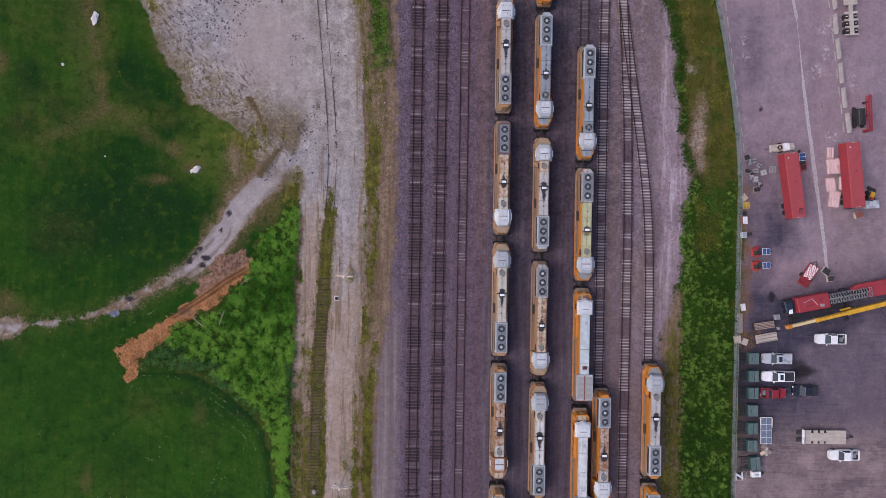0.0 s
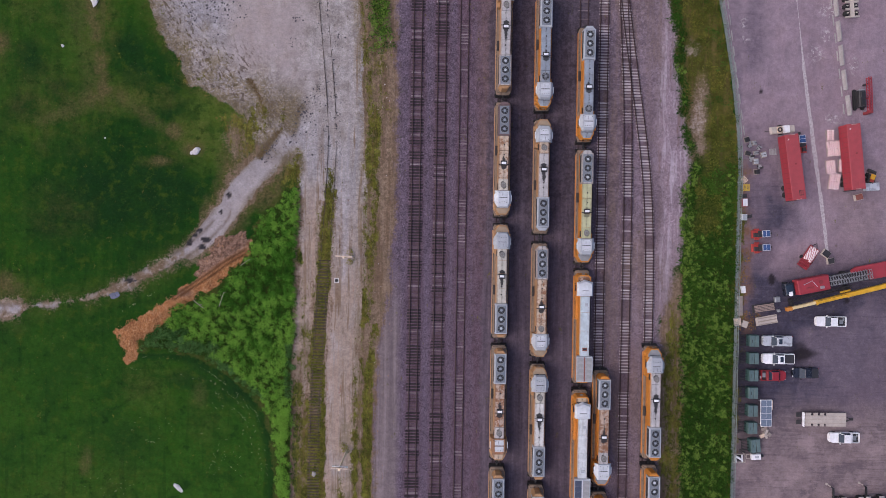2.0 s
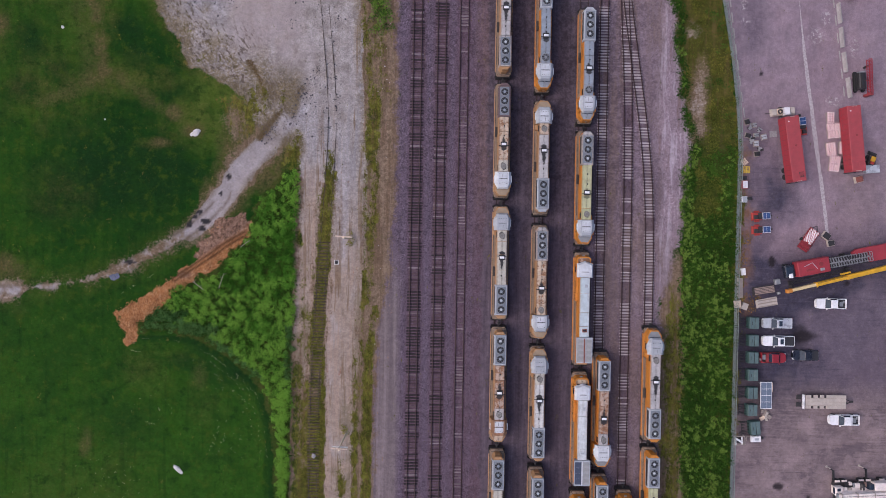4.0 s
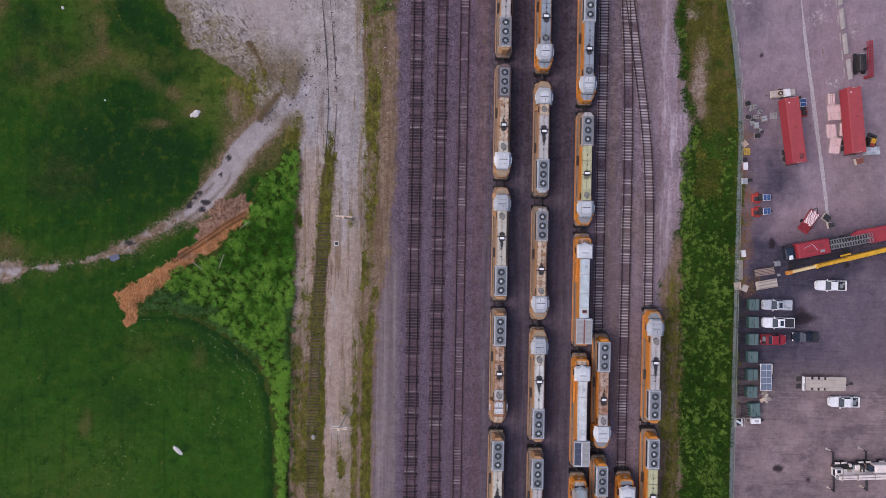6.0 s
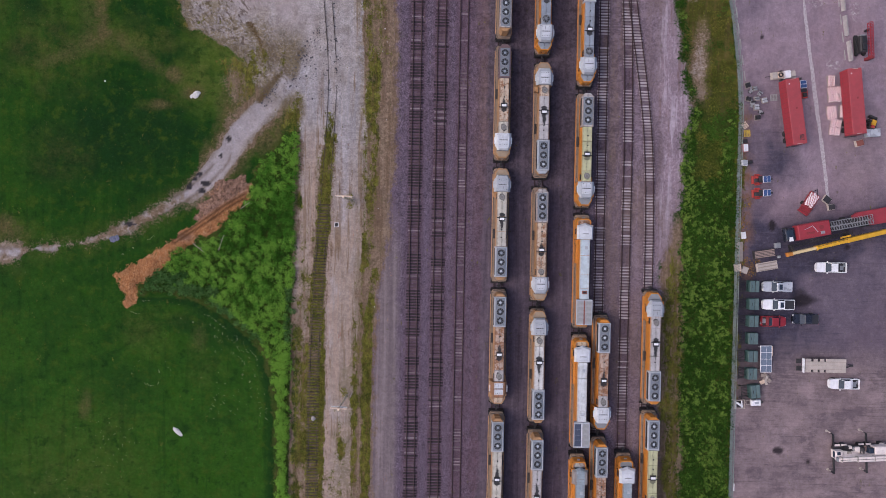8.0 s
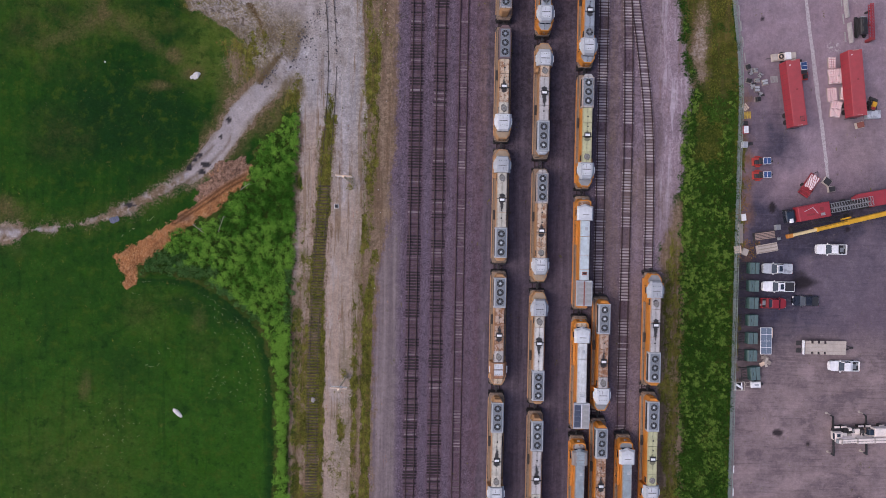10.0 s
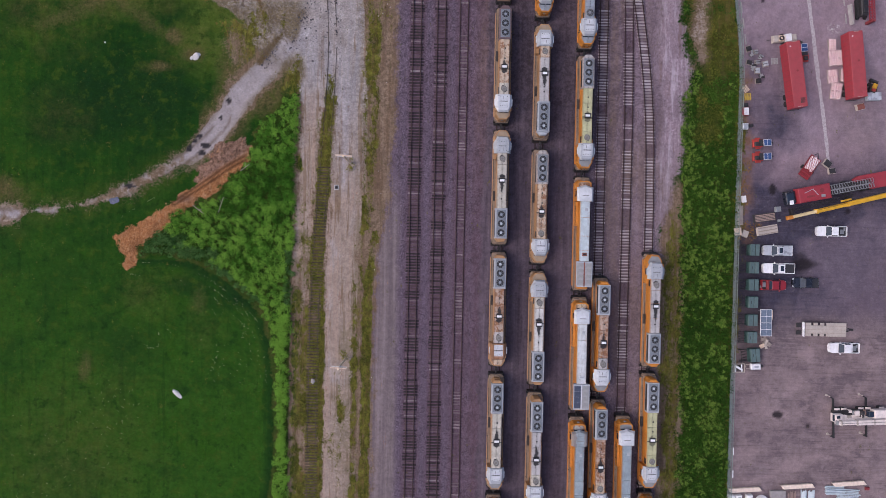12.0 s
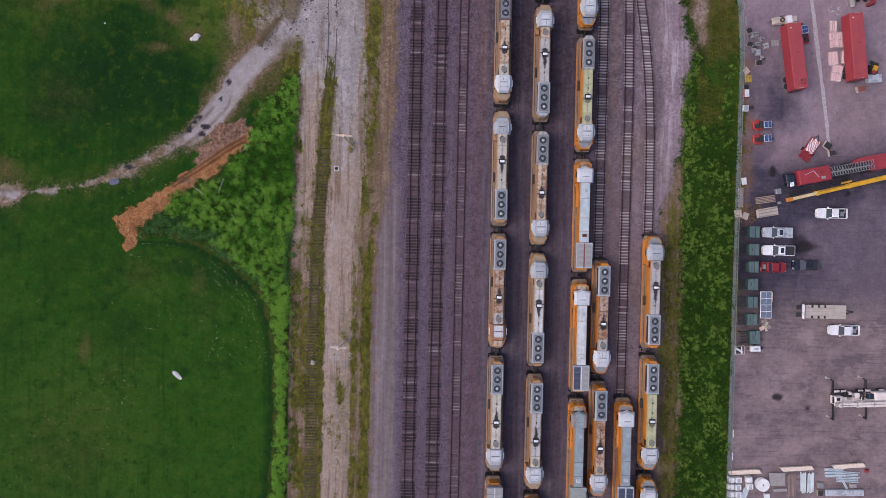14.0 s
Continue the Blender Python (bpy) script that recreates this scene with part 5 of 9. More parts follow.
def running_gear(loco, sill):
    part("underframe", lambda: Shape().box(-1.54, 1.54, -9.7, 9.5, 1.12, 1.5, 0.03), sill, loco, key="underframe")
    part("walkway", lambda: Shape().box(-1.44, 1.44, -9.65, 9.45, 1.505, 1.528, 0.006), DECK, loco, "dusty grey-brown walkway", key="walkway")
    for y in (-6.9, 6.9):
        b = part("bogie", bogie_frame, UNDER, loco, at=(0, y, 0), key="bogie")
        for k in (-1.75, 0, 1.75):
            for sx in (-1, 1):
                part("wheel", lambda: Shape().wheel(-0.07, 0.07, 0, 0, 0.53, 18), UNDER, b, at=(sx * 0.755, k, 0.53), key="loco_wheel")
    part("fuel_tank", lambda: Shape().profile([(-3.9, 0.5), (-3.6, 0.25), (3.6, 0.25), (3.9, 0.5), (3.9, 1.11), (-3.9, 1.11)], -1.3, 1.3), UNDER, loco, key="fuel_tank")
    for sgn in (-1, 1):
        turn = 0 if sgn > 0 else 180
        part("coupler", coupler, UNDER, loco, at=(0, sgn * (HALF - 0.74), 0, 0, 0, turn), key="coupler")
        part("plow", lambda: Shape().profile([(0, 0.18), (0.28, 0.16), (0.05, 1.1), (0, 1.1)], -1.4, 1.4), UNDER, loco, at=(0, sgn * 10.62, 0, 0, 0, turn), key="plow")
        part("end_platform", lambda: Shape().prism([(-1.42, -0.9), (1.42, -0.9), (1.42, -0.35), (1.12, 0.1), (-1.12, 0.1), (-1.42, -0.35)], 1.1, 1.5, 0.03), DECK, loco, at=(0, sgn * 10.5, 0, 0, 0, turn), key="end_platform")
        for sx in (-1, 1):
            part("end_rail", end_rail, BLACK, loco, at=(0, sgn * 10.5, 0, 0, 0, 0 if sx > 0 else 180), key="end_rail")
            part("step_well", step_well, BLACK, loco, at=(sx * 1.22, sgn * 10.25, 0, 0, 0, turn), key="step_well")
    for sx in (-1, 1):
        part("handrail", handrail, BLACK, loco, at=(sx * 1.44, 0, 0), key="handrail")
        for yy in (-8, -5.8, -3.6, -1.4, 0.8, 3.0):
            part("stanchion", lambda: Shape().bar((0, 0, 1.52), (0, 0, 2.6), 0.03, 4), BLACK, loco, at=(sx * 1.44, yy, 0), key="stanchion")


def wide_nose(loco, body, lid, y):
    """The full-width nose with chamfered corners, sloping forward; y is its back."""
    base = [(-1.4, y), (-1.4, y + 0.75), (-0.74, y + 1.74), (0.74, y + 1.74), (1.4, y + 0.75), (1.4, y)]
    top = [(-1.36, y), (-1.34, y + 0.68), (-0.72, y + 1.6), (0.72, y + 1.6), (1.34, y + 0.68), (1.36, y)]
    nose = part("nose", lambda: Shape().prism(list(reversed(base)), 1.52, 3.25, top=list(reversed(top))), body, loco, key="nose%.1f" % y)
    panel = [(-1.17, y + 0.02), (-1.16, y + 0.6), (-0.62, y + 1.4), (0.62, y + 1.4), (1.16, y + 0.6), (1.17, y + 0.02)]
    part("nose_roof", lambda: Shape().prism(list(reversed(panel)), 3.254, 3.29, 0.01), lid, nose, key="nose_roof%.1f" % y)
    part("headlight", lambda: Shape().box(-0.24, 0.24, 0, 0.1, 2.5, 2.75, 0.02), STEEL, nose, at=(0, y + 1.68, 0), key="nose_lamp")
    part("nose_door", lambda: Shape().box(-0.95, -0.35, 0, 0.03, 1.6, 2.9), body, nose, at=(0.3, y + 1.72, 0), key="nose_door")


def emd(x, y, north, roof, cab=PALE, cab_plate=WHITE, body=ORANGE, lid=None, end=PALE, hub=(0, 1, 0), hood_len=None, label="", grille=False, brake=PALE, sill=None, tail=None):
    """Six-axle road engine with three roof fans behind and a wide cab."""
    loco = thing("diesel_locomotive", label, "locomotive", (x, y, TOP, 0, 0, 0 if north else 180), "parked locomotives")
    running_gear(loco, sill or body)
    wide_nose(loco, body, lid or body, 8.75)
    # cab
    c = part("cab", lambda: Shape().prism([(-1.48, 6.05), (1.48, 6.05), (1.48, 8.8), (-1.48, 8.8)], 1.53, 3.8, 0.0), body, loco, key="cab")
    outline = [(-1.5, 6.0), (1.5, 6.0), (1.5, 8.2), (0.95, 9.12), (-0.95, 9.12), (-1.5, 8.2)]
    inner = [(-1.05, 6.06), (1.05, 6.06), (1.05, 8.25), (0.8, 8.85), (-0.8, 8.85), (-1.05, 8.25)]
    part("cab_roof", lambda: Shape().prism(outline, 3.8, 4.45, top=inner), cab, c, key="cab_roof")
    for yy in (7.88, 6.72):
        part("roof_plate", lambda: Shape().box(-0.8, 0.8, -0.46, 0.46, 4.45, 4.5, 0.015), cab_plate, c, at=(0, yy, 0), key="roof_plate")
    part("roof_trough", lambda: Shape().box(-0.78, 0.78, 7.22, 7.38, 4.45, 4.465), MID, c, key="roof_trough")
    for q in (-0.56, -0.26, 0.04, 0.4):
        part("trough_vent", lambda: Shape().box(-0.1, 0.1, 7.25, 7.35, 4.466, 4.478), UNDER, c, at=(q, 0, 0), key="trough_vent")
    part("roof_antenna", lambda: Shape().box(-0.04, 0.04, -0.3, 0.3, 0, 0.08, 0.01), MID, c, at=(0.12, 6.7, 4.502), key="antenna")
    for sx in (-1, 1):
        part("awning", lambda: Shape().prism([(-0.16, -0.75), (0.1, -0.55), (0.1, 0.55), (-0.16, 0.75)], 0, 0.08, 0.02), cab_plate, c, at=Matrix.Translation((sx * 1.56, 7.35, 3.72)) @ Matrix.Diagonal((sx, 1, 1, 1)), key="awning")
        for q, yy in ((0.62, 8.18), (0.22, 8.1), (0.66, 6.42)):
            part("roof_bolt", lambda: Shape().cyl(0, 0, 0, 0.05, 0.06, 8), UNDER, c, at=(sx * q, yy, 4.502), key="roof_bolt")
    part("air_horn", lambda: Shape().bar((-0.2, 0, 0.08), (0.2, 0, 0.08), 0.03).bar((-0.2, 0, 0.08), (-0.2, 0.22, 0.08), 0.04).box(-0.05, 0.05, -0.05, 0.05, 0, 0.08), BLACK, c, at=(0.9, 6.3, 4.35), key="air_horn")
    for sx in (-1, 1):
        part("windshield", lambda: Shape().hexa([(0.08, 0, 0), (0.98, -0.02, 0), (0.9, -0.16, 0.55), (0.08, -0.14, 0.55)], [(0.08, 0.04, 0.03), (0.98, 0.02, 0.03), (0.9, -0.12, 0.58), (0.08, -0.1, 0.58)]),
             GLASS, c, at=Matrix.Translation((0, 9.1, 3.35)) @ Matrix.Diagonal((sx, 1, 1, 1)), key="windshield")
        part("side_window", lambda: Shape().box(-0.02, 0.02, -0.55, 0.55, 0, 0.75, 0.01), GLASS, c, at=(sx * 1.49, 7.4, 2.75), key="side_window")
        part("mirror", lambda: Shape().box(-0.08, 0.08, -0.04, 0.04, 0, 0.5, 0.01), BLACK, c, at=(sx * 1.62, 8.2, 2.8), key="mirror")
    # long hood, in removable roof sections
    hood = part("hood", lambda: Shape().box(-0.9, 0.9, -3.95, 6.0, 1.53, 4.0, 0.02), body, loco, key="emd_hood")
    part("electrical_locker", lambda: Shape().box(-0.45, 0.45, 5.1, 6.0, 1.53, 2.9, 0.03), body, hood, at=(-0.95, 0, 0), key="locker")
    for sx in (-1, 1):
        for k, yy in enumerate((4.2, 2.6, 1.0, -0.6, -2.2, -3.4)):
            part("hood_door", lambda: Shape().box(-0.02, 0.02, -0.6, 0.6, 1.75, 3.55, 0.01), body, hood, at=(sx * 0.915, yy, 0), key="hood_door")
        part("louvre", lambda: Shape().box(-0.03, 0.03, -0.55, 0.55, 3.0, 3.8), BLACK, hood, at=(sx * 0.92, 5.2, 0), key="louvre")
        part("side_tank", lambda: Shape().box(-0.22, 0.22, -0.9, 0.9, 1.53, 1.95, 0.05), UNDER, hood, at=(sx * 1.14, -1.6, 0), key="side_tank")
    cuts = [6.0, 3.95, 1.55, -1.25, -3.95]
    for k, (a, b) in enumerate(zip(cuts, cuts[1:])):
        lo = [(-0.92, b + 0.03), (0.92, b + 0.03), (0.92, a - 0.03), (-0.92, a - 0.03)]
        hi = [(-0.82, b + 0.03), (0.82, b + 0.03), (0.82, a - 0.03), (-0.82, a - 0.03)]
        part("roof_panel", lambda: Shape().prism(lo, 4.0, 4.3, top=hi), brake if k == 0 else roof, hood, key="emd_roof%d" % k)
    if grille:
        add_fan(loco, 5.0, 4.3, MID, grille=True)
    else:
        vent = part("brake_vent", lambda: Shape().cyl(0, 0, 0, 0.1, 0.72, 8, 0.68), brake, loco, at=(0, 5.0, 4.3, 0, 0, 22.5), key="brake_vent")
        part("vent_screen", lambda: Shape().cyl(0, 0, 0.1, 0.115, 0.58, 8), VENT, vent, key="vent_screen")
        part("vent_ring", lambda: Shape().ring(0, 0, 0.115, 0.14, 0.26, 0.31, 16), STEEL, vent, key="vent_ring")
    ex = part("exhaust_silencer", lambda: Shape().box(-0.55, 0.55, -0.45, 0.45, 0, 0.22, 0.05), BLACK, loco, at=(0, 1.05, 4.3), key="silencer")
    part("exhaust_outlet", lambda: Shape().box(-0.42, 0.42, -0.2, 0.2, 0.22, 0.3, 0.02), BRIGHT, ex, "bare bright exhaust outlet", key="outlet")
    part("exhaust_manifold", lambda: Shape().bar((-0.95, 0.25, 0.1), (0.95, 0.25, 0.1), 0.07, 6), BLACK, ex, key="manifold")
    for yy in (-0.5, -2.3):
        part("lifting_eye", lambda: Shape().cyl(0, 0, 0, 0.08, 0.14, 10), BLACK, hood, at=(-0.05, yy, 4.3), key="eye")
    # radiator compartment
    rad = part("radiator_compartment", lambda: Shape().box(-1.12, 1.12, -9.5, -3.98, 3.0, 4.38, 0.1), end, loco, key="rad_box")
    part("rear_hood", lambda: Shape().prism([(-0.92, -9.6), (-0.5, -10.15), (0.5, -10.15), (0.92, -9.6), (0.92, -3.96), (-0.92, -3.96)], 1.53, 2.99), body, loco, key="rear_hood")
    part("hood_end", lambda: Shape().prism([(-1.0, -9.52), (-0.52, -10.1), (0.52, -10.1), (1.0, -9.52)], 2.995, 4.25, 0.12), tail or body, loco, key="hood_end")
    for sx in (-1, 1):
        part("rim", lambda: Shape().box(-0.05, 0.05, -9.4, -4.1, 0, 0.06, 0.01), end, rad, at=(sx * 0.95, 0, 4.38), key="rad_rim")
        part("intake_screen", lambda: Shape().box(-0.02, 0.02, -9.2, -4.3, 3.3, 4.1), BLACK, rad, at=(sx * 1.13, 0, 0), key="intake")
    part("fan_deck", lambda: Shape().box(-0.84, 0.84, -9.32, -4.28, 0, 0.025, 0.008), FAN_DECK, rad, at=(0, 0, 4.378), key="fan_deck")
    for k, yy in enumerate((-5.15, -6.8, -8.45)):
        add_fan(loco, yy, 4.41, HUB_WHITE if hub[k] else FAN_HUB)
    return loco


def ge(x, y, north, roof, cab=WHITE, body=ORANGE, lid=MID, panels=(PANEL_GREY, PANEL_GREY), stripe=RED_STAIN, frame_paint=PALE, label=""):
    """Six-axle road engine with a winged radiator at its back."""
    loco = thing("diesel_locomotive", label, "locomotive", (x, y, TOP, 0, 0, 0 if north else 180), "parked locomotives")
    running_gear(loco, body)
    base = [(-1.4, 8.3), (1.4, 8.3), (1.4, 9.55), (0.95, 10.05), (-0.95, 10.05), (-1.4, 9.55)]
    top = [(-1.32, 8.3), (1.32, 8.3), (1.32, 9.4), (0.85, 9.75), (-0.85, 9.75), (-1.32, 9.4)]
    nose = part("nose", lambda: Shape().prism(base, 1.52, 3.2, top=top), body, loco, key="ge_nose")
    part("nose_roof", lambda: Shape().prism([(-1.08, 8.3), (1.08, 8.3), (1.08, 9.25), (0.72, 9.52), (-0.72, 9.52), (-1.08, 9.25)], 3.204, 3.24, 0.01), lid, nose, key="ge_lid")
    part("headlight", lambda: Shape().box(-0.24, 0.24, 9.85, 10.05, 2.5, 2.75, 0.02), STEEL, nose, key="ge_lamp")
    c = part("cab", lambda: Shape().box(-1.48, 1.48, 6.0, 8.6, 1.53, 3.9), body, loco, key="ge_cab")
    part("cab_roof", lambda: Shape().prism([(-1.5, 5.95), (1.5, 5.95), (1.5, 8.5), (0.55, 8.75), (0.0, 9.0), (-0.55, 8.75), (-1.5, 8.5)], 3.9, 4.45, top=[(-1.15, 6.0), (1.15, 6.0), (1.15, 8.2), (0.5, 8.45), (0.0, 8.65), (-0.5, 8.45), (-1.15, 8.2)]), cab, c, key="ge_cab_roof")
    part("roof_plate", lambda: Shape().box(-0.75, 0.75, 6.5, 7.9, 4.45, 4.49, 0.015), cab, c, key="ge_plate")
    part("air_conditioner", lambda: Shape().box(-0.6, 0.6, 6.9, 7.05, 4.492, 4.56, 0.01), MID, c, key="ge_ac")
    for sx in (-1, 1):
        part("windshield", None, GLASS, c, at=Matrix.Translation((0, 8.75, 3.4)) @ Matrix.Diagonal((sx, 1, 1, 1)), key="windshield")
        part("side_window", None, GLASS, c, at=(sx * 1.49, 7.4, 2.75), key="side_window")
        part("mirror", None, BLACK, c, at=(sx * 1.62, 8.2, 2.8), key="mirror")
    hood = part("hood", lambda: Shape().box(-0.88, 0.88, -5.0, 5.95, 1.53, 4.1, 0.02), body, loco, key="ge_hood")
    part("equipment_box", lambda: Shape().box(-1.35, -0.9, 1.5, 5.9, 1.53, 2.6, 0.04), body, hood, key="ge_box")
    cuts = [5.95, 3.0, -0.4, -3.0, -5.0]
    for k, (a, b) in enumerate(zip(cuts, cuts[1:])):
        part("roof_panel", lambda: Shape().prism([(-0.9, b + 0.03), (0.9, b + 0.03), (0.9, a - 0.03), (-0.9, a - 0.03)], 4.1, 4.38, top=[(-0.8, b + 0.03), (0.8, b + 0.03), (0.8, a - 0.03), (-0.8, a - 0.03)]), roof, hood, key="ge_roof%d" % k)
    stack = part("exhaust_stack", lambda: Shape().box(-0.42, 0.42, -0.3, 0.3, 0, 0.2, 0.05), stripe if stripe is RED_STAIN else WHITE, loco, at=(0, -3.75, 4.38), key="ge_stack")
    part("stack_opening", lambda: Shape().box(-0.3, 0.3, -0.12, 0.16, 0.2, 0.22), BLACK if stripe is RED_STAIN else PALE, stack, key="ge_open")
    part("roof_hatch", lambda: Shape().box(-0.25, 0.25, -0.3, 0.3, 0, 0.05, 0.01), PALE, hood, at=(0.2, 4.4, 4.38), key="ge_hatch")
    part("rear_hood", lambda: Shape().box(-0.9, 0.9, -10.1, -5.02, 1.53, 3.4), body, loco, key="ge_rear")
    rad = part("radiator_housing", lambda: Shape().prism([(-1.2, -9.7), (1.2, -9.7), (1.2, -5.05), (-1.2, -5.05)], 3.41, 4.5, top=[(-1.5, -9.7), (1.5, -9.7), (1.5, -5.05), (-1.5, -5.05)]), frame_paint, loco, key="ge_rad")
    for k, sx in enumerate((-1, 1)):
        for j in range(4):
            part("radiator_screen", lambda: Shape().box(-0.6, 0.6, -0.5, 0.5, 0, 0.05, 0.02), panels[k], rad, at=(sx * 0.72, -5.85 - 1.03 * j, 4.5), key="ge_screen")
    part("radiator_spine", lambda: Shape().box(-0.1, 0.1, -9.6, -5.2, 4.5, 4.6, 0.02), stripe, rad, key="ge_spine")
    return loco


def engine_row():
    o, d = ORANGE, ORANGE_DULL
    # first storage track
    emd(12.65, 34.0, True, SILVER, WHITE, WHITE, d, SLATE, end=SILVER, label="weathered orange six-axle diesel locomotive with sooty silver-grey roof", hub=(1, 1, 0), brake=SILVER)
    emd(12.65, 11.35, False, TAN, WHITE, WHITE, d, NOSE_TAN, end=MAROON, tail=MAROON, label="rust-streaked orange diesel locomotive with tan roof and white cab", hub=(0, 0, 0), brake=CREAM)
    emd(12.65, -11.35, True, CREAM, PALE, PALE, d, NOSE_TAN, end=PALE, label="faded orange diesel locomotive with cream roof and pale grey cab", hub=(0, 1, 1), brake=CREAM)
    emd(12.65, -34.0, False, RUSTY, RUST_CAB, WHITE, d, TAN, end=PALE, label="badly rusted orange diesel locomotive with grey radiator end", hub=(0, 0, 1), brake=SILVER)
    emd(12.65, -56.9, False, CREAM, PALE, WHITE, d, MID, end=PALE, label="orange diesel locomotive with cream roof and long black soot trail", hub=(1, 0, 0), brake=CREAM)
    ge(12.65, -79.6, False, GREY_BLUE, panels=(PANEL_GREY, PANEL_GREY), stripe=WHITE, frame_paint=MID, label="orange diesel locomotive with a winged grey radiator")
    # second storage track
    emd(20.0, 54.0, False, SLATE, PALE, PALE, o, SLATE, label="bright orange diesel locomotive with slate-coloured nose top")
    emd(20.0, 31.2, False, SLATE, PALE, WHITE, o, SLATE, end=PALE, hub=(1, 1, 1), grille=True, brake=SLATE, tail=PALE, label="bright orange diesel locomotive with blue-grey roof and black exhaust")
    emd(20.0, 8.25, True, SILVER, PALE, WHITE, d, NOSE_TAN, end=PALE, hub=(0, 0, 1), brake=TAN, tail=PALE, label="faded orange diesel locomotive with grey roof and cab")
    emd(20.0, -14.75, False, TAN, PALE, WHITE, d, NOSE_TAN, end=SILVER, hub=(0, 1, 1), brake=TAN, tail=SILVER, label="rust-streaked tan and orange diesel locomotive")
    emd(20.0, -37.45, True, WHITE_ROOF, PALE, PALE, d, NOSE_TAN, end=PALE, hub=(0, 1, 1), brake=CREAM, label="orange diesel locomotive with white roof and sooty exhaust")
    emd(20.0, -60.2, False, SILVER, PALE, WHITE, d, NOSE_TAN, end=PALE, hub=(0, 1, 1), brake=CREAM, label="orange diesel locomotive with silver-grey roof and soot trail")
    emd(20.0, -83.0, True, SLATE, PALE, PALE, o, o, label="bright orange diesel locomotive, nose foremost")
    # third storage track
    emd(28.0, 25.5, False, SLATE, PALE, WHITE, o, SLATE, end=PALE, hub=(1, 1, 1), grille=True, brake=SLATE, tail=PALE, label="clean orange diesel locomotive with blue-grey roof")
    emd(28.0, 2.85, False, OLIVE, PALE, WHITE, o, MID, end=SILVER, hub=(1, 0, 1), brake=OLIVE, tail=SILVER, label="orange diesel locomotive with yellowed green roof")
    ge(28.0, -19.7, True, SKY_ROOF, panels=(PANEL_GREY, PANEL_GREY), label="orange diesel locomotive with pale blue roof and grey radiator wings", lid=RUSTY)
    ge(28.0, -42.2, True, WHITE_GE, panels=(PANEL_BLUE, PANEL_GREY), stripe=WHITE, lid=TAN, label="orange diesel locomotive with white roof and dark blue radiator screens")
    ge(28.0, -64.7, True, GREY_BLUE, cab=GREY_BLUE, panels=(PANEL_GREEN, PANEL_GREEN), stripe=PANEL_GREY, frame_paint=PANEL_GREEN, lid=PATCHED, label="orange diesel locomotive with grey-blue roof and cab")
    # fourth, fifth and sixth
    emd(31.9, -38.5, False, RUSTY, WHITE, WHITE, o, MID, end=PALE, hub=(0, 1, 1), brake=SILVER, label="orange diesel locomotive with rusted brown roof and white cab")
    emd(31.9, -61.4, False, RUSTY, PALE, WHITE, o, MID, end=PALE, hub=(0, 0, 0), brake=TAN, label="orange diesel locomotive with rust-patched cream roof")
    ge(36.75, -64.4, True, GREY_BLUE, panels=(PANEL_BLUE, PANEL_BLUE), stripe=WHITE, cab=WHITE, lid=MID, label="orange diesel locomotive with grey-blue roof on the turnout track")
    emd(41.35, -33.75, True, SILVER, PALE, PALE, o, MID, end=PALE, hub=(0, 0, 1), brake=SILVER, label="orange diesel locomotive with grey roof beside the weeds")
    emd(41.35, -56.3, False, OLIVE, PALE, WHITE, o, MID, end=PALE, hub=(1, 1, 1), brake=OLIVE, label="orange diesel locomotive with yellowed cream roof")
    emd(41.35, -78.9, True, SILVER, PALE, WHITE, o, MID, label="orange diesel locomotive, wide nose foremost")


engine_row()


# ---------------------------------------------------------------- storage yard: vehicles
RED = paint("weathered_red_paint", (0.33, 0.034, 0.047), 0.6, 0.45, (0.24, 0.08, 0.085))
ROOF_RED = paint("sun_faded_red_roof", (0.37, 0.06, 0.068), 0.6, 0.4, (0.28, 0.1, 0.1))
RED_DARK = paint("dull_dark_red_paint", (0.24, 0.03, 0.035), 0.55, 0.3)
ORANGE_RED = paint("orange_red_paint", (0.40, 0.045, 0.035), 0.5, 0.25)
CAR_WHITE = paint("glossy_white_paint", (0.82, 0.82, 0.84), 0.3, 0.1)
CAR_SILVER = paint("silver_car_paint", (0.52, 0.54, 0.57), 0.28, 0.08, metal=0.2)
CAR_RED = paint("red_car_paint", (0.27, 0.02, 0.03), 0.35, 0.15)
CAR_DARK = paint("dark_blue_car_paint", (0.025, 0.03, 0.045), 0.25, 0.1, metal=0.2)
TYRE = plain("black_rubber", (0.02, 0.02, 0.021), 0.85)
LINER = plain("black_bed_liner", (0.03, 0.03, 0.034), 0.7)
LAMP_RED = plain("red_lamp_lens", (0.35, 0.02, 0.02), 0.3)
LAMP_CLEAR = plain("clear_lamp_lens", (0.7, 0.7, 0.7), 0.2)
GREEN = paint("dark_green_steel", (0.042, 0.095, 0.088), 0.5, 0.25, (0.1, 0.1, 0.09))
GREEN_LID = paint("grey_green_steel_lid", (0.115, 0.175, 0.17), 0.5, 0.3, (0.12, 0.12, 0.1))
CONCRETE = paint("rough_concrete", (0.33, 0.305, 0.30), 0.9, 0.35, (0.25, 0.22, 0.2), scale=2.0)
TIMBER = paint("raw_pale_timber", (0.68, 0.53, 0.41), 0.8, 0.3, (0.3, 0.2, 0.14), scale=2.0)
OLD_TIMBER = paint("greyed_timber", (0.30, 0.25, 0.22), 0.85, 0.4, (0.15, 0.11, 0.09), scale=2.0)
RUST_PLATE = paint("brown_rusty_plate", (0.26, 0.17, 0.14), 0.8, 0.4, (0.12, 0.07, 0.05), scale=2.0)
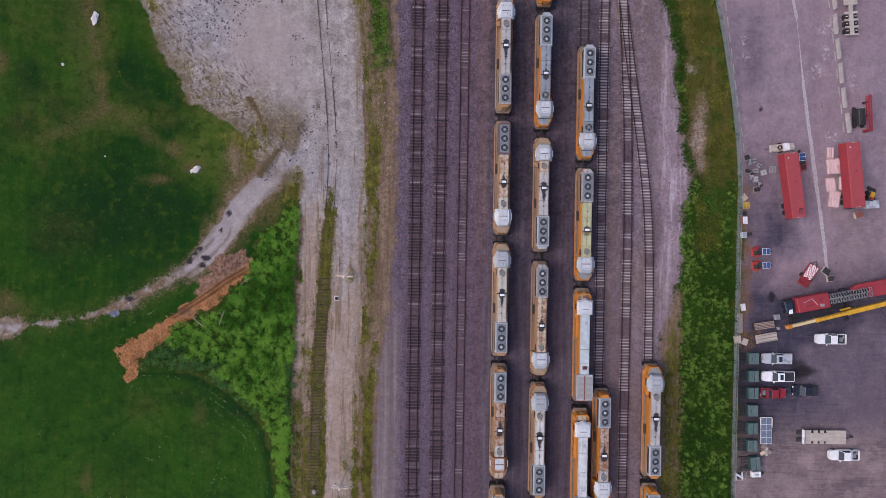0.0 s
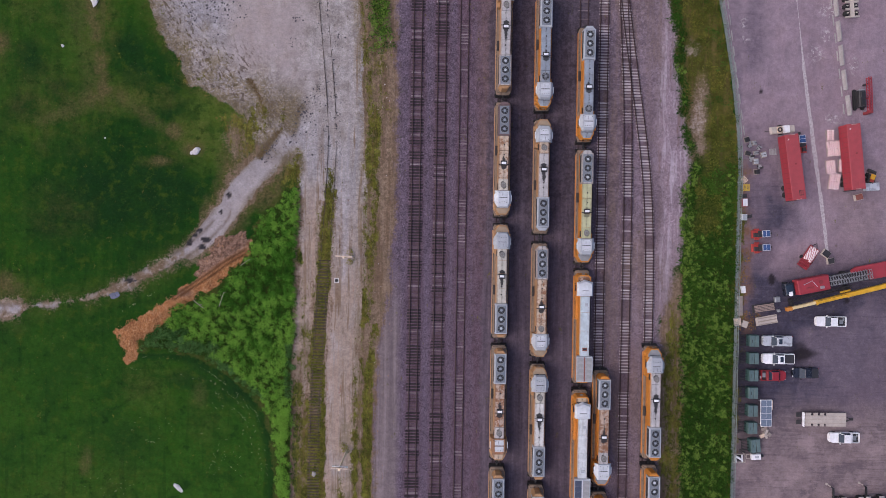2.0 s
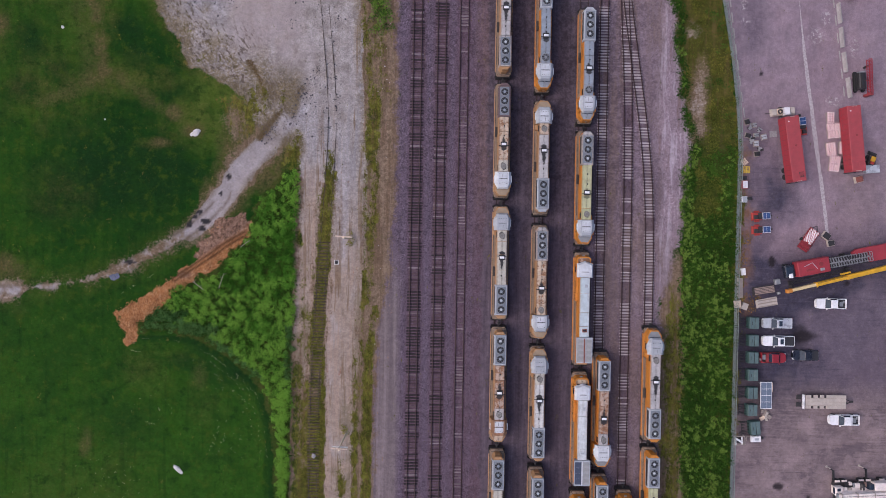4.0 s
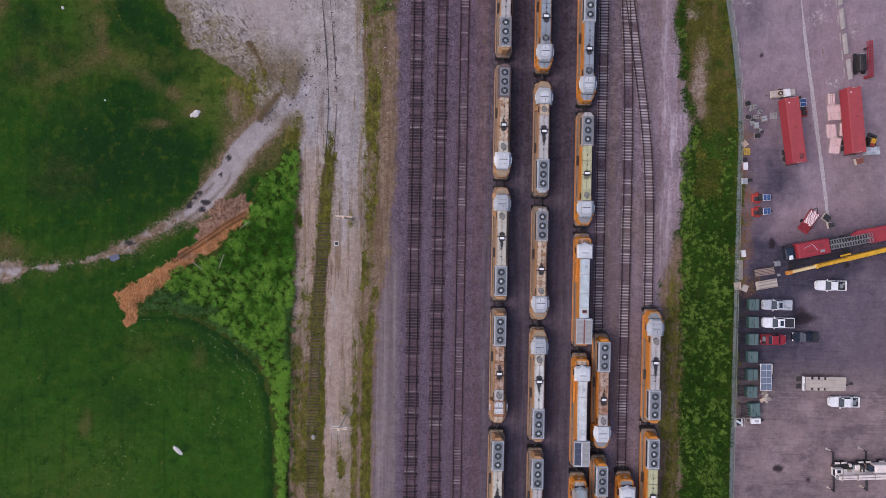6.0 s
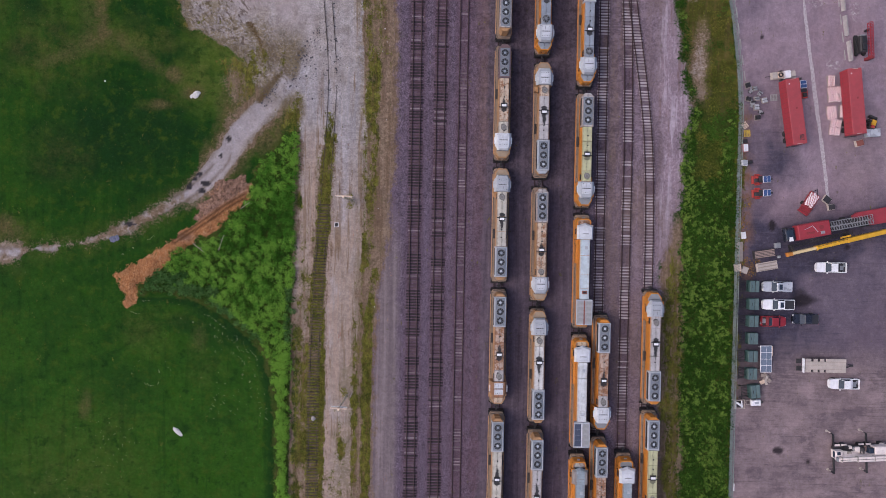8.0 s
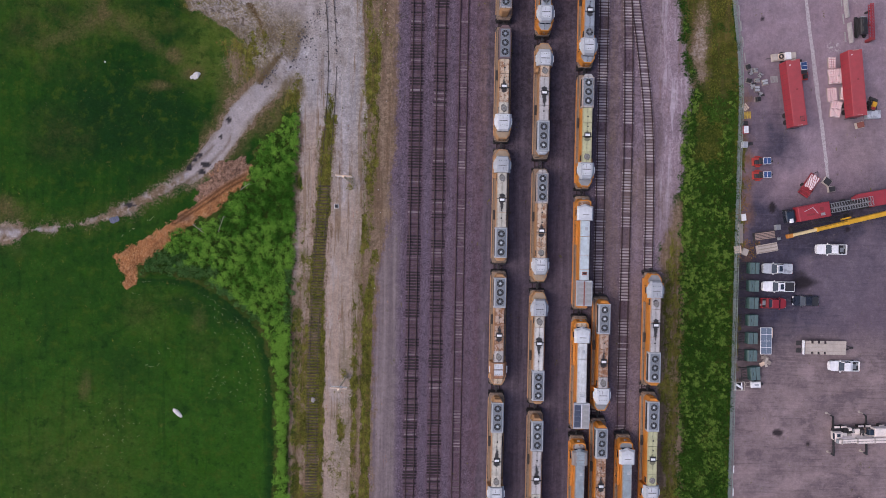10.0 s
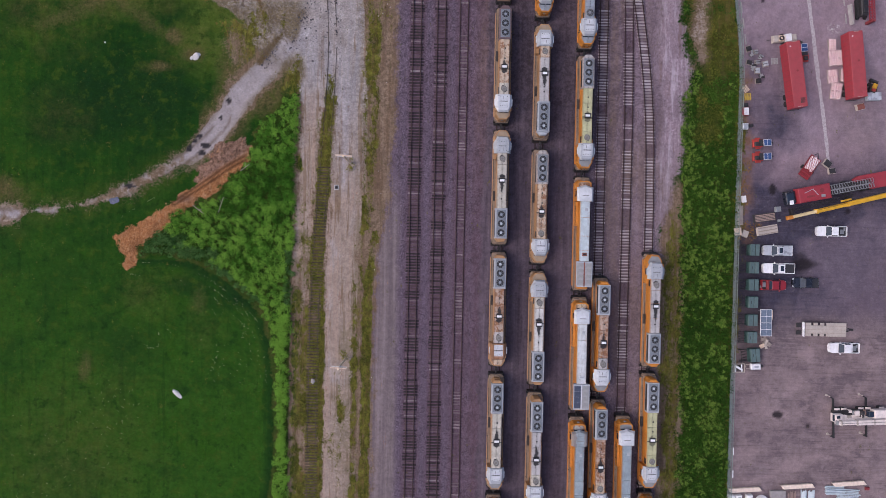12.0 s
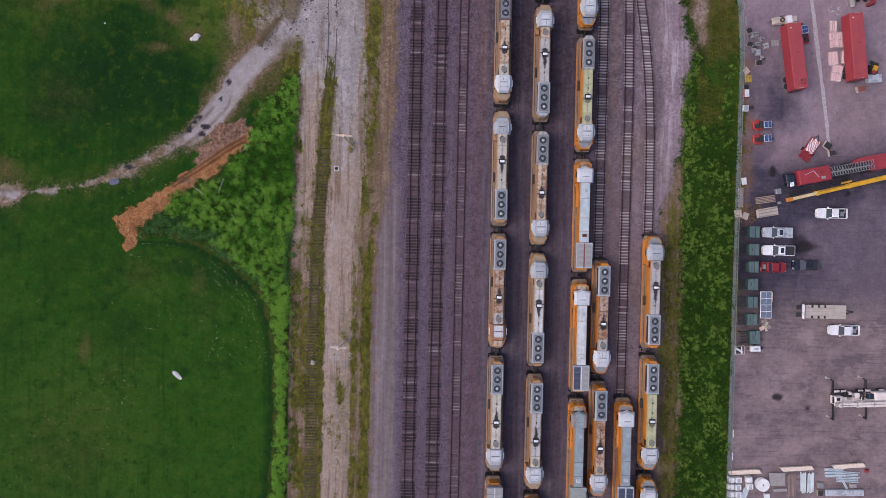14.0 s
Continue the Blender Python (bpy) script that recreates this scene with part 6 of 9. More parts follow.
SOLAR = glass("blue_solar_glass", (0.035, 0.065, 0.15))
PANEL_LIGHT = glass("pale_blue_panel_glass", (0.10, 0.125, 0.165))
BOOM = paint("yellow_boom_paint", (0.66, 0.36, 0.02), 0.45, 0.2, (0.35, 0.2, 0.08))
BOOM_PALE = paint("cream_boom_paint", (0.70, 0.55, 0.30), 0.45, 0.2)
CRANE_WHITE = paint("white_crane_paint", (0.8, 0.71, 0.67), 0.45, 0.35, (0.3, 0.24, 0.22))
BEIGE = paint("dusty_beige_deck", (0.47, 0.41, 0.36), 0.7, 0.35)
PIPE_BLUE = paint("pale_galvanised_pipe", (0.54, 0.62, 0.66), 0.5, 0.2, metal=0.1)
PIPE_RUST = paint("brown_steel_rods", (0.28, 0.2, 0.18), 0.7, 0.4)
TOTE = paint("white_wrapped_bundle", (0.82, 0.82, 0.82), 0.5, 0.2)


def pickup(x, y, heading, body, label, cover=None, cargo=None, sunroof=False, length=5.8, roof=None):
    """A crew-cab pickup; heading in degrees from north, turning left."""
    k = length / 5.8
    car = thing("pickup_truck", label, "pickup truck", (x, y, 0, 0, 0, heading), "vehicles in the yard")
    L = 2.9 * k
    hull = [(-0.95, -L + 0.06), (-0.86, -L), (0.86, -L), (0.95, -L + 0.06), (0.98, 0), (0.95, L - 0.55), (0.78, L - 0.14), (0.4, L), (-0.4, L), (-0.78, L - 0.14), (-0.95, L - 0.55), (-0.98, 0)]
    part("chassis", Shape().prism(hull, 0.42, 0.78), body, car)
    front = [(-0.98, 0.55), (0.98, 0.55), (0.96, L - 0.6), (0.78, L - 0.16), (0.4, L - 0.02), (-0.4, L - 0.02), (-0.78, L - 0.16), (-0.96, L - 0.6)]
    part("bonnet", Shape().prism(front, 0.785, 1.14, 0.09), body, car)
    part("cab_side", Shape().box(-0.98, 0.98, -0.95, 0.545, 0.785, 1.16, 0.02), body, car)
    lo = [(-0.93, -0.95), (0.93, -0.95), (0.93, 1.2), (-0.93, 1.2)]
    hi = [(-0.76, -0.72), (0.76, -0.72), (0.76, 0.5), (-0.76, 0.5)]
    cab = part("cab", Shape().prism(lo, 1.165, 1.84, top=hi), GLASS, car, "dark tinted cab glass")
    part("cab_roof", Shape().box(-0.78, 0.78, -0.75, 0.54, 1.842, 1.9, 0.04), roof or body, cab)
    for sx in (-1, 1):
        part("pillar", Shape().bar((sx * 0.93, 1.18, 1.17), (sx * 0.77, 0.5, 1.85), 0.045, 5), body, cab)
        part("pillar", Shape().bar((sx * 0.93, -0.93, 1.17), (sx * 0.77, -0.72, 1.85), 0.06, 5), body, cab)
        part("wing_mirror", Shape().box(-0.12, 0.12, -0.06, 0.06, 1.15, 1.35, 0.03), body, car, at=(sx * 1.1, 0.95, 0))
        part("headlight", Shape().box(-0.16, 0.16, -0.09, 0.09, 0.8, 1.0, 0.03), LAMP_CLEAR, car, at=(sx * 0.68, L - 0.12, 0))
        part("tail_light", Shape().box(-0.07, 0.07, -0.05, 0.05, 0.8, 1.12), LAMP_RED, car, at=(sx * 0.88, -L + 0.02, 0))
        part("bed_side", Shape().box(-0.07, 0.07, -L + 0.08, -0.96, 0.785, 1.22, 0.03), body, car, at=(sx * 0.9, 0, 0))
        for yy in (L - 1.05, -L + 1.15):
            part("wheel", lambda: Shape().wheel(-0.12, 0.12, 0, 0, 0.38, 16), TYRE, car, at=(sx * 0.88, yy, 0.38), key="car_wheel")
    part("tailgate", Shape().box(-0.83, 0.83, -L + 0.02, -L + 0.1, 0.785, 1.22, 0.02), body, car)
    part("bed_floor", Shape().box(-0.82, 0.82, -L + 0.11, -0.97, 0.785, 0.84), LINER, car)
    if sunroof:
        part("sunroof", Shape().box(-0.5, 0.5, -0.5, 0.12, 1.9, 1.915), GLASS, car)
    if cover:
        part("bed_cover", Shape().box(-0.84, 0.84, -L + 0.12, -0.97, 1.18, 1.235, 0.03), cover, car)
    if cargo:
        part("toolbox", Shape().box(-0.78, 0.78, -1.45, -1.0, 0.845, 1.3, 0.04), cargo, car)
        part("load", Shape().box(-0.5, 0.35, -2.3, -1.55, 0.845, 1.08, 0.05).box(0.1, 0.6, -2.6, -2.35, 0.845, 1.0, 0.03), STEEL, car)
    return car


pickup(76.05, -18.2, 90, CAR_WHITE, "white pickup truck with tools in its open bed", cargo=BLACK)
pickup(65.75, -22.05, 90, CAR_SILVER, "silver-white pickup truck with sunroof and covered bed", cover=CAR_SILVER, sunroof=True, length=5.65)
pickup(66.05, -25.45, 90, CAR_WHITE, "white pickup truck with black bed cover and sunroof", cover=LINER, sunroof=True, length=6.1)
pickup(65.2, -28.65, -90, CAR_RED, "small red pickup truck with a loaded bed", cargo=RED_DARK, length=4.75)
pickup(71.3, -28.1, 90, CAR_DARK, "dark blue pickup truck with black cover", cover=LINER, length=4.9)
pickup(79.1, -40.4, 90, CAR_WHITE, "white pickup truck with a pale toolbox", cargo=CAR_WHITE)


def flat_trailer():
    t = thing("flatbed_trailer", "beige flatbed trailer with notched sides and dark ramps", "trailer", (75.4, -36.95, 0, 0, 0, 0))
    part("frame_beam", Shape().box(-3.8, 3.8, -0.5, -0.35, 0.65, 1.0).box(-3.8, 3.8, 0.35, 0.5, 0.65, 1.0), UNDER, t)
    part("deck", Shape().box(0.75, 3.9, -1.3, 1.3, 1.0, 1.15, 0.02), BEIGE, t)
    part("deck", Shape().box(-3.9, 0.75, -0.78, 0.78, 1.0, 1.15, 0.02), BEIGE, t)
    for a, b in ((-3.9, -2.85), (-2.35, -1.6), (-1.1, -0.35), (0.1, 0.72)):
        for s in (-1, 1):
            part("deck_wing", Shape().box(a, b, s * 1.04 - 0.25, s * 1.04 + 0.25, 1.0, 1.15, 0.02), BEIGE, t)
    for yy in (-0.85, 0, 0.85):
        part("seam", Shape().box(-3.8, 3.85, -0.015, 0.015, 1.152, 1.16), OLD_TIMBER, t, at=(0, yy * 0.8, 0))
    part("tail_board", Shape().box(-4.35, -4.2, -1.35, 1.35, 0.7, 1.3, 0.03), CAR_WHITE, t)
    for s in (-0.7, 0.7):
        part("ramp", Shape().box(-5.3, -4.4, -0.4, 0.4, 0.35, 0.5, 0.02), UNDER, t, at=(0, s, 0))
        for x in (-2.6, -1.35, -0.1):
            part("wheel", lambda: Shape().cyl(0, 0, 0, 0.4, 0.42, 14), TYRE, t, at=(x, s * 1.45 + (0.2 if s < 0 else -0.2), 0.42, 90, 0, 0), key="trailer_wheel")
    part("hitch", Shape().bar((3.9, -0.5, 0.8), (5.3, 0, 0.7), 0.08).bar((3.9, 0.5, 0.8), (5.3, 0, 0.7), 0.08).box(4.9, 5.5, -0.2, 0.2, 0.55, 0.85, 0.05), UNDER, t)
    part("landing_leg", Shape().box(4.3, 4.5, -0.4, -0.2, 0, 0.8), UNDER, t)


flat_trailer()


def box_trailer(x, y, turn, label, grate=False):
    t = thing("box_trailer", label, "trailer", (x, y, 0, 0, 0, turn), "red trailers")
    body = part("body", Shape().box(-1.27, 1.27, -6.1, 6.1, 0.95, 3.2, 0.05), RED, t)
    part("roof", Shape().prism([(-1.3, -6.13), (1.3, -6.13), (1.3, 6.13), (-1.3, 6.13)], 3.2, 3.3, 0.05), ROOF_RED, t)
    for k in range(13):
        part("roof_rib", lambda: Shape().box(-1.2, 1.2, -0.03, 0.03, 0, 0.012), ROOF_RED, t, at=(0, -5.7 + k * 0.95, 3.3), key="roof_rib")
        for s in (-1, 1):
            part("side_rib", lambda: Shape().box(-0.02, 0.02, -0.05, 0.05, 1.0, 3.15), RED_DARK, body, at=(s * 1.285, -5.7 + k * 0.95, 0), key="side_rib")
    vent = part("roof_vent", Shape().box(-0.42, 0.42, -0.5, 0.5, 0, 0.08, 0.03), UNDER if grate else ROOF_RED, t, at=(0.5, -4.9, 3.3))
    for k in range(4 if grate else 0):
        part("vent_bar", lambda: Shape().box(-0.04, 0.04, -0.45, 0.45, 0.08, 0.12), ROOF_RED, vent, at=(-0.3 + 0.2 * k, 0, 0), key="vent_bar")
    part("roof_hatch", lambda: Shape().cyl(0, 0, 0, 0.05, 0.2, 12), RED_DARK, t, at=(0.1, 0.6, 3.3), key="roof_hatch")
    for s in (-1, 1):
        part("end_trim", lambda: Shape().box(-0.5, 0.5, -0.04, 0.04, 0, 0.03), BEIGE, t, at=(0.1 * s, 6.02 * s, 3.302), key="end_trim")
    part("marker_light", Shape().box(-0.1, 0.1, -0.1, 0.1, 0, 0.08), CAR_WHITE, t, at=(-0.7, 5.2, 3.3))
    part("chassis", Shape().box(-0.6, -0.4, -6, 6, 0.6, 0.94).box(0.4, 0.6, -6, 6, 0.6, 0.94).box(-0.6, 0.6, -0.2, 0.2, 0.6, 0.9), UNDER, t)
    for s in (-1, 1):
        for yy in (-4.9, -3.6):
            part("wheel", lambda: Shape().wheel(-0.28, 0.28, 0, 0, 0.5, 16), TYRE, t, at=(s * 1.0, yy, 0.5), key="big_wheel")
        part("landing_leg", Shape().box(-0.08, 0.08, 3.8, 3.96, 0, 0.9), UNDER, t, at=(s * 0.7, 0, 0))
    part("bumper", Shape().box(-1.2, 1.2, -6.25, -6.15, 0.5, 0.7), UNDER, t)
    return t


box_trailer(67.2, 10.75, 8.6, "long red box trailer with a roof grate and tyres beneath", True)
box_trailer(78.6, 12.9, 6.4, "long red box trailer beside striped barricade stacks")


def solar_cart(x, y, turn, label, scale=1.0, two=False):
    """Towable sign or light cart with a tilted solar panel."""
    t = thing("solar_trailer", label, "trailer", (x, y, 0, 0, 0, turn), "solar carts")
    part("body", Shape().box(-1.75, 0.1, -0.75, 0.75, 0.55, 1.0, 0.06), ORANGE_RED, t)
    part("engine_cover", Shape().box(-1.5, -0.75, -0.55, 0.2, 1.0, 1.35, 0.08), UNDER, t)
    part("battery_box", Shape().box(-0.6, 0.05, -0.6, 0.65, 1.0, 1.2, 0.04), UNDER, t)
    part("fender", Shape().box(-1.2, -0.2, 0.78, 1.05, 0.6, 0.75, 0.05).box(-1.2, -0.2, -1.05, -0.78, 0.6, 0.75, 0.05), ORANGE_RED, t)
    for s in (-1, 1):
        part("wheel", lambda: Shape().wheel(-0.1, 0.1, 0, 0, 0.34, 14), TYRE, t, at=(-0.7, s * 0.9, 0.34, 0, 0, 90), key="cart_wheel")
    arm = part("panel_frame", Shape().box(0.12, 1.6, -0.62, 0.62, 1.25, 1.31, 0.02), CAR_WHITE, t)
    for a in (0.2, 0.9):
        part("solar_panel", Shape().box(a, a + 0.62, -0.55, 0.55, 1.312, 1.34), SOLAR, arm)
    part("mast", Shape().bar((0.1, 0, 0.6), (0.1, 0, 1.3), 0.08).bar((0.1, 0, 0.7), (1.5, 0, 1.24), 0.05), STEEL, t)
    part("drawbar", Shape().bar((0.0, -0.4, 0.5), (2.2, 0, 0.45), 0.06).bar((0.0, 0.4, 0.5), (2.2, 0, 0.45), 0.06).box(1.9, 2.3, -0.15, 0.15, 0.35, 0.7, 0.04).box(1.95, 2.1, -0.05, 0.05, 0, 0.4), UNDER, t)
    return t


solar_cart(62.25, -1.75, 4, "orange-red towed cart with blue solar panels")
solar_cart(62.35, -4.35, 4, "orange-red towed cart with blue solar panels")
solar_cart(69.75, 15.5, 97, "red towed cart with a blue solar panel beside a trailer")


def skid(x, y, turn, k=1.0, label="dark green steel bin with black zigzag rack behind"):
    t = thing("steel_bin", label, "bin", (x, y, 0, 0, 0, turn), "green steel bins")
    part("bin_body", Shape().prism([(-0.1, -1.08 * k), (1.75, -1.08 * k), (1.75, 1.08 * k), (-0.1, 1.08 * k)], 0.12, 1.35, 0.04), GREEN, t)
    part("lid", Shape().hexa([(-0.06, -1.04 * k, 1.355), (0.86, -1.04 * k, 1.355), (0.86, 1.04 * k, 1.355), (-0.06, 1.04 * k, 1.355)], [(-0.04, -1.02 * k, 1.62), (0.84, -1.02 * k, 1.5), (0.84, 1.02 * k, 1.5), (-0.04, 1.02 * k, 1.62)]), GREEN_LID, t)
    part("lid", Shape().box(1.0, 1.72, -1.04 * k, 1.04 * k, 1.355, 1.44, 0.03), GREEN_LID, t)
    part("handle", Shape().bar((0.35, -0.3, 1.6), (0.35, 0.3, 1.6), 0.04), BLACK, t)
    part("hinge", Shape().bar((0.93, -1.0 * k, 1.42), (0.93, 1.0 * k, 1.42), 0.035), BLACK, t)
    for s in (-0.85, 0.85):
        part("skid_runner", Shape().box(-1.7, 1.7, -0.08, 0.08, 0, 0.12), UNDER, t, at=(0, s * k, 0))
    part("rack_frame", Shape().bar((-1.75, -1.0 * k, 1.1), (-0.15, -1.0 * k, 1.1), 0.04).bar((-1.75, 1.0 * k, 1.1), (-0.15, 1.0 * k, 1.1), 0.04).bar((-1.75, -1.0 * k, 1.1), (-1.75, 1.0 * k, 1.1), 0.05)
         .bar((-1.75, -1.0 * k, 0), (-1.75, -1.0 * k, 1.1), 0.05).bar((-1.75, 1.0 * k, 0), (-1.75, 1.0 * k, 1.1), 0.05), BLACK, t)
    for j in range(4):
        yy = (-0.8 + 0.5 * j) * k
        part("zigzag_bar", lambda: Shape().path([(-1.7, 0, 1.12), (-0.3, 0.1, 1.12), (-1.7, 0.42, 1.12)], 0.065), BLACK, t, at=(0, yy, 0), key="zigzag")


for q in (-22.05, -25.4, -28.65, -31.95, -35.35, -38.65):
    skid(60.35, q, 0)
skid(61.0, -42.1, 5, 1.18, "large dark green steel bin, set askew")


def panel_trailer():
    t = thing("solar_panel_trailer", "flat trailer carrying a grid of pale blue glass panels", "trailer", (63.95, -35.85, 0, 0, 0, 1))
    part("frame", Shape().box(-1.08, 1.08, -2.55, 2.55, 0.85, 1.0, 0.02), CAR_WHITE, t)
    for i in range(2):
        for j in range(4):
            part("glass_panel", lambda: Shape().box(-0.48, 0.48, -0.58, 0.58, 0, 0.03), PANEL_LIGHT, t, at=(-0.51 + 1.02 * i, -1.86 + 1.24 * j, 1.0), key="glass_panel")
    part("timber_edge", Shape().box(1.1, 1.28, 0.6, 2.4, 0.5, 0.95, 0.02), TIMBER, t)
    for s in (-0.9, 0.9):
        for yy in (-2.2, 2.2):
            part("leg", Shape().box(-0.06, 0.06, -0.06, 0.06, 0, 0.85), STEEL, t, at=(s, yy, 0))


panel_trailer()


def scrap_heap(x, y, label, mats, n=9, r=1.0, seed=1, name="scrap_heap"):
    rng = random.Random(seed)
    t = thing(name, label, "heap", (x, y, 0))
    for k in range(n):
        a, d = rng.uniform(0, 6.3), rng.uniform(0, r * 0.6)
        w, l = rng.uniform(0.25, 0.6) * r, rng.uniform(0.5, 1.1) * r
        part("board", Shape().box(-w / 2, w / 2, -l / 2, l / 2, 0, 0.12, 0.02), mats[k % len(mats)], t, at=(d * math.cos(a), d * math.sin(a), 0.01 + 0.05 * k, rng.uniform(-4, 4), rng.uniform(-4, 4), rng.uniform(0, 180)))


scrap_heap(64.3, -39.9, "heap of broken tan boards and cardboard", (TIMBER, BEIGE, OLD_TIMBER), 12, 1.3, 4)


def generator(x, y):
    t = thing("towed_generator", "white towed machine with open steel frame", "machine", (x, y, 0, 0, 0, 3))
    part("frame", Shape().bar((-1, -0.8, 0.9), (1, -0.8, 0.9), 0.06).bar((-1, 0.8, 0.9), (1, 0.8, 0.9), 0.06).bar((-1, -0.8, 0.9), (-1, 0.8, 0.9), 0.06).bar((1, -0.8, 0.9), (1, 0.8, 0.9), 0.06)
         .bar((-1, -0.8, 0), (-1, -0.8, 0.9), 0.06).bar((1, 0.8, 0), (1, 0.8, 0.9), 0.06).bar((1, -0.8, 0), (1, -0.8, 0.9), 0.06).bar((-1, 0.8, 0), (-1, 0.8, 0.9), 0.06), BEIGE, t)
    part("engine", Shape().box(-0.6, 0.6, -0.5, 0.5, 0.2, 0.8, 0.08), UNDER, t)
    part("tank", Shape().bar((-0.7, 0.45, 0.95), (0.5, -0.35, 0.95), 0.2, 10), CAR_WHITE, t)
    part("bracket", Shape().box(-0.9, -0.7, -0.7, 0.7, 0.9, 1.0).box(0.3, 0.5, -0.7, 0.7, 0.9, 1.0), CAR_WHITE, t)
    u = thing("towed_compressor", "small white towed compressor with drawbar", "machine", (x + 3.3, y + 0.35, 0, 0, 0, 2))
    part("housing", Shape().box(-1.05, 0.75, -0.55, 0.55, 0.35, 1.05, 0.1), CAR_WHITE, u)
    part("exhaust_lid", Shape().box(-0.5, 0.3, -0.2, 0.2, 1.05, 1.1, 0.02), PALE, u)
    part("drawbar", Shape().bar((0.75, 0, 0.5), (1.5, 0, 0.45), 0.07).box(1.1, 1.45, -0.2, 0.2, 0.35, 0.6, 0.04), UNDER, u)
    for s in (-1, 1):
        part("wheel", lambda: Shape().wheel(-0.1, 0.1, 0, 0, 0.34, 14), TYRE, u, at=(-0.2, s * 0.66, 0.34, 0, 0, 90), key="cart_wheel")
    part("rear_frame", Shape().bar((-1.05, -0.4, 0.6), (-1.9, -0.4, 0.6), 0.05).bar((-1.05, 0.4, 0.6), (-1.9, 0.4, 0.6), 0.05).bar((-1.9, -0.4, 0.6), (-1.9, 0.4, 0.6), 0.05).bar((-1.9, 0, 0), (-1.9, 0, 0.6), 0.05), BEIGE, u)


generator(59.1, -44.6)


# ---------------------------------------------------------------- storage yard: barriers and painted lines
def jersey():
    s = Shape()
    prof = [(-0.3, 0), (0.3, 0), (0.3, 0.08), (0.14, 0.34), (0.09, 0.81), (-0.09, 0.81), (-0.14, 0.34), (-0.3, 0.08)]
    b = len(s.v)
    m = len(prof)
    for yy in (-1.9, 1.9):
        s.v += [(px, yy, pz) for px, pz in prof]
    s.f += [(i, (i + 1) % m, m + (i + 1) % m, m + i) for i in range(m)] + [tuple(range(m)), tuple(range(m, 2 * m))]
    return s


def barrier(x, y, turn):
    t = thing("concrete_barrier", "pale concrete road barrier with rubbed edges", "barrier", (x, y, 0, 0, 0, turn), "row of concrete barriers")
    part("barrier_block", jersey, CONCRETE, t, key="jersey")
    for s in (-1, 1):
        part("lifting_loop", lambda: Shape().bar((-0.05, 0, 0.5), (-0.05, 0.1, 0.5), 0.03).bar((0.05, 0, 0.5), (0.05, 0.1, 0.5), 0.03), STEEL, t, at=(0, 1.88 * s, 0, 0, 0, 0 if s > 0 else 180), key="loop")


for bx, by, a in ((75.85, 46.6, 7), (76.2, 41.9, 7), (76.85, 37.2, 8), (77.45, 32.6, 7), (78.15, 27.9, 8), (79.05, 23.1, 9)):
    barrier(bx, by, a)


def wheel_stop(x, y, turn, long=1.9, mat=CONCRETE):
    t = thing("wheel_stop", "low narrow concrete wheel stop on the paving", "wheel stop", (x, y, 0, 0, 0, turn), "wheel stops")
    part("stop_block", Shape().prism([(-0.1, -long / 2), (0.1, -long / 2), (0.1, long / 2), (-0.1, long / 2)], 0, 0.14, 0.04), mat, t)


for k in range(8):
    wheel_stop(74.95 + 0.47 * k, 46.0 - 3.37 * k, 7.5)
for k in range(10):
    wheel_stop(55.07 + 0.44 * k, 45.0 - 3.0 * k, 8)
wheel_stop(58.8, -60.8, 0, 1.4, CAR_WHITE)
wheel_stop(58.8, -65.2, 0, 1.4, CAR_WHITE)


def road_paint():
    n = Nodes("worn_white_road_paint", 0.85)
    a, b = n.noise(2.5, 4, 0.7), n.noise(14, 3, 0.7)
    c = n.mix(n.step(n.math("ADD", a, n.math("MULTIPLY", b, 0.5)), 0.62, 0.95), (0.47, 0.42, 0.43), (0.29, 0.245, 0.255))
    return n.done(c)


def painted_line():
    """A worn, wavering painted line down the yard, laid just over the paving."""
    line = [(46.5, 68.0, 0.26), (43.2, 68.75, 0.3), (42.6, 68.8, 0.05), (38.5, 69.35, 0.05), (37.3, 69.5, 0.1), (32.5, 70.1, 0.16), (30, 70.4, 0.3), (25, 71.1, 0.34), (21, 71.75, 0.3), (18.5, 72.2, 0.4), (14, 72.8, 0.42), (10.9, 73.3, 0.36), (7, 73.9, 0.33), (3.4, 74.5, 0.36), (-1, 75.15, 0.33), (-4.2, 75.6, 0.3), (-5.6, 75.9, 0.26)]
    ys = np.arange(46.5, -5.6, -0.3)
    xs = np.interp(-ys, [-p[0] for p in line], [p[1] for p in line])
    ws = np.interp(-ys, [-p[0] for p in line], [p[2] for p in line])
    l = xs - ws * (1 + 0.35 * value_noise(xs, ys, 0.9, 120))
    r = xs + ws * (1 + 0.35 * value_noise(xs, ys, 0.9, 121))
    s = Shape()
    for a, b, y in zip(l, r, ys):
        s.v += [(float(a), float(y), 0.006), (float(b), float(y), 0.006)]
    s.f = [(2 * k, 2 * k + 1, 2 * k + 3, 2 * k + 2) for k in range(len(ys) - 1)]
    me = s.mesh("painted_line")
    me.materials.append(road_paint())
    tagged(new("painted_line", me), "worn white painted line across the paved yard", "road marking", kind="structure")


painted_line()


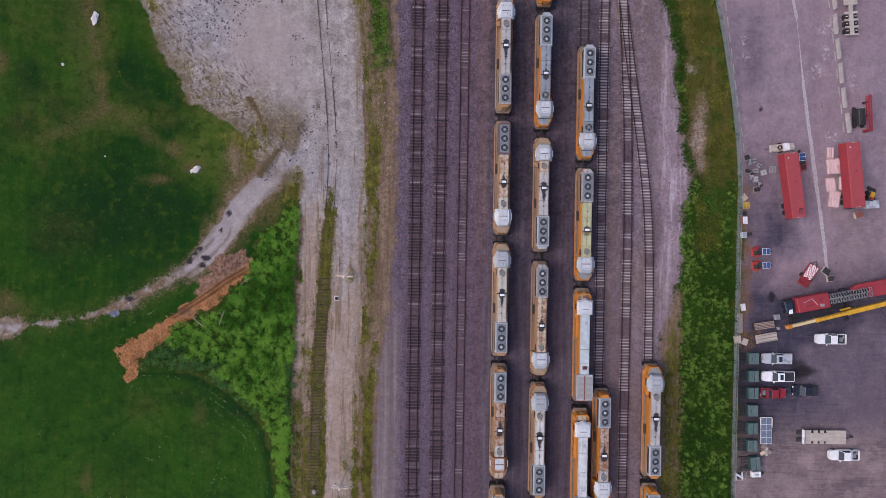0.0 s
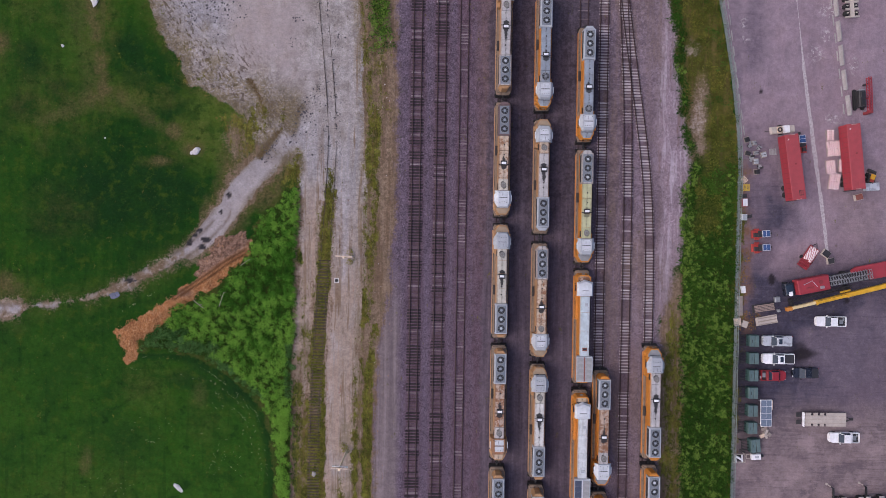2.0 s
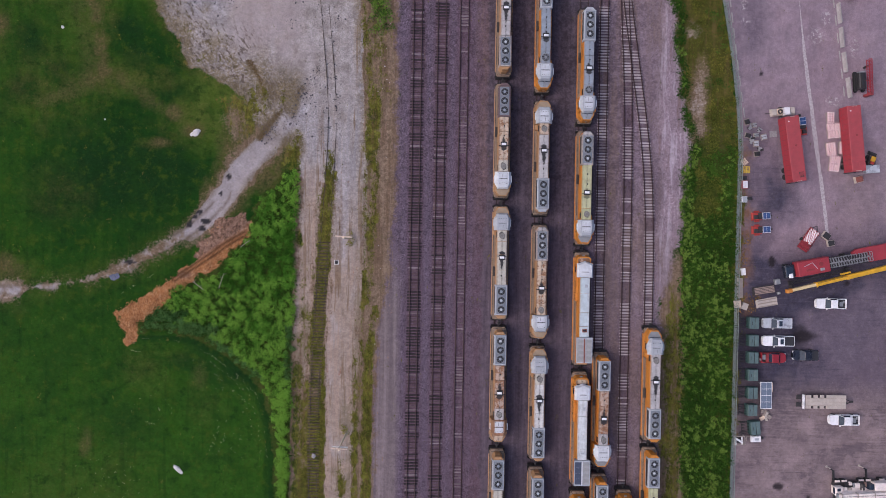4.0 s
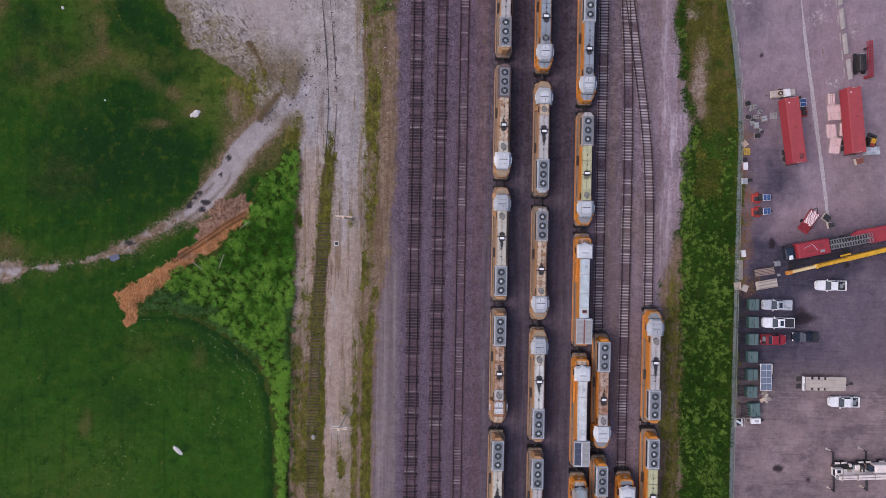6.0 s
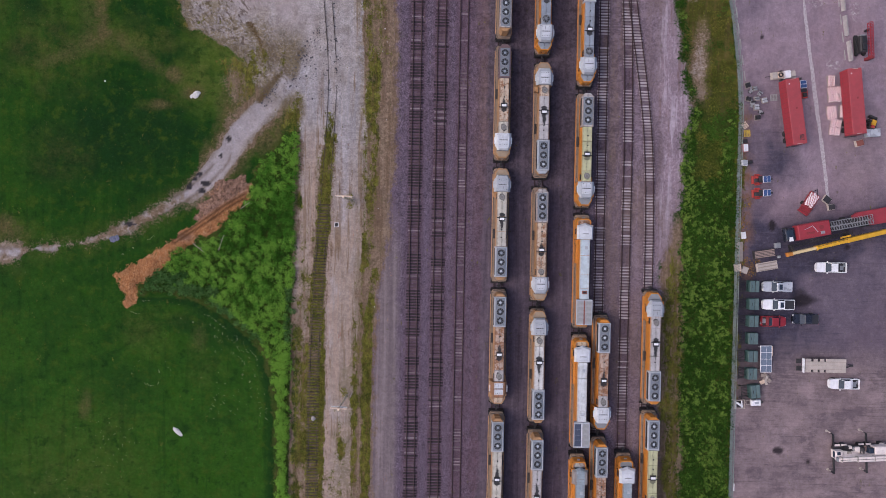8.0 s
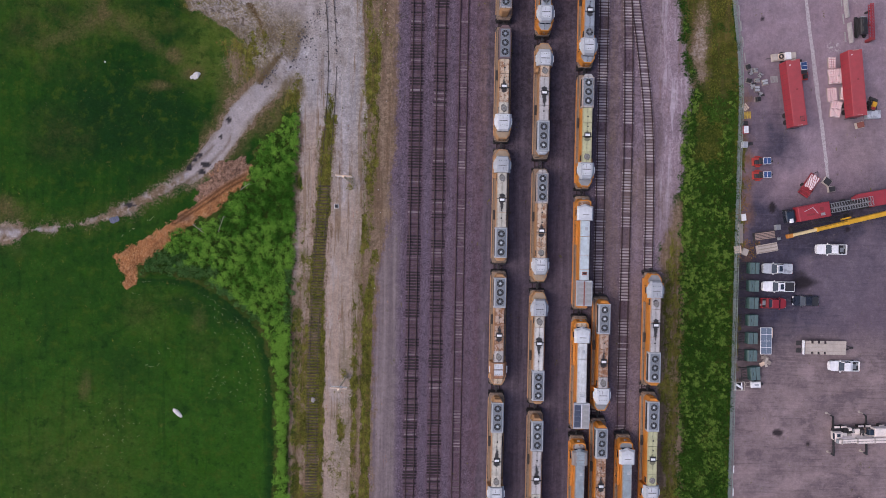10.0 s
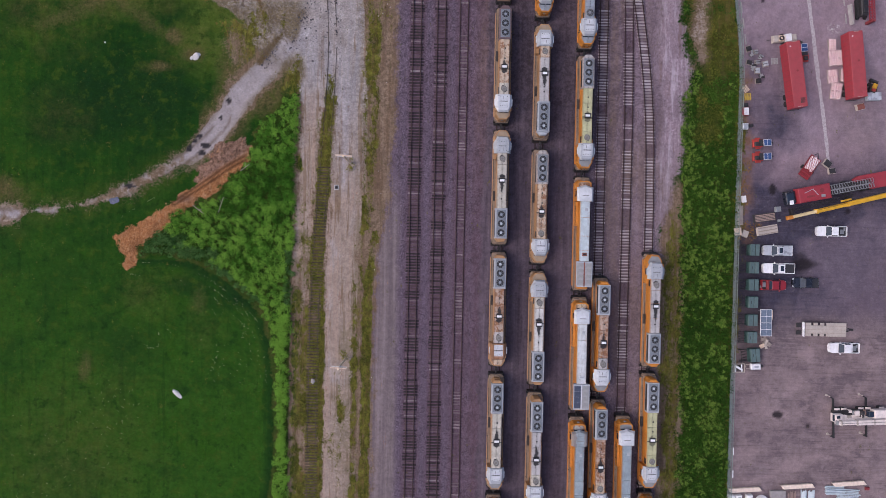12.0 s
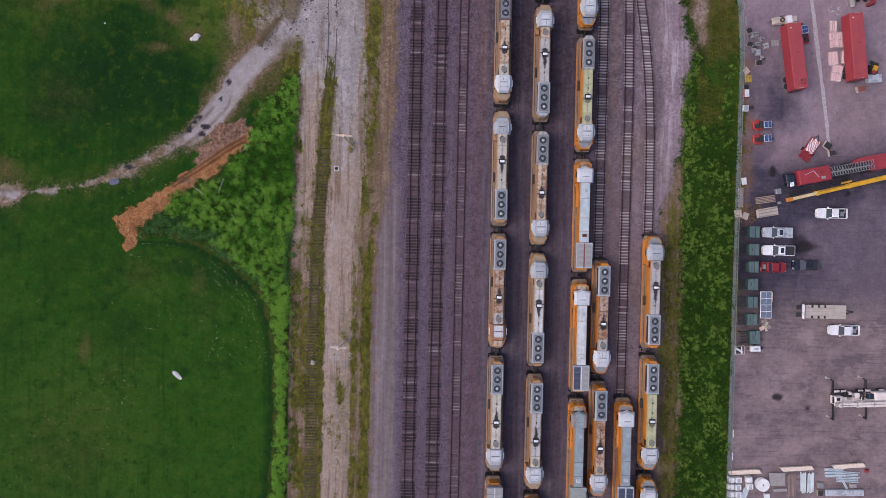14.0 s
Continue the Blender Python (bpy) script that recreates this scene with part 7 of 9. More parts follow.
# ---------------------------------------------------------------- storage yard: machines and stacks
def striped(name, a, b, per=0.34):
    n = Nodes(name, 0.5)
    v = n.local()
    w = n.t.nodes.new("ShaderNodeTexWave")
    w.wave_type, w.bands_direction = "BANDS", "DIAGONAL"
    n.put(w.inputs["Vector"], v)
    w.inputs["Scale"].default_value = 0.32 / per
    f = n.noise(6, 3, 0.7, v)
    c = n.mix(n.step(w.outputs["Fac"], 0.52, 0.7), a, b)
    return n.done(n.mix(n.step(f, 0.5, 0.75, 0, 0.4), c, (0.35, 0.25, 0.22)))


STRIPE = striped("red_white_barricade_stripes", (0.84, 0.76, 0.77), (0.5, 0.2, 0.2), 0.24)


def barricade_stack(x, y, turn, cols, rows, label, w=0.3, l=1.5, gap=0.04, base=True, seed=3):
    rng = random.Random(seed)
    t = thing("barricade_stack", label, "barricades", (x, y, 0, 0, 0, turn), "striped barricade stacks")
    W, H = cols * l, rows * (w + gap)
    if base:
        part("pallet", Shape().box(-W / 2, W / 2, -H / 2, H / 2, 0, 0.14, 0.02), OLD_TIMBER, t)
    for i in range(cols):
        for j in range(rows):
            part("barricade_board", lambda: Shape().box(-l / 2 + 0.03, l / 2 - 0.03, -w / 2, w / 2, 0.14, 0.6, 0.03), STRIPE, t, at=(-W / 2 + l * (i + 0.5) + rng.uniform(-0.12, 0.12), -H / 2 + (w + gap) * (j + 0.5), rng.choice((0, 0.06, 0.12)), 0, 0, rng.uniform(-9, 9)), key="barricade%.2f%.2f" % (w, l))
    return t


barricade_stack(76.45, 14.8, 96, 2, 7, "stack of red and white striped barricade boards on pallets", l=1.4, gap=0.1)
barricade_stack(75.55, 17.3, 98, 1, 3, "narrow rack of striped barricade boards", l=2.1, w=0.24, gap=0.2, seed=8)
barricade_stack(78.0, 11.6, 94, 1, 3, "leaning row of striped barricade boards", l=2.4, w=0.24, gap=0.2, seed=7)
barricade_stack(75.75, 11.35, 97, 2, 4, "stack of red and white striped barricade boards", l=1.3, gap=0.1, seed=5)
barricade_stack(76.55, 8.5, 82, 2, 5, "narrow stack of striped barricade boards, set askew", l=1.5, gap=0.08, seed=6)


def red_sled():
    t = thing("sign_trailer", "red trailer heaped with striped boards, parked askew", "trailer", (71.8, -5.85, 0, 0, 0, -33))
    part("bed", Shape().box(-1.0, 1.0, -2.3, 2.0, 0.45, 0.6, 0.03), RED, t)
    for k in range(5):
        part("striped_board", lambda: Shape().box(-0.15, 0.15, -1.35, 1.35, 0, 0.3, 0.03), STRIPE, t, at=(-0.68 + 0.34 * k, 0.35 + 0.12 * (k % 3), 0.62 + 0.07 * (k % 2), 0, 0, (3, -4, 1, 5, -2)[k]), key="sled_board")
    for k in range(4):
        part("frame_bar", lambda: Shape().box(-0.95, 0.95, -0.06, 0.06, 0, 0.14, 0.02), RED_DARK, t, at=(0, -2.1 + 0.35 * k, 0.62, 0, 0, (4, -6, 8, -3)[k]), key="sled_bar")
    for s in (-1, 1):
        part("side_rail", Shape().bar((s * 1.0, -2.3, 0.85), (s * 1.0, 1.9, 0.85), 0.05).bar((s * 1.0, -2.2, 0.5), (s * 1.0, -2.2, 0.85), 0.05).bar((s * 1.0, 1.8, 0.5), (s * 1.0, 1.8, 0.85), 0.05), RED_DARK, t)
        part("wheel", lambda: Shape().wheel(-0.12, 0.12, 0, 0, 0.36, 14), TYRE, t, at=(s * 1.12, -0.8, 0.36), key="sled_wheel")
    part("cross_member", Shape().box(-1.05, 1.05, -2.5, -2.3, 0.4, 0.75, 0.04).box(-1.05, 1.05, -1.75, -1.6, 0.6, 0.85, 0.02), RED, t)
    part("drawbar", Shape().bar((-0.6, 2.0, 0.5), (0, 2.9, 0.45), 0.06).bar((0.6, 2.0, 0.5), (0, 2.9, 0.45), 0.06), UNDER, t)


red_sled()


def crate(x, y, turn, w, l, h, mat, label, lid=None, name="crate"):
    t = thing(name, label, name.replace("_", " "), (x, y, 0, 0, 0, turn), "crates and boxes in the yard")
    part("box", Shape().box(-w / 2, w / 2, -l / 2, l / 2, 0.1, h, 0.04), mat, t)
    part("lid", Shape().box(-w / 2 + 0.06, w / 2 - 0.06, -l / 2 + 0.06, l / 2 - 0.06, h, h + 0.04, 0.02), lid or mat, t)
    for s in (-1, 1):
        part("runner", Shape().box(-0.05, 0.05, -l / 2, l / 2, 0, 0.1), OLD_TIMBER, t, at=(s * w * 0.38, 0, 0))


def pallet(x, y, turn, label, load=None, w=1.1, l=1.2, mat=OLD_TIMBER, lh=0.5):
    t = thing("pallet", label, "pallet", (x, y, 0, 0, 0, turn), "pallets in the yard")
    for k in range(6):
        part("slat", Shape().box(-w / 2, w / 2, -0.07, 0.07, 0.1, 0.13), mat, t, at=(0, -l / 2 + 0.08 + k * (l - 0.16) / 5, 0))
    for k in (-1, 0, 1):
        part("bearer", Shape().box(-0.05, 0.05, -l / 2, l / 2, 0, 0.1), mat, t, at=(k * (w / 2 - 0.06), 0, 0))
    if load:
        part("load", Shape().box(-w * 0.36, w * 0.36, -l * 0.36, l * 0.36, 0.13, lh, 0.08), load, t)
        part("strap", Shape().box(-w * 0.37, w * 0.37, -0.04, 0.04, 0.13, lh + 0.02), BLACK, t)


for q, (hx, hy) in enumerate(((60.1, 15.3), (61.9, 14.6), (60.6, 12.7), (62.3, 11.2))):
    scrap_heap(hx, hy, "loose heap of dark steel offcuts", (UNDER, STEEL, PANEL_GREY), 6, 0.8, 20 + q)
pallet(59.6, 16.2, 20, "pallet of tangled dark wire", BLACK)
pallet(61.0, 15.6, 10, "pallet with a small grey machine", STEEL, 0.9, 1.0)
pallet(62.9, 13.4, 15, "pallet stacked with pale blocks", PALE, 1.2, 1.2)
pallet(64.7, 14.0, 5, "empty weathered grey timber pallet", None, 1.3, 1.2, PANEL_GREY)
pallet(59.8, 13.6, -12, "pallet of dark pipe fittings", UNDER, 1.2, 1.0)
pallet(61.4, 13.7, 8, "timber pallet with steel parts", STEEL, 1.1, 0.9)
pallet(61.4, 12.1, 4, "pallet with folded grey frames", PALE, 1.1, 1.3)
pallet(61.55, 10.1, 6, "pallet with a black drum", BLACK, 1.0, 1.1, lh=0.8)
pallet(59.3, 8.6, 40, "loose timber pallet leaning in weeds", None, 1.0, 1.2, TIMBER)
pallet(59.75, 7.1, 4, "yellow-stained empty timber pallet", None, 1.2, 1.3, YELLOW)
crate(59.2, 4.2, 3, 1.0, 1.5, 0.8, RED, "red steel box with white lid patch", CAR_WHITE, "steel_box")
crate(59.15, 5.5, 3, 0.9, 0.7, 0.6, UNDER, "dark steel box beside the fence", None, "steel_box")
crate(59.2, 1.4, 0, 1.0, 1.1, 0.7, CAR_WHITE, "pale blue-white plastic box", PALE, "plastic_box")
crate(60.4, 1.6, 10, 0.8, 0.6, 0.4, UNDER, "small dark machine box", None, "steel_box")
crate(59.4, -12.4, 8, 0.8, 1.3, 0.5, TOTE, "white box in the weeds by the fence", None, "plastic_box")
crate(58.85, -15.5, 1, 0.95, 3.7, 0.4, BEIGE, "long pale plank box along the fence", OLD_TIMBER)
crate(58.4, -18.6, 8, 1.3, 1.4, 0.5, BEIGE, "square tan crate by the fence", TIMBER)
crate(59.8, -19.0, -20, 1.2, 1.3, 0.45, OLD_TIMBER, "square weathered crate, turned askew", BEIGE)
crate(75.2, -5.3, 55, 1.3, 1.5, 0.6, BEIGE, "open tan steel bin with dark inside", UNDER, "steel_box")
crate(76.1, -6.7, 10, 1.3, 1.1, 0.6, BEIGE, "open dull grey-tan steel bin", UNDER, "steel_box")
crate(81.2, 5.6, 15, 1.5, 1.2, 0.7, BEIGE, "rusty open bin with beige rim", RED_STAIN, "steel_box")
crate(83.6, 7.6, 4, 2.7, 1.5, 0.9, PALE, "flat pale grey equipment box", CAR_SILVER, "steel_box")
crate(65.9, -14.2, 8, 1.0, 1.0, 0.7, STEEL, "grey counterweight block beside the boom", None, "steel_box")


PLANK = paint("grey_brown_planks", (0.34, 0.25, 0.21), 0.85, 0.45, (0.12, 0.08, 0.06), scale=2.0)


def loading_plate(x, y, turn, w, l, mat, label, stripes, plank=OLD_TIMBER):
    t = thing("steel_road_plate", label, "road plate", (x, y, 0, 0, 0, turn), "stacked road plates")
    for k in range(3):
        part("plate", Shape().box(-l / 2, l / 2, -w / 2, w / 2, 0.16 * k, 0.16 * k + 0.14, 0.02), mat, t, at=(0.04 * k, 0.03 * k, 0))
    for k in range(stripes):
        part("cleat", Shape().box(-l / 2 + 0.15, l / 2 - 0.15, -0.09, 0.09, 0.46, 0.54, 0.01), plank, t, at=(0.08, -w / 2 + 0.2 + k * (w - 0.4) / max(1, stripes - 1), 0))


loading_plate(63.4, -15.85, 9, 1.5, 4.1, UNDER, "dark tray stacked with weathered planks", 5, PLANK)
loading_plate(64.0, -18.25, 11, 1.6, 3.9, BEIGE, "stack of grey-brown timber road mats", 3)


def tan_truck():
    t = thing("utility_trailer", "small tan utility trailer loaded with crates and a white panel", "trailer", (66.1, 18.15, 0, 0, 0, 7))
    part("bed", Shape().box(-2.4, 2.4, -0.7, 0.7, 0.45, 0.6, 0.03), BEIGE, t)
    part("load_crate", Shape().box(-2.3, -1.3, -0.6, 0.6, 0.6, 1.1, 0.05), BEIGE, t)
    part("load_crate", Shape().box(-1.2, -0.2, -0.5, 0.6, 0.6, 1.0, 0.05), TIMBER, t)
    part("coil", Shape().ring(-0.7, 0.0, 1.0, 1.2, 0.25, 0.45, 16), UNDER, t)
    part("white_panel", Shape().box(0.1, 1.2, -0.7, 0.7, 0.6, 1.15, 0.04), CAR_WHITE, t)
    part("load_crate", Shape().box(1.35, 2.2, -0.5, 0.5, 0.6, 1.0, 0.05), BEIGE, t)
    for s in (-1, 1):
        part("wheel", lambda: Shape().wheel(-0.1, 0.1, 0, 0, 0.34, 14), TYRE, t, at=(-0.3, s * 0.82, 0.34, 0, 0, 90), key="cart_wheel")
    part("drawbar", Shape().bar((-2.4, 0, 0.5), (-3.2, 0, 0.45), 0.06).bar((-3.1, 0, 0), (-3.1, 0, 0.45), 0.04), UNDER, t)


tan_truck()


def lattice(s, a, b, w, h, n, r=0.05):
    """A square lattice mast from a to b into shape s."""
    a, b = Vector(a), Vector(b)
    d = (b - a)
    side = Vector((-d.y, d.x, 0)).normalized() * (w / 2)
    up = Vector((0, 0, h / 2))
    cs = [side + up, side - up, -side - up, -side + up]
    for c in cs:
        s.bar(a + c, b + c, r, 4)
    for k in range(n):
        p, q = a + d * (k / n), a + d * ((k + 1) / n)
        s.bar(p + cs[0], p + cs[3], r * 0.8, 4)
        s.bar(p + cs[0], q + cs[3], r * 0.8, 4)
        s.bar(p + cs[0], q + cs[1], r * 0.8, 4)
        s.bar(p + cs[3], q + cs[2], r * 0.8, 4)
    s.bar(b + cs[0], b + cs[3], r, 4)
    return s


def red_lift():
    t = thing("drill_rig", "black crawler machine with a red lattice mast lying beside it", "machine", (81.2, 24.2, 0, 0, 0, 4))
    part("engine_house", Shape().box(-1.1, 0.2, -1.6, 1.5, 0.7, 1.7, 0.15), UNDER, t)
    part("engine_top", Shape().box(-0.9, -0.2, -1.2, -0.2, 1.7, 1.95, 0.05).box(-0.8, 0.0, 0.2, 1.1, 1.7, 1.85, 0.05), BLACK, t)
    part("radiator", Shape().box(-0.9, 0.1, 1.5, 1.75, 0.8, 1.5, 0.03), STEEL, t)
    for s in (-1.1, 0.35):
        part("crawler_track", Shape().profile([(-2.0, 0.3), (-1.7, 0.02), (1.7, 0.02), (2.0, 0.3), (1.7, 0.66), (-1.7, 0.66)], s - 0.22, s + 0.22), TYRE, t)
    part("mast", lattice(Shape(), (0.95, -2.6, 1.5), (0.95, 3.9, 1.6), 0.6, 0.6, 12, 0.07), RED, t)
    part("mast_foot", Shape().box(0.65, 1.3, -2.9, -2.4, 0, 1.9, 0.05), RED_DARK, t)
    part("mast_rest", Shape().box(0.8, 1.2, 2.6, 2.9, 0, 1.2, 0.03), UNDER, t)
    part("mast_arm", Shape().bar((0.0, 0, 1.5), (0.9, 0, 1.5), 0.15, 8), RED_DARK, t)


red_lift()


def beige_hauler():
    t = thing("lowbed_trailer", "beige lowbed trailer with three rows of black tyres", "trailer", (78.45, 45.1, 0, 0, 0, 5))
    part("deck", Shape().box(-0.38, 0.38, -5.3, 5.5, 0.95, 1.1, 0.03), BEIGE, t)
    part("deck", Shape().box(-1.3, 1.3, 0.2, 5.5, 1.0, 1.14, 0.03), BEIGE, t)
    part("tail", Shape().box(-1.3, 1.3, -5.5, -5.25, 0.7, 1.14, 0.03), BEIGE, t)
    for k, yy in enumerate((-4.6, -3.25, -1.9)):
        part("cross_deck", Shape().box(-1.3, 1.3, yy + 0.48, yy + 0.85, 0.98, 1.12, 0.02), BEIGE, t)
        for s in (-1, 1):
            part("wheel", lambda: Shape().wheel(-0.4, 0.4, 0, 0, 0.48, 16), TYRE, t, at=(s * 0.85, yy, 0.48), key="lowbed_wheel")
            part("tyre_rim", lambda: Shape().box(-0.2, 0.2, -0.1, 0.1, 0, 0.05, 0.01), BEIGE, t, at=(s * 0.85, yy, 0.965), key="lowbed_rim")
    part("gooseneck", Shape().box(-0.8, 0.8, 5.5, 7.6, 1.0, 1.5, 0.06), BEIGE, t)
    part("landing_leg", Shape().box(-0.7, -0.55, 6.2, 6.4, 0, 1.0).box(0.55, 0.7, 6.2, 6.4, 0, 1.0), UNDER, t)


beige_hauler()


def red_crane():
    """A red lattice-boom crane truck and its grey mast sections."""
    t = thing("crane_truck", "red crane truck with grey lattice mast folded along its trailer", "crane", (75.5, -10.45, 0, 0, 0, 11.5))
    part("chassis", Shape().box(-8.3, 11.0, -0.6, 0.6, 0.7, 1.0), UNDER, t)
    cab = part("machine_house", Shape().box(-7.0, -0.9, -1.35, 1.45, 1.0, 2.6, 0.1), RED, t)
    part("roof_hatch", Shape().cyl(-2.6, 0.35, 2.6, 2.68, 0.42, 18), RED_DARK, cab)
    part("roof_vent", Shape().box(-5.6, -4.0, -0.6, -0.2, 2.6, 2.7, 0.03), RED_DARK, cab)
    part("roof_rail", Shape().bar((-6.8, 1.2, 2.66), (-1.1, 1.2, 2.66), 0.04).bar((-6.8, -1.1, 2.66), (-1.1, -1.1, 2.66), 0.04), RED, cab)
    part("roof_ladder", Shape().path([(-5.9, 0.4, 2.64), (-4.2, 0.9, 2.64), (-3.4, -0.4, 2.64)], 0.06, 5), PALE, cab)
    part("roof_box", Shape().box(-2.9, -2.2, -0.9, -0.4, 2.6, 2.85, 0.04), STEEL, cab)
    part("driver_cab", Shape().box(-9.0, -7.2, -1.2, 1.1, 0.8, 1.9, 0.15), CAR_DARK, t)
    part("cab_glass", Shape().box(-9.02, -7.6, -0.9, 0.8, 1.9, 2.1, 0.1), GLASS, t)
    part("bonnet", Shape().box(-8.6, -7.9, -1.3, -0.5, 1.905, 2.15, 0.05), CAR_WHITE, t)
    part("trailer_bed", Shape().box(-0.85, 11.2, -1.0, 1.0, 1.0, 1.25, 0.03), UNDER, t)
    part("red_cover", Shape().prism([(4.2, 0.75), (7.3, 0.75), (7.3, -1.1), (11.3, -1.1), (11.3, 1.75), (5.2, 1.75), (4.2, 1.3)], 1.26, 1.9, 0.06), RED, t)
    m = Shape()
    lattice(m, (-0.8, 0.1, 2.3), (7.2, 0.1, 2.3), 1.7, 0.9, 16, 0.05)
    part("lattice_mast", m, STEEL, t, "grey steel lattice mast")
    part("walk_plate", Shape().box(-0.8, 7.2, -0.12, 0.12, 1.9, 1.95), PANEL_GREY, t)
    for k in range(9):
        part("rung", lambda: Shape().box(-0.07, 0.07, -0.3, 0.3, 0, 0.06), UNDER, t, at=(1.6 + 0.55 * k, 0.45, 2.78), key="mast_rung")
    for x in (-8.2, -4.4, -3.1, 3.0, 6.5, 7.8):
        for s in (-1, 1):
            part("wheel", lambda: Shape().wheel(-0.16, 0.16, 0, 0, 0.5, 16), TYRE, t, at=(x, s * 1.1, 0.5, 0, 0, 90), key="crane_wheel")


red_crane()


def yellow_boom():
    t = thing("telescopic_boom", "long yellow telescopic crane boom with cream tip section", "crane boom", (67.3, -15.85, 0, 0, 0, 14.3))
    part("tip_section", Shape().box(0.6, 5.3, -0.3, 0.3, 1.6, 2.2, 0.06), BOOM_PALE, t)
    part("mid_section", Shape().box(5.3, 11.4, -0.36, 0.36, 1.5, 2.3, 0.06), BOOM, t)
    part("base_section", Shape().box(11.4, 22, -0.42, 0.42, 1.4, 2.4, 0.06), BOOM, t)
    for x in (5.3, 11.4):
        part("collar", Shape().box(x - 0.12, x + 0.12, -0.45, 0.45, 1.38, 2.44, 0.03), BOOM, t)
    part("boom_head", Shape().box(-0.4, 0.6, -0.36, 0.36, 1.4, 2.3, 0.1), ORANGE, t)
    part("sheave", Shape().wheel(-0.1, 0.1, -0.5, 1.7, 0.42, 16), UNDER, t, at=(0, 0, 0, 0, 0, 90))
    part("hook_block", Shape().box(-1.3, -0.8, -0.5, 0.0, 0.0, 0.6, 0.12), STEEL, t)
    part("side_cable", Shape().bar((0.5, 0.55, 2.3), (18, 0.66, 2.55), 0.04), UNDER, t)
    part("jib", lattice(Shape(), (0.8, 1.25, 1.2), (13.0, 1.25, 1.2), 0.5, 0.5, 16, 0.05), UNDER, t, "dark lattice jib stowed beside the boom")
    for x in (1.5, 12.5):
        part("support_stand", Shape().box(x - 0.25, x + 0.25, -0.6, 1.5, 0, 0.95, 0.05).box(x - 0.15, x + 0.15, -0.4, 0.4, 0.95, 1.6), UNDER, t)
    part("hydraulic_hose", Shape().bar((0.6, -0.28, 2.22), (5.2, -0.3, 2.24), 0.035).bar((5.4, 0.2, 2.33), (11.3, 0.24, 2.34), 0.035), UNDER, t)
    part("yellow_bracket", Shape().box(10.2, 12.2, 0.62, 0.95, 1.9, 2.1, 0.03), BOOM, t)


yellow_boom()


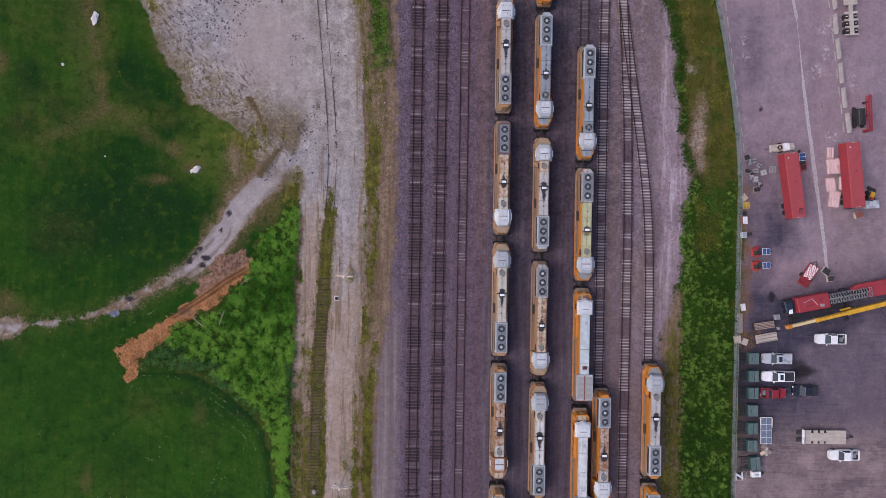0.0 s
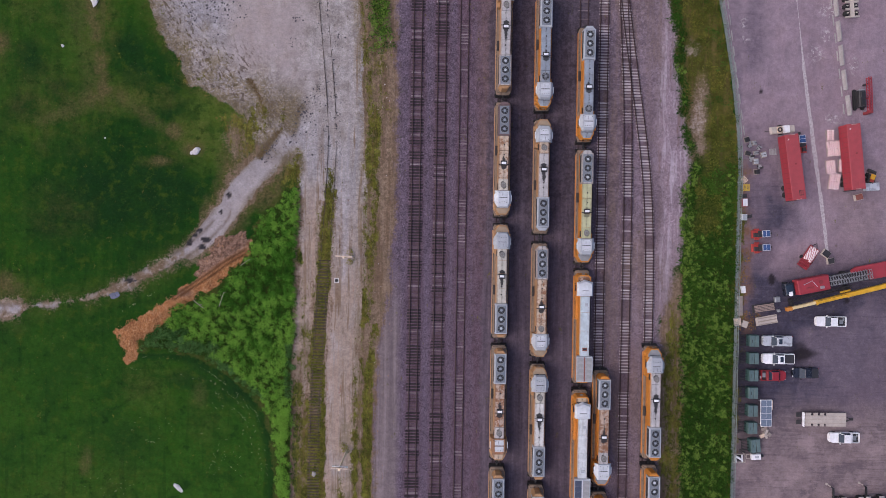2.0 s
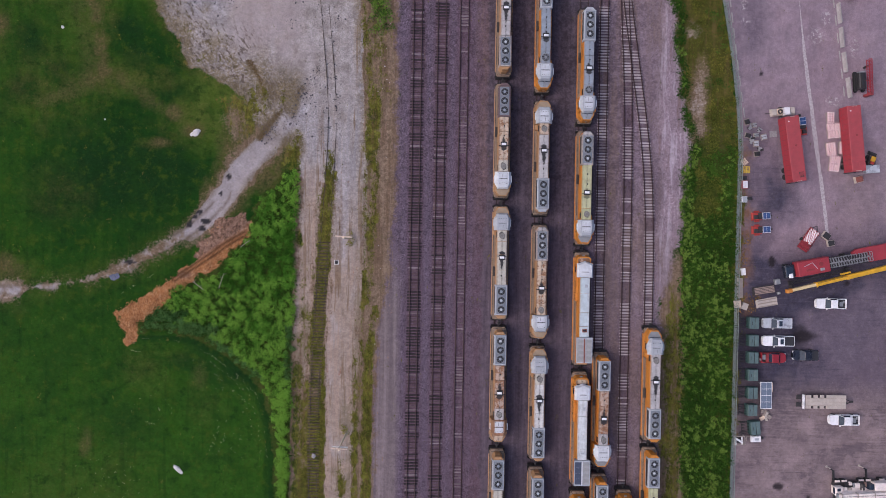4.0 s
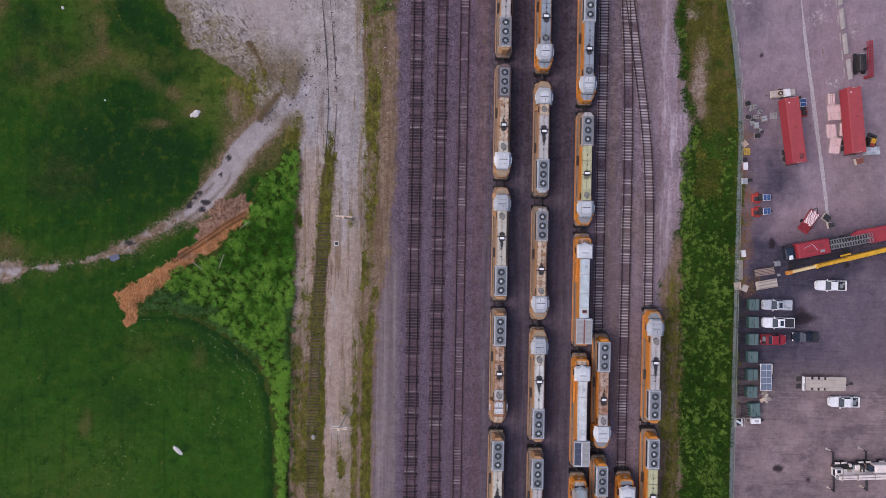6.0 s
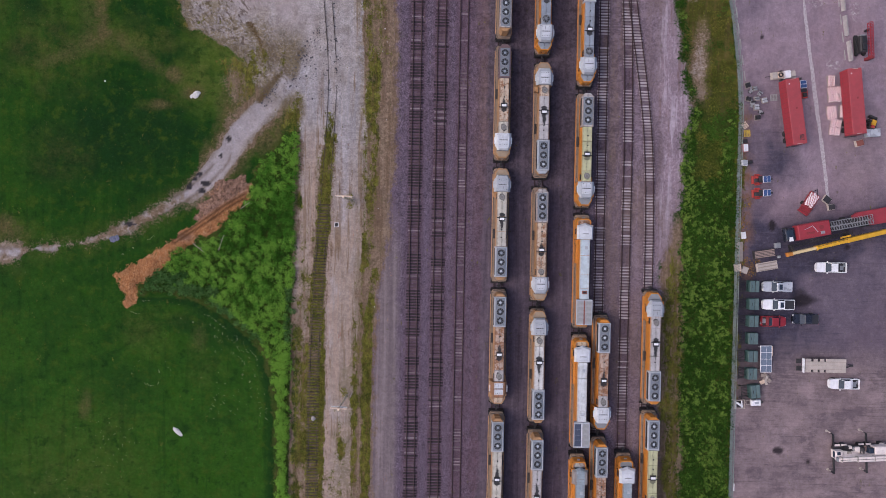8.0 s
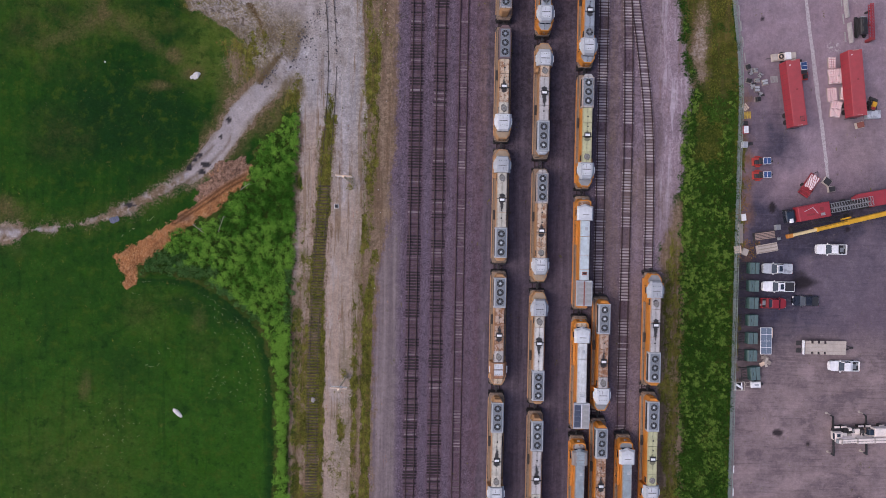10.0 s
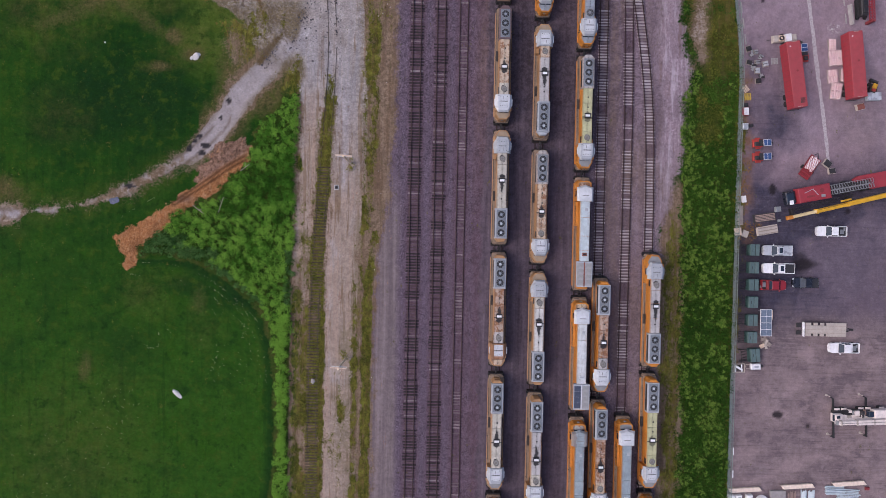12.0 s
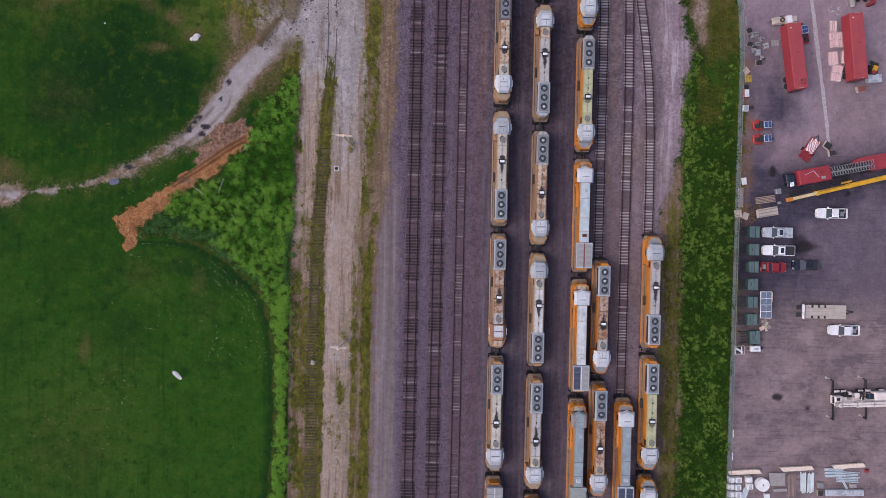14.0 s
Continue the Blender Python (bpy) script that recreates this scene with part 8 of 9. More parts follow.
def white_crane():
    t = thing("mobile_crane", "white mobile crane with boom lowered and black outriggers spread", "crane", (82.0, -53.2, 0, 0, 0, 2.5))
    part("carrier", Shape().box(-4.9, 6.5, -1.1, 1.1, 0.7, 1.25, 0.05), UNDER, t)
    part("deck", Shape().box(-4.4, 6.5, -1.15, 0.2, 1.26, 1.4, 0.03), CRANE_WHITE, t)
    cab = part("driver_cab", Shape().box(-5.05, -3.5, -0.95, 0.55, 0.8, 2.2, 0.18), CRANE_WHITE, t)
    part("cab_window", Shape().box(-4.75, -4.1, -0.2, 0.35, 2.2, 2.25, 0.02), GLASS, cab)
    part("windshield", Shape().box(-5.09, -5.0, -0.8, 0.4, 1.45, 2.0), GLASS, cab)
    for x0, x1, y0, y1, z1, m in ((-3.3, -2.6, -0.3, 0.35, 1.9, CRANE_WHITE), (-2.4, -1.6, -0.25, 0.15, 1.75, BEIGE), (-1.5, -1.2, 0.3, 1.1, 1.9, STEEL), (-0.1, 0.5, -0.2, 0.4, 2.3, CRANE_WHITE), (-2.2, -1.7, 0.75, 1.3, 1.95, CRANE_WHITE), (0.7, 1.1, 0.3, 1.2, 1.9, RUST_PLATE)):
        part("deck_box", Shape().box(x0, x1, y0, y1, 1.41, z1 + 0.02, 0.05), m, t)
    for q in (0.45, 0.7, 0.95):
        part("hose", Shape().path([(-3.4, q, 1.75), (-2.0, q + 0.08, 1.85), (-0.6, q - 0.1, 1.8), (0.9, q, 1.9)], 0.05), BLACK, t)
    part("boom", Shape().box(-1.5, 7.5, -1.3, -0.4, 2.45, 3.15, 0.06), CRANE_WHITE, t)
    part("boom_section", Shape().box(-4.9, -1.5, -1.2, -0.5, 2.5, 3.05, 0.06), CRANE_WHITE, t)
    for q in (-4.4, -1.4, 1.8, 4.6):
        part("boom_collar", Shape().box(q - 0.1, q + 0.1, -1.36, -0.34, 2.42, 3.2, 0.03), BEIGE, t)
    part("boom_cable", Shape().bar((-4.8, -0.85, 3.24), (7.3, -0.75, 3.26), 0.035), UNDER, t)
    part("boom_tip", Shape().box(-5.2, -4.9, -1.2, -0.45, 2.4, 3.0, 0.08), STEEL, t)
    part("boom_rest", Shape().box(-3.4, -3.1, -1.0, -0.6, 2.3, 2.44), UNDER, t)
    part("upper_house", Shape().box(2.2, 6.4, -0.25, 1.3, 1.42, 2.7, 0.1), CRANE_WHITE, t)
    part("operator_cab", Shape().box(1.2, 2.15, 0.0, 1.0, 1.42, 2.6, 0.1), GLASS, t)
    part("engine_deck", Shape().box(-2.9, 0.9, 0.25, 1.2, 1.26, 1.7, 0.08), UNDER, t)
    part("engine_cover", Shape().box(-1.1, -0.2, 0.2, 1.1, 1.7, 2.0, 0.05), CRANE_WHITE, t)
    part("winch", Shape().bar((0.2, -0.1, 2.0), (0.2, 1.0, 2.0), 0.4, 14), UNDER, t)
    for x in (-4.0, -2.7, 0.6, 2.0, 4.6):
        for s in (-1, 1):
            part("wheel", lambda: Shape().wheel(-0.18, 0.18, 0, 0, 0.55, 16), TYRE, t, at=(x, s * 1.28, 0.55, 0, 0, 90), key="crane_tyre")
            part("mudguard", lambda: Shape().box(-0.5, 0.5, -0.2, 0.2, 0, 0.1, 0.04), CRANE_WHITE, t, at=(x, s * 1.3, 1.13), key="mudguard")
    for x in (-4.55, 1.8):
        part("outrigger_beam", Shape().box(x - 0.14, x + 0.14, -4.3, 3.3, 0.72, 1.0, 0.03), BLACK, t)
        part("outrigger_arm", Shape().bar((x, 3.2, 0.9), (x - 0.75, 3.75, 0.95), 0.12, 6), BLACK, t)
        part("outrigger_jack", Shape().bar((x - 0.75, 3.75, 0.1), (x - 0.75, 3.75, 1.1), 0.1, 8).cyl(x - 0.75, 3.75, 0, 0.1, 0.24, 14), BEIGE, t)
        part("outrigger_arm", Shape().bar((x, -4.2, 0.9), (x - 0.55, -3.7, 0.95), 0.1, 6), BLACK, t)
        part("outrigger_jack", Shape().bar((x - 0.65, -3.7, 0.1), (x - 0.65, -3.7, 0.9), 0.1, 8).cyl(x - 0.65, -3.7, 0, 0.1, 0.24, 14), BEIGE, t)
        part("outrigger_foot", Shape().bar((x, -4.2, 0), (x, -4.2, 0.8), 0.1, 8), BLACK, t)


white_crane()


def excavator_bits():
    t = thing("small_loader", "small yellow and black loader beside a red trailer", "machine", (83.3, 9.2, 0, 0, 0, -20))
    part("body", Shape().box(-0.6, 0.6, -0.9, 0.6, 0.4, 1.1, 0.1), UNDER, t)
    part("engine_cover", Shape().box(-0.4, 0.4, -0.3, 0.7, 1.1, 1.4, 0.08), BOOM, t)
    part("seat", Shape().box(-0.3, 0.3, -0.8, -0.35, 1.1, 1.5, 0.05), ORANGE_RED, t)
    for s in (-1, 1):
        part("lift_arm", Shape().bar((s * 0.65, -0.6, 1.2), (s * 0.65, 1.3, 0.5), 0.08), BLACK, t)
        for yy in (-0.6, 0.5):
            part("wheel", lambda: Shape().wheel(-0.14, 0.14, 0, 0, 0.36, 14), TYRE, t, at=(s * 0.72, yy, 0.36), key="loader_wheel")
    part("bucket", Shape().box(-0.8, 0.8, 1.2, 1.7, 0.1, 0.6, 0.1), UNDER, t)


excavator_bits()


# ---------------------------------------------------------------- storage yard: timber, pipes and bundles at its south edge
BEAM = paint("planed_pale_timber", (0.8, 0.66, 0.55), 0.75, 0.2, (0.4, 0.28, 0.2), scale=2.0)


def timber_rack(x, y, turn, l):
    t = thing("timber_beam", "thick pale tan timber beam on blocks", "timber beam", (x, y, 0, 0, 0, turn), "pale timber beams")
    part("beam", Shape().prism([(-l / 2 + 0.35, -0.4), (l / 2 + 0.2, -0.4), (l / 2 - 0.35, 0.4), (-l / 2 - 0.2, 0.4)], 0.2, 0.62, 0.03), BEAM, t)
    for s in (-0.35, 0.35):
        part("block", Shape().box(-0.15, 0.15, -0.45, 0.45, 0, 0.2), OLD_TIMBER, t, at=(s * l, 0, 0))


timber_rack(61.0, -68.05, 3.5, 6.2)
timber_rack(71.2, -67.25, 4, 6.2)
timber_rack(81.2, -66.6, 4.5, 6.3)
for i, (bx, by) in enumerate(((58.35, -69.5), (59.75, -69.5), (58.3, -70.85), (59.7, -70.9), (58.4, -72.3), (59.75, -72.3), (61.8, -69.4), (62.0, -70.7))):
    b = thing("wrapped_bundle", "white plastic-wrapped bundle on a pallet", "bundle", (bx, by, 0, 0, 0, (i * 7) % 11 - 5), "wrapped bundles")
    part("load", Shape().box(-0.55, 0.55, -0.52, 0.52, 0.12, 1.0, 0.1), TOTE, b)
    part("top_sheet", Shape().box(-0.4, 0.25, -0.35, 0.3, 1.0, 1.03, 0.02), CAR_SILVER if i % 2 else TOTE, b)
    part("pallet_base", Shape().box(-0.58, 0.58, -0.55, 0.55, 0, 0.12), OLD_TIMBER, b)


def reel(x, y):
    t = thing("cable_reel", "large white cable reel lying on its side", "cable reel", (x, y, 0))
    part("flange", Shape().ring(0, 0, 0.75, 0.85, 0.16, 1.25, 28), TOTE, t)
    part("flange", Shape().ring(0, 0, 0.0, 0.1, 0.16, 1.25, 28), TOTE, t)
    part("drum", Shape().ring(0, 0, 0.1, 0.75, 0.16, 0.8, 24), OLD_TIMBER, t)


reel(64.5, -70.4)


def pipe_bundle(x, y, turn, n, l, r, mat, label, layers=1, gap=1.0, seed=1):
    rng = random.Random(seed)
    t = thing("pipe_bundle", label, "pipes", (x, y, 0, 0, 0, turn), "pipe stacks")
    for k in range(n):
        for q in range(layers):
            if q and rng.random() < 0.4:
                continue
            part("pipe", lambda: Shape().bar((0, -l / 2, 0), (0, l / 2, 0), r, 7), mat, t, at=((k - (n - 1) / 2) * 2 * r * gap + 0.5 * r * q, rng.uniform(-0.25, 0.25), r + 0.1 + q * 1.8 * r, 0, 0, rng.uniform(-1.6, 1.6)), key="pipe%.2f%.2f" % (l, r))
    for s in (-0.35, 0.35):
        part("bearer", Shape().box(-n * r * gap - 0.1, n * r * gap + 0.1, -0.06, 0.06, 0, 0.1), OLD_TIMBER, t, at=(0, s * l, 0))


pipe_bundle(70.4, -70.6, 2, 6, 4.3, 0.09, PIPE_RUST, "loose bundle of brown steel rods", 1, 1.4, 1)
pipe_bundle(72.6, -70.0, 1, 5, 3.7, 0.11, PIPE_BLUE, "bundle of pale galvanised pipes", 2, 1.0, 2)
pipe_bundle(73.95, -70.0, -1, 5, 3.7, 0.11, PIPE_BLUE, "bundle of pale galvanised pipes", 2, 1.0, 3)
pipe_bundle(78.6, -68.0, 92, 6, 3.6, 0.14, PIPE_BLUE, "stack of pale steel tubes", 2, 1.1, 4)
pipe_bundle(81.3, -68.8, 88, 7, 4.2, 0.12, PIPE_BLUE, "loose stack of pale steel tubes", 1, 1.3, 5)
pipe_bundle(80.3, -69.6, 30, 2, 3.6, 0.1, PIPE_BLUE, "pale steel tubes lying across the stack", 1, 1.4, 6)
crate(67.5, -69.4, 1, 3.0, 2.5, 0.45, CONCRETE, "pale square concrete slab on bearers", None, "concrete_slab")
crate(68.2, -71.5, 2, 2.5, 0.6, 0.35, CONCRETE, "narrow pale concrete kerb block", None, "concrete_slab")
crate(75.8, -70.4, 0, 1.1, 1.1, 0.6, OLD_TIMBER, "wire-topped square timber crate", STEEL)
crate(75.8, -71.9, 0, 1.1, 1.1, 0.6, OLD_TIMBER, "wire-topped square timber crate", UNDER)
crate(80.6, -71.8, 1, 7.3, 1.15, 0.6, PIPE_BLUE, "long pale steel trough", CAR_SILVER, "steel_box")
crate(82.2, -70.4, 3, 1.1, 0.8, 0.6, CONCRETE, "small pale concrete block", None, "concrete_slab")
crate(84.9, -67.6, 0, 0.8, 0.6, 0.4, RED_DARK, "small dark red box", None, "steel_box")
crate(65.5, -72.6, 5, 1.0, 0.9, 0.6, TOTE, "small white wrapped box", None, "plastic_box")
pipe_bundle(61.3, -72.4, -18, 4, 2.6, 0.12, PIPE_BLUE, "bundle of grey-green posts", 1, 1.1, 8)


# ---------------------------------------------------------------- boundary fence
def fence():
    wire = paint("weathered_fence_steel", (0.22, 0.27, 0.25), 0.6, 0.4)
    t = thing("chain_link_fence", "grey chain-link fence on steel posts beside the weeds", "fence", (0, 0, 0))
    ys = np.arange(56.0, -84, -3.0)
    xs = lerp_line(ys, FENCE)
    for x, y in zip(xs, ys):
        part("post", lambda: Shape().bar((0, 0, 0), (0, 0, 2.0), 0.05, 6), wire, t, at=(float(x), float(y), 0), key="fence_post")
    top, wires = Shape(), Shape()
    for k in range(len(ys) - 1):
        a, b = (float(xs[k]), float(ys[k])), (float(xs[k + 1]), float(ys[k + 1]))
        top.bar((*a, 1.97), (*b, 1.97), 0.04, 5)
        for q in range(22):
            f = q / 22
            p, r = (a[0] + (b[0] - a[0]) * f, a[1] + (b[1] - a[1]) * f), (a[0] + (b[0] - a[0]) * (f + 1 / 3), a[1] + (b[1] - a[1]) * (f + 1 / 3))
            wires.bar((*p, 0.1), (*r, 1.95), 0.009, 3).bar((*r, 0.1), (*p, 1.95), 0.009, 3)
    part("top_rail", top, wire, t)
    part("wire_mesh", wires, wire, t)


fence()
s_kerb = Shape()
ks = np.arange(56.0, -84, -2.0)
kx = lerp_line(ks, FENCE)
for k in range(len(ks) - 1):
    s_kerb.hexa([(kx[k] + 0.14, ks[k], -0.1), (kx[k] + 0.62, ks[k], -0.1), (kx[k + 1] + 0.62, ks[k + 1], -0.1), (kx[k + 1] + 0.14, ks[k + 1], -0.1)],
                [(kx[k] + 0.16, ks[k], 0.12), (kx[k] + 0.6, ks[k], 0.12), (kx[k + 1] + 0.6, ks[k + 1], 0.12), (kx[k + 1] + 0.16, ks[k + 1], 0.12)])
me = s_kerb.mesh("kerb")
me.materials.append(paint("dull_grey_kerb", (0.2, 0.225, 0.22), 0.9, 0.4, (0.07, 0.08, 0.05), scale=0.3))
tagged(new("kerb", me), "pale concrete kerb along the fence", "kerb", kind="structure")


# ---------------------------------------------------------------- plants
def leaf_material(name, low, mid, high):
    """Leaf colour: each leaf a little different, each clump with a tone of its own, low parts shaded and tops lit by
    colour.
    """
    n = Nodes(name, 0.6)
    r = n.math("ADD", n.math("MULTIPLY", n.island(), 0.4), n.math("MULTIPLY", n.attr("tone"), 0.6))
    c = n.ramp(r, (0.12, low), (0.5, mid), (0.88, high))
    n.bsdf.inputs["Specular IOR Level"].default_value = 0.06
    return n.done(c)


def leaves(name, label, category, places, heights, radii, count, size, material, seed, spread=0.9, upright=0.5, tones=None, slim=1.0):
    """Clumps of separate bent leaves, joined into one mesh of uncountable growth."""
    rng = np.random.RandomState(seed)
    n = len(places)
    idx = np.repeat(np.arange(n), count)
    m = len(idx)
    ang = rng.rand(m) * 2 * np.pi
    rad = np.sqrt(rng.rand(m)) * radii[idx]
    rel = rad / np.maximum(radii[idx], 1e-3)
    top = heights[idx] * (1.0 - 0.55 * rel ** 2)
    z = top * (0.35 + 0.65 * rng.rand(m) ** 0.6)
    base = np.stack([places[idx, 0] + rad * np.cos(ang), places[idx, 1] + rad * np.sin(ang), z + 0.02], 1)
    yaw = ang + rng.randn(m) * spread
    pitch = rng.uniform(-0.35, 0.9, m) * upright + 0.1
    ln = size * rng.uniform(0.6, 1.4, m) * (0.7 + 0.3 * radii[idx] / radii.mean())
    wd = ln * rng.uniform(0.22, 0.4, m) * slim
    d = np.stack([np.cos(yaw) * np.cos(pitch), np.sin(yaw) * np.cos(pitch), np.sin(pitch)], 1)
    s = np.stack([-np.sin(yaw), np.cos(yaw), np.zeros(m)], 1)
    roll = rng.randn(m) * 0.5
    up = np.cross(d, s)
    s2 = s * np.cos(roll)[:, None] + up * np.sin(roll)[:, None]
    mid = base + d * (ln * 0.5)[:, None]
    tip = base + d * ln[:, None] - np.array([0, 0, 1.0]) * (ln * 0.22)[:, None]
    v = np.stack([base, mid + s2 * (wd * 0.5)[:, None], tip, mid - s2 * (wd * 0.5)[:, None]], 1).reshape(-1, 3)
    me = bpy.data.meshes.new(name)
    me.vertices.add(len(v))
    me.vertices.foreach_set("co", v.ravel())
    tri = (np.arange(m)[:, None] * 4 + np.array([[0, 1, 3, 1, 2, 3]])).ravel().astype(np.int32)
    me.loops.add(len(tri))
    me.loops.foreach_set("vertex_index", tri)
    me.polygons.add(2 * m)
    me.polygons.foreach_set("loop_start", np.arange(0, 6 * m, 3, dtype=np.int32))
    me.update(calc_edges=True)
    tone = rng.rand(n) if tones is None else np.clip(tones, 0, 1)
    # Shade is put into the colour: leaves low in a clump darker, tops brighter.
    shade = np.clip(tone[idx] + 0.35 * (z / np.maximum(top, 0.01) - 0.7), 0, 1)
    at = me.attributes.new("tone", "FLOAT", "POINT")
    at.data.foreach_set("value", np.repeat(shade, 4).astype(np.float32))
    me.materials.append(material)
    return tagged(new(name, me), label, category, kind="stuff")


def scatter(x0, x1, y0, y1, density, seed, keep):
    rng = np.random.RandomState(seed)
    n = int((x1 - x0) * (y1 - y0) * density)
    p = np.stack([rng.uniform(x0, x1, n), rng.uniform(y0, y1, n)], 1)
    return p[rng.rand(n) < keep(p[:, 0], p[:, 1])]


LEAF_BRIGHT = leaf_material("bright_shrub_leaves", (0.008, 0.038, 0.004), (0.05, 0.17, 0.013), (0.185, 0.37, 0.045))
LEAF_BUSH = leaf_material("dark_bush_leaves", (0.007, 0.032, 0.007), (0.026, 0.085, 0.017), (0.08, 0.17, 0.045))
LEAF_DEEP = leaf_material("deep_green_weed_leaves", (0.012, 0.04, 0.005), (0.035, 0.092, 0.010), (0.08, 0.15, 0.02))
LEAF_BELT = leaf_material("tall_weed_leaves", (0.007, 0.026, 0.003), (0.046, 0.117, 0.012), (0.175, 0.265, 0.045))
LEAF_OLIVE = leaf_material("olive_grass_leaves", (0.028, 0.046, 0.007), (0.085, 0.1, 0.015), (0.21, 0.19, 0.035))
LEAF_DRY = leaf_material("dry_straw_stems", (0.15, 0.065, 0.028), (0.32, 0.15, 0.066), (0.5, 0.31, 0.17))


def build_plants():
    rng = np.random.RandomState(5)

    def thick(x, y):
        return np.clip(inside(x, y, THICKET) + 0.3 + 0.9 * value_noise(x, y, 0.5, 61), 0, 1)
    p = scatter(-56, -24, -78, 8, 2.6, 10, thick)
    # Tones held low: the shaded gaps under the shrubs are painted in leaf colour.
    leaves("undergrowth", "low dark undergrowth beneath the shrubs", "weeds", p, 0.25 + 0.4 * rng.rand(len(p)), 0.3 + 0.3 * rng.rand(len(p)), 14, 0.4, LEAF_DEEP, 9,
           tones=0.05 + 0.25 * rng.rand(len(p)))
    p = np.concatenate([scatter(-56, -24, -78, 8, 4.6, 11, thick), scatter(-31, -25, -78, -34, 3.0, 8, thick)])
    px, py = p[:, 0], p[:, 1]
    bushy = (blob(px, py, -50.5, -22.8, 4.2, 2.2, 200) + blob(px, py, -44, -25, 4, 1.2, 201) + 1.2 * (np.abs(inside(px, py, THICKET)) < 1.0) * (py < -24) * (py > -34)) > 0.35
    mound = 0.5 + 0.5 * value_noise(px, py, 0.3, 62)
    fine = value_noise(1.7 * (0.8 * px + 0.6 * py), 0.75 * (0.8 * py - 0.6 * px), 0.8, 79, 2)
    # Besides random variety, tone paints hollows shaded and taller tussocks lit.
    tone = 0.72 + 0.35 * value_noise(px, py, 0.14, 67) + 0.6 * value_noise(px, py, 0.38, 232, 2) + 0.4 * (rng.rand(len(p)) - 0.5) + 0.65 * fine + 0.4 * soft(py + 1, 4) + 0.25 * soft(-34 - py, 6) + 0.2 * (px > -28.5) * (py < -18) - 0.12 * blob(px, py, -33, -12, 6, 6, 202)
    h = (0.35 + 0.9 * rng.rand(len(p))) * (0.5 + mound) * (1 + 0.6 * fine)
    open_ground = (fine < -0.5) & ~bushy
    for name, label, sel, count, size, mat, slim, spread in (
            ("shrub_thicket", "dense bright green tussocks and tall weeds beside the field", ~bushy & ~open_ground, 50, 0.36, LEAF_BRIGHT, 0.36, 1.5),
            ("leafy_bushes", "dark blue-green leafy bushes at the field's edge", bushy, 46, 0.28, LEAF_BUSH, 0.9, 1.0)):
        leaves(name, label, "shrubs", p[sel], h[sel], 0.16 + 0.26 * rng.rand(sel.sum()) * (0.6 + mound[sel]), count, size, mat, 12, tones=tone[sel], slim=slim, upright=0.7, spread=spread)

    def east(x, y):
        d = np.minimum(x - lerp_line(y, VEG_W), lerp_line(y, FENCE) - x)
        k = np.clip(d + 0.4 + 0.8 * value_noise(x, y, 0.5, 63), 0, 1)
        return k * (1 - np.clip(blob(x, y, 50.3, 21, 2.0, 8.5, 31) * 2, 0, 1)) * np.where(y > 8, 0.5 + 0.5 * (x < lerp_line(y, VEG_W) + 2.0), 1.0)
    p = scatter(42, 59, -78, 52, 3.2, 13, east)
    vw = lerp_line(p[:, 1], VEG_W)
    low = (p[:, 1] > -4 + 5 * value_noise(p[:, 0], p[:, 1], 0.15, 78)) & (p[:, 0] > vw + 2.2)
    tone = 0.35 + 0.5 * value_noise(p[:, 0], p[:, 1], 0.3, 64) + 0.2 * rng.rand(len(p))
    green = value_noise(p[:, 0], p[:, 1], 0.22, 76) + 0.5 * value_noise(p[:, 0], p[:, 1], 0.7, 77) + 0.12 * (p[:, 0] - lerp_line(p[:, 1], FENCE) + 4) > np.where(p[:, 1] < 12, -0.28, 0.3)
    for key, sel, label, mat in (("rough_grass", low & ~green, "short olive rough grass along the fence", LEAF_OLIVE), ("rank_grass", low & green, "patches of rank dark green grass along the fence", LEAF_DEEP)):
        k = sel.sum()
        leaves(key, label, "grass", p[sel], 0.12 + 0.35 * rng.rand(k), 0.3 + 0.3 * rng.rand(k), 20, 0.3, mat, 15, tones=tone[sel] + 0.06)
    q = ~low
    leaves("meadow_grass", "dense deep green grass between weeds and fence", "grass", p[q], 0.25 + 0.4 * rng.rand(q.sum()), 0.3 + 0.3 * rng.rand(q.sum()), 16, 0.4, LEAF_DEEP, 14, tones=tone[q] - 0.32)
    p = scatter(42, 59, -78, 52, 6.0, 28, east)
    vw = lerp_line(p[:, 1], VEG_W)
    clump = value_noise(p[:, 0], p[:, 1], 0.45, 73) + 0.6 * value_noise(p[:, 0], p[:, 1], 0.12, 74)
    q = ((p[:, 1] <= 9) & (p[:, 0] < vw + 9.3 + 0.8 * clump) & (clump > -0.9) & ((p[:, 1] < -4 + 5 * clump) | (p[:, 0] < vw + 2.2 + clump) | (p[:, 0] > vw + 7.5 - clump))) | ((p[:, 1] > 9) & ((p[:, 0] < vw + 1.6 + clump) & ((clump > 0.3) | (p[:, 1] < 12) & (clump > -0.3)) | (p[:, 0] > lerp_line(p[:, 1], FENCE) - 2.5 + 2 * clump) & (p[:, 1] < 13)))
    p, k = p[q], q.sum()
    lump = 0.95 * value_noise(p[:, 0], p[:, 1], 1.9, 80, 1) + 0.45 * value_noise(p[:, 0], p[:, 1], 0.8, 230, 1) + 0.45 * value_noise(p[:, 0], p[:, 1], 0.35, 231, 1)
    keep = lump > -0.5
    p, lump, edge_x, k = p[keep], lump[keep], vw[q][keep], int(keep.sum())
    west = p[:, 0] < edge_x + 2.2
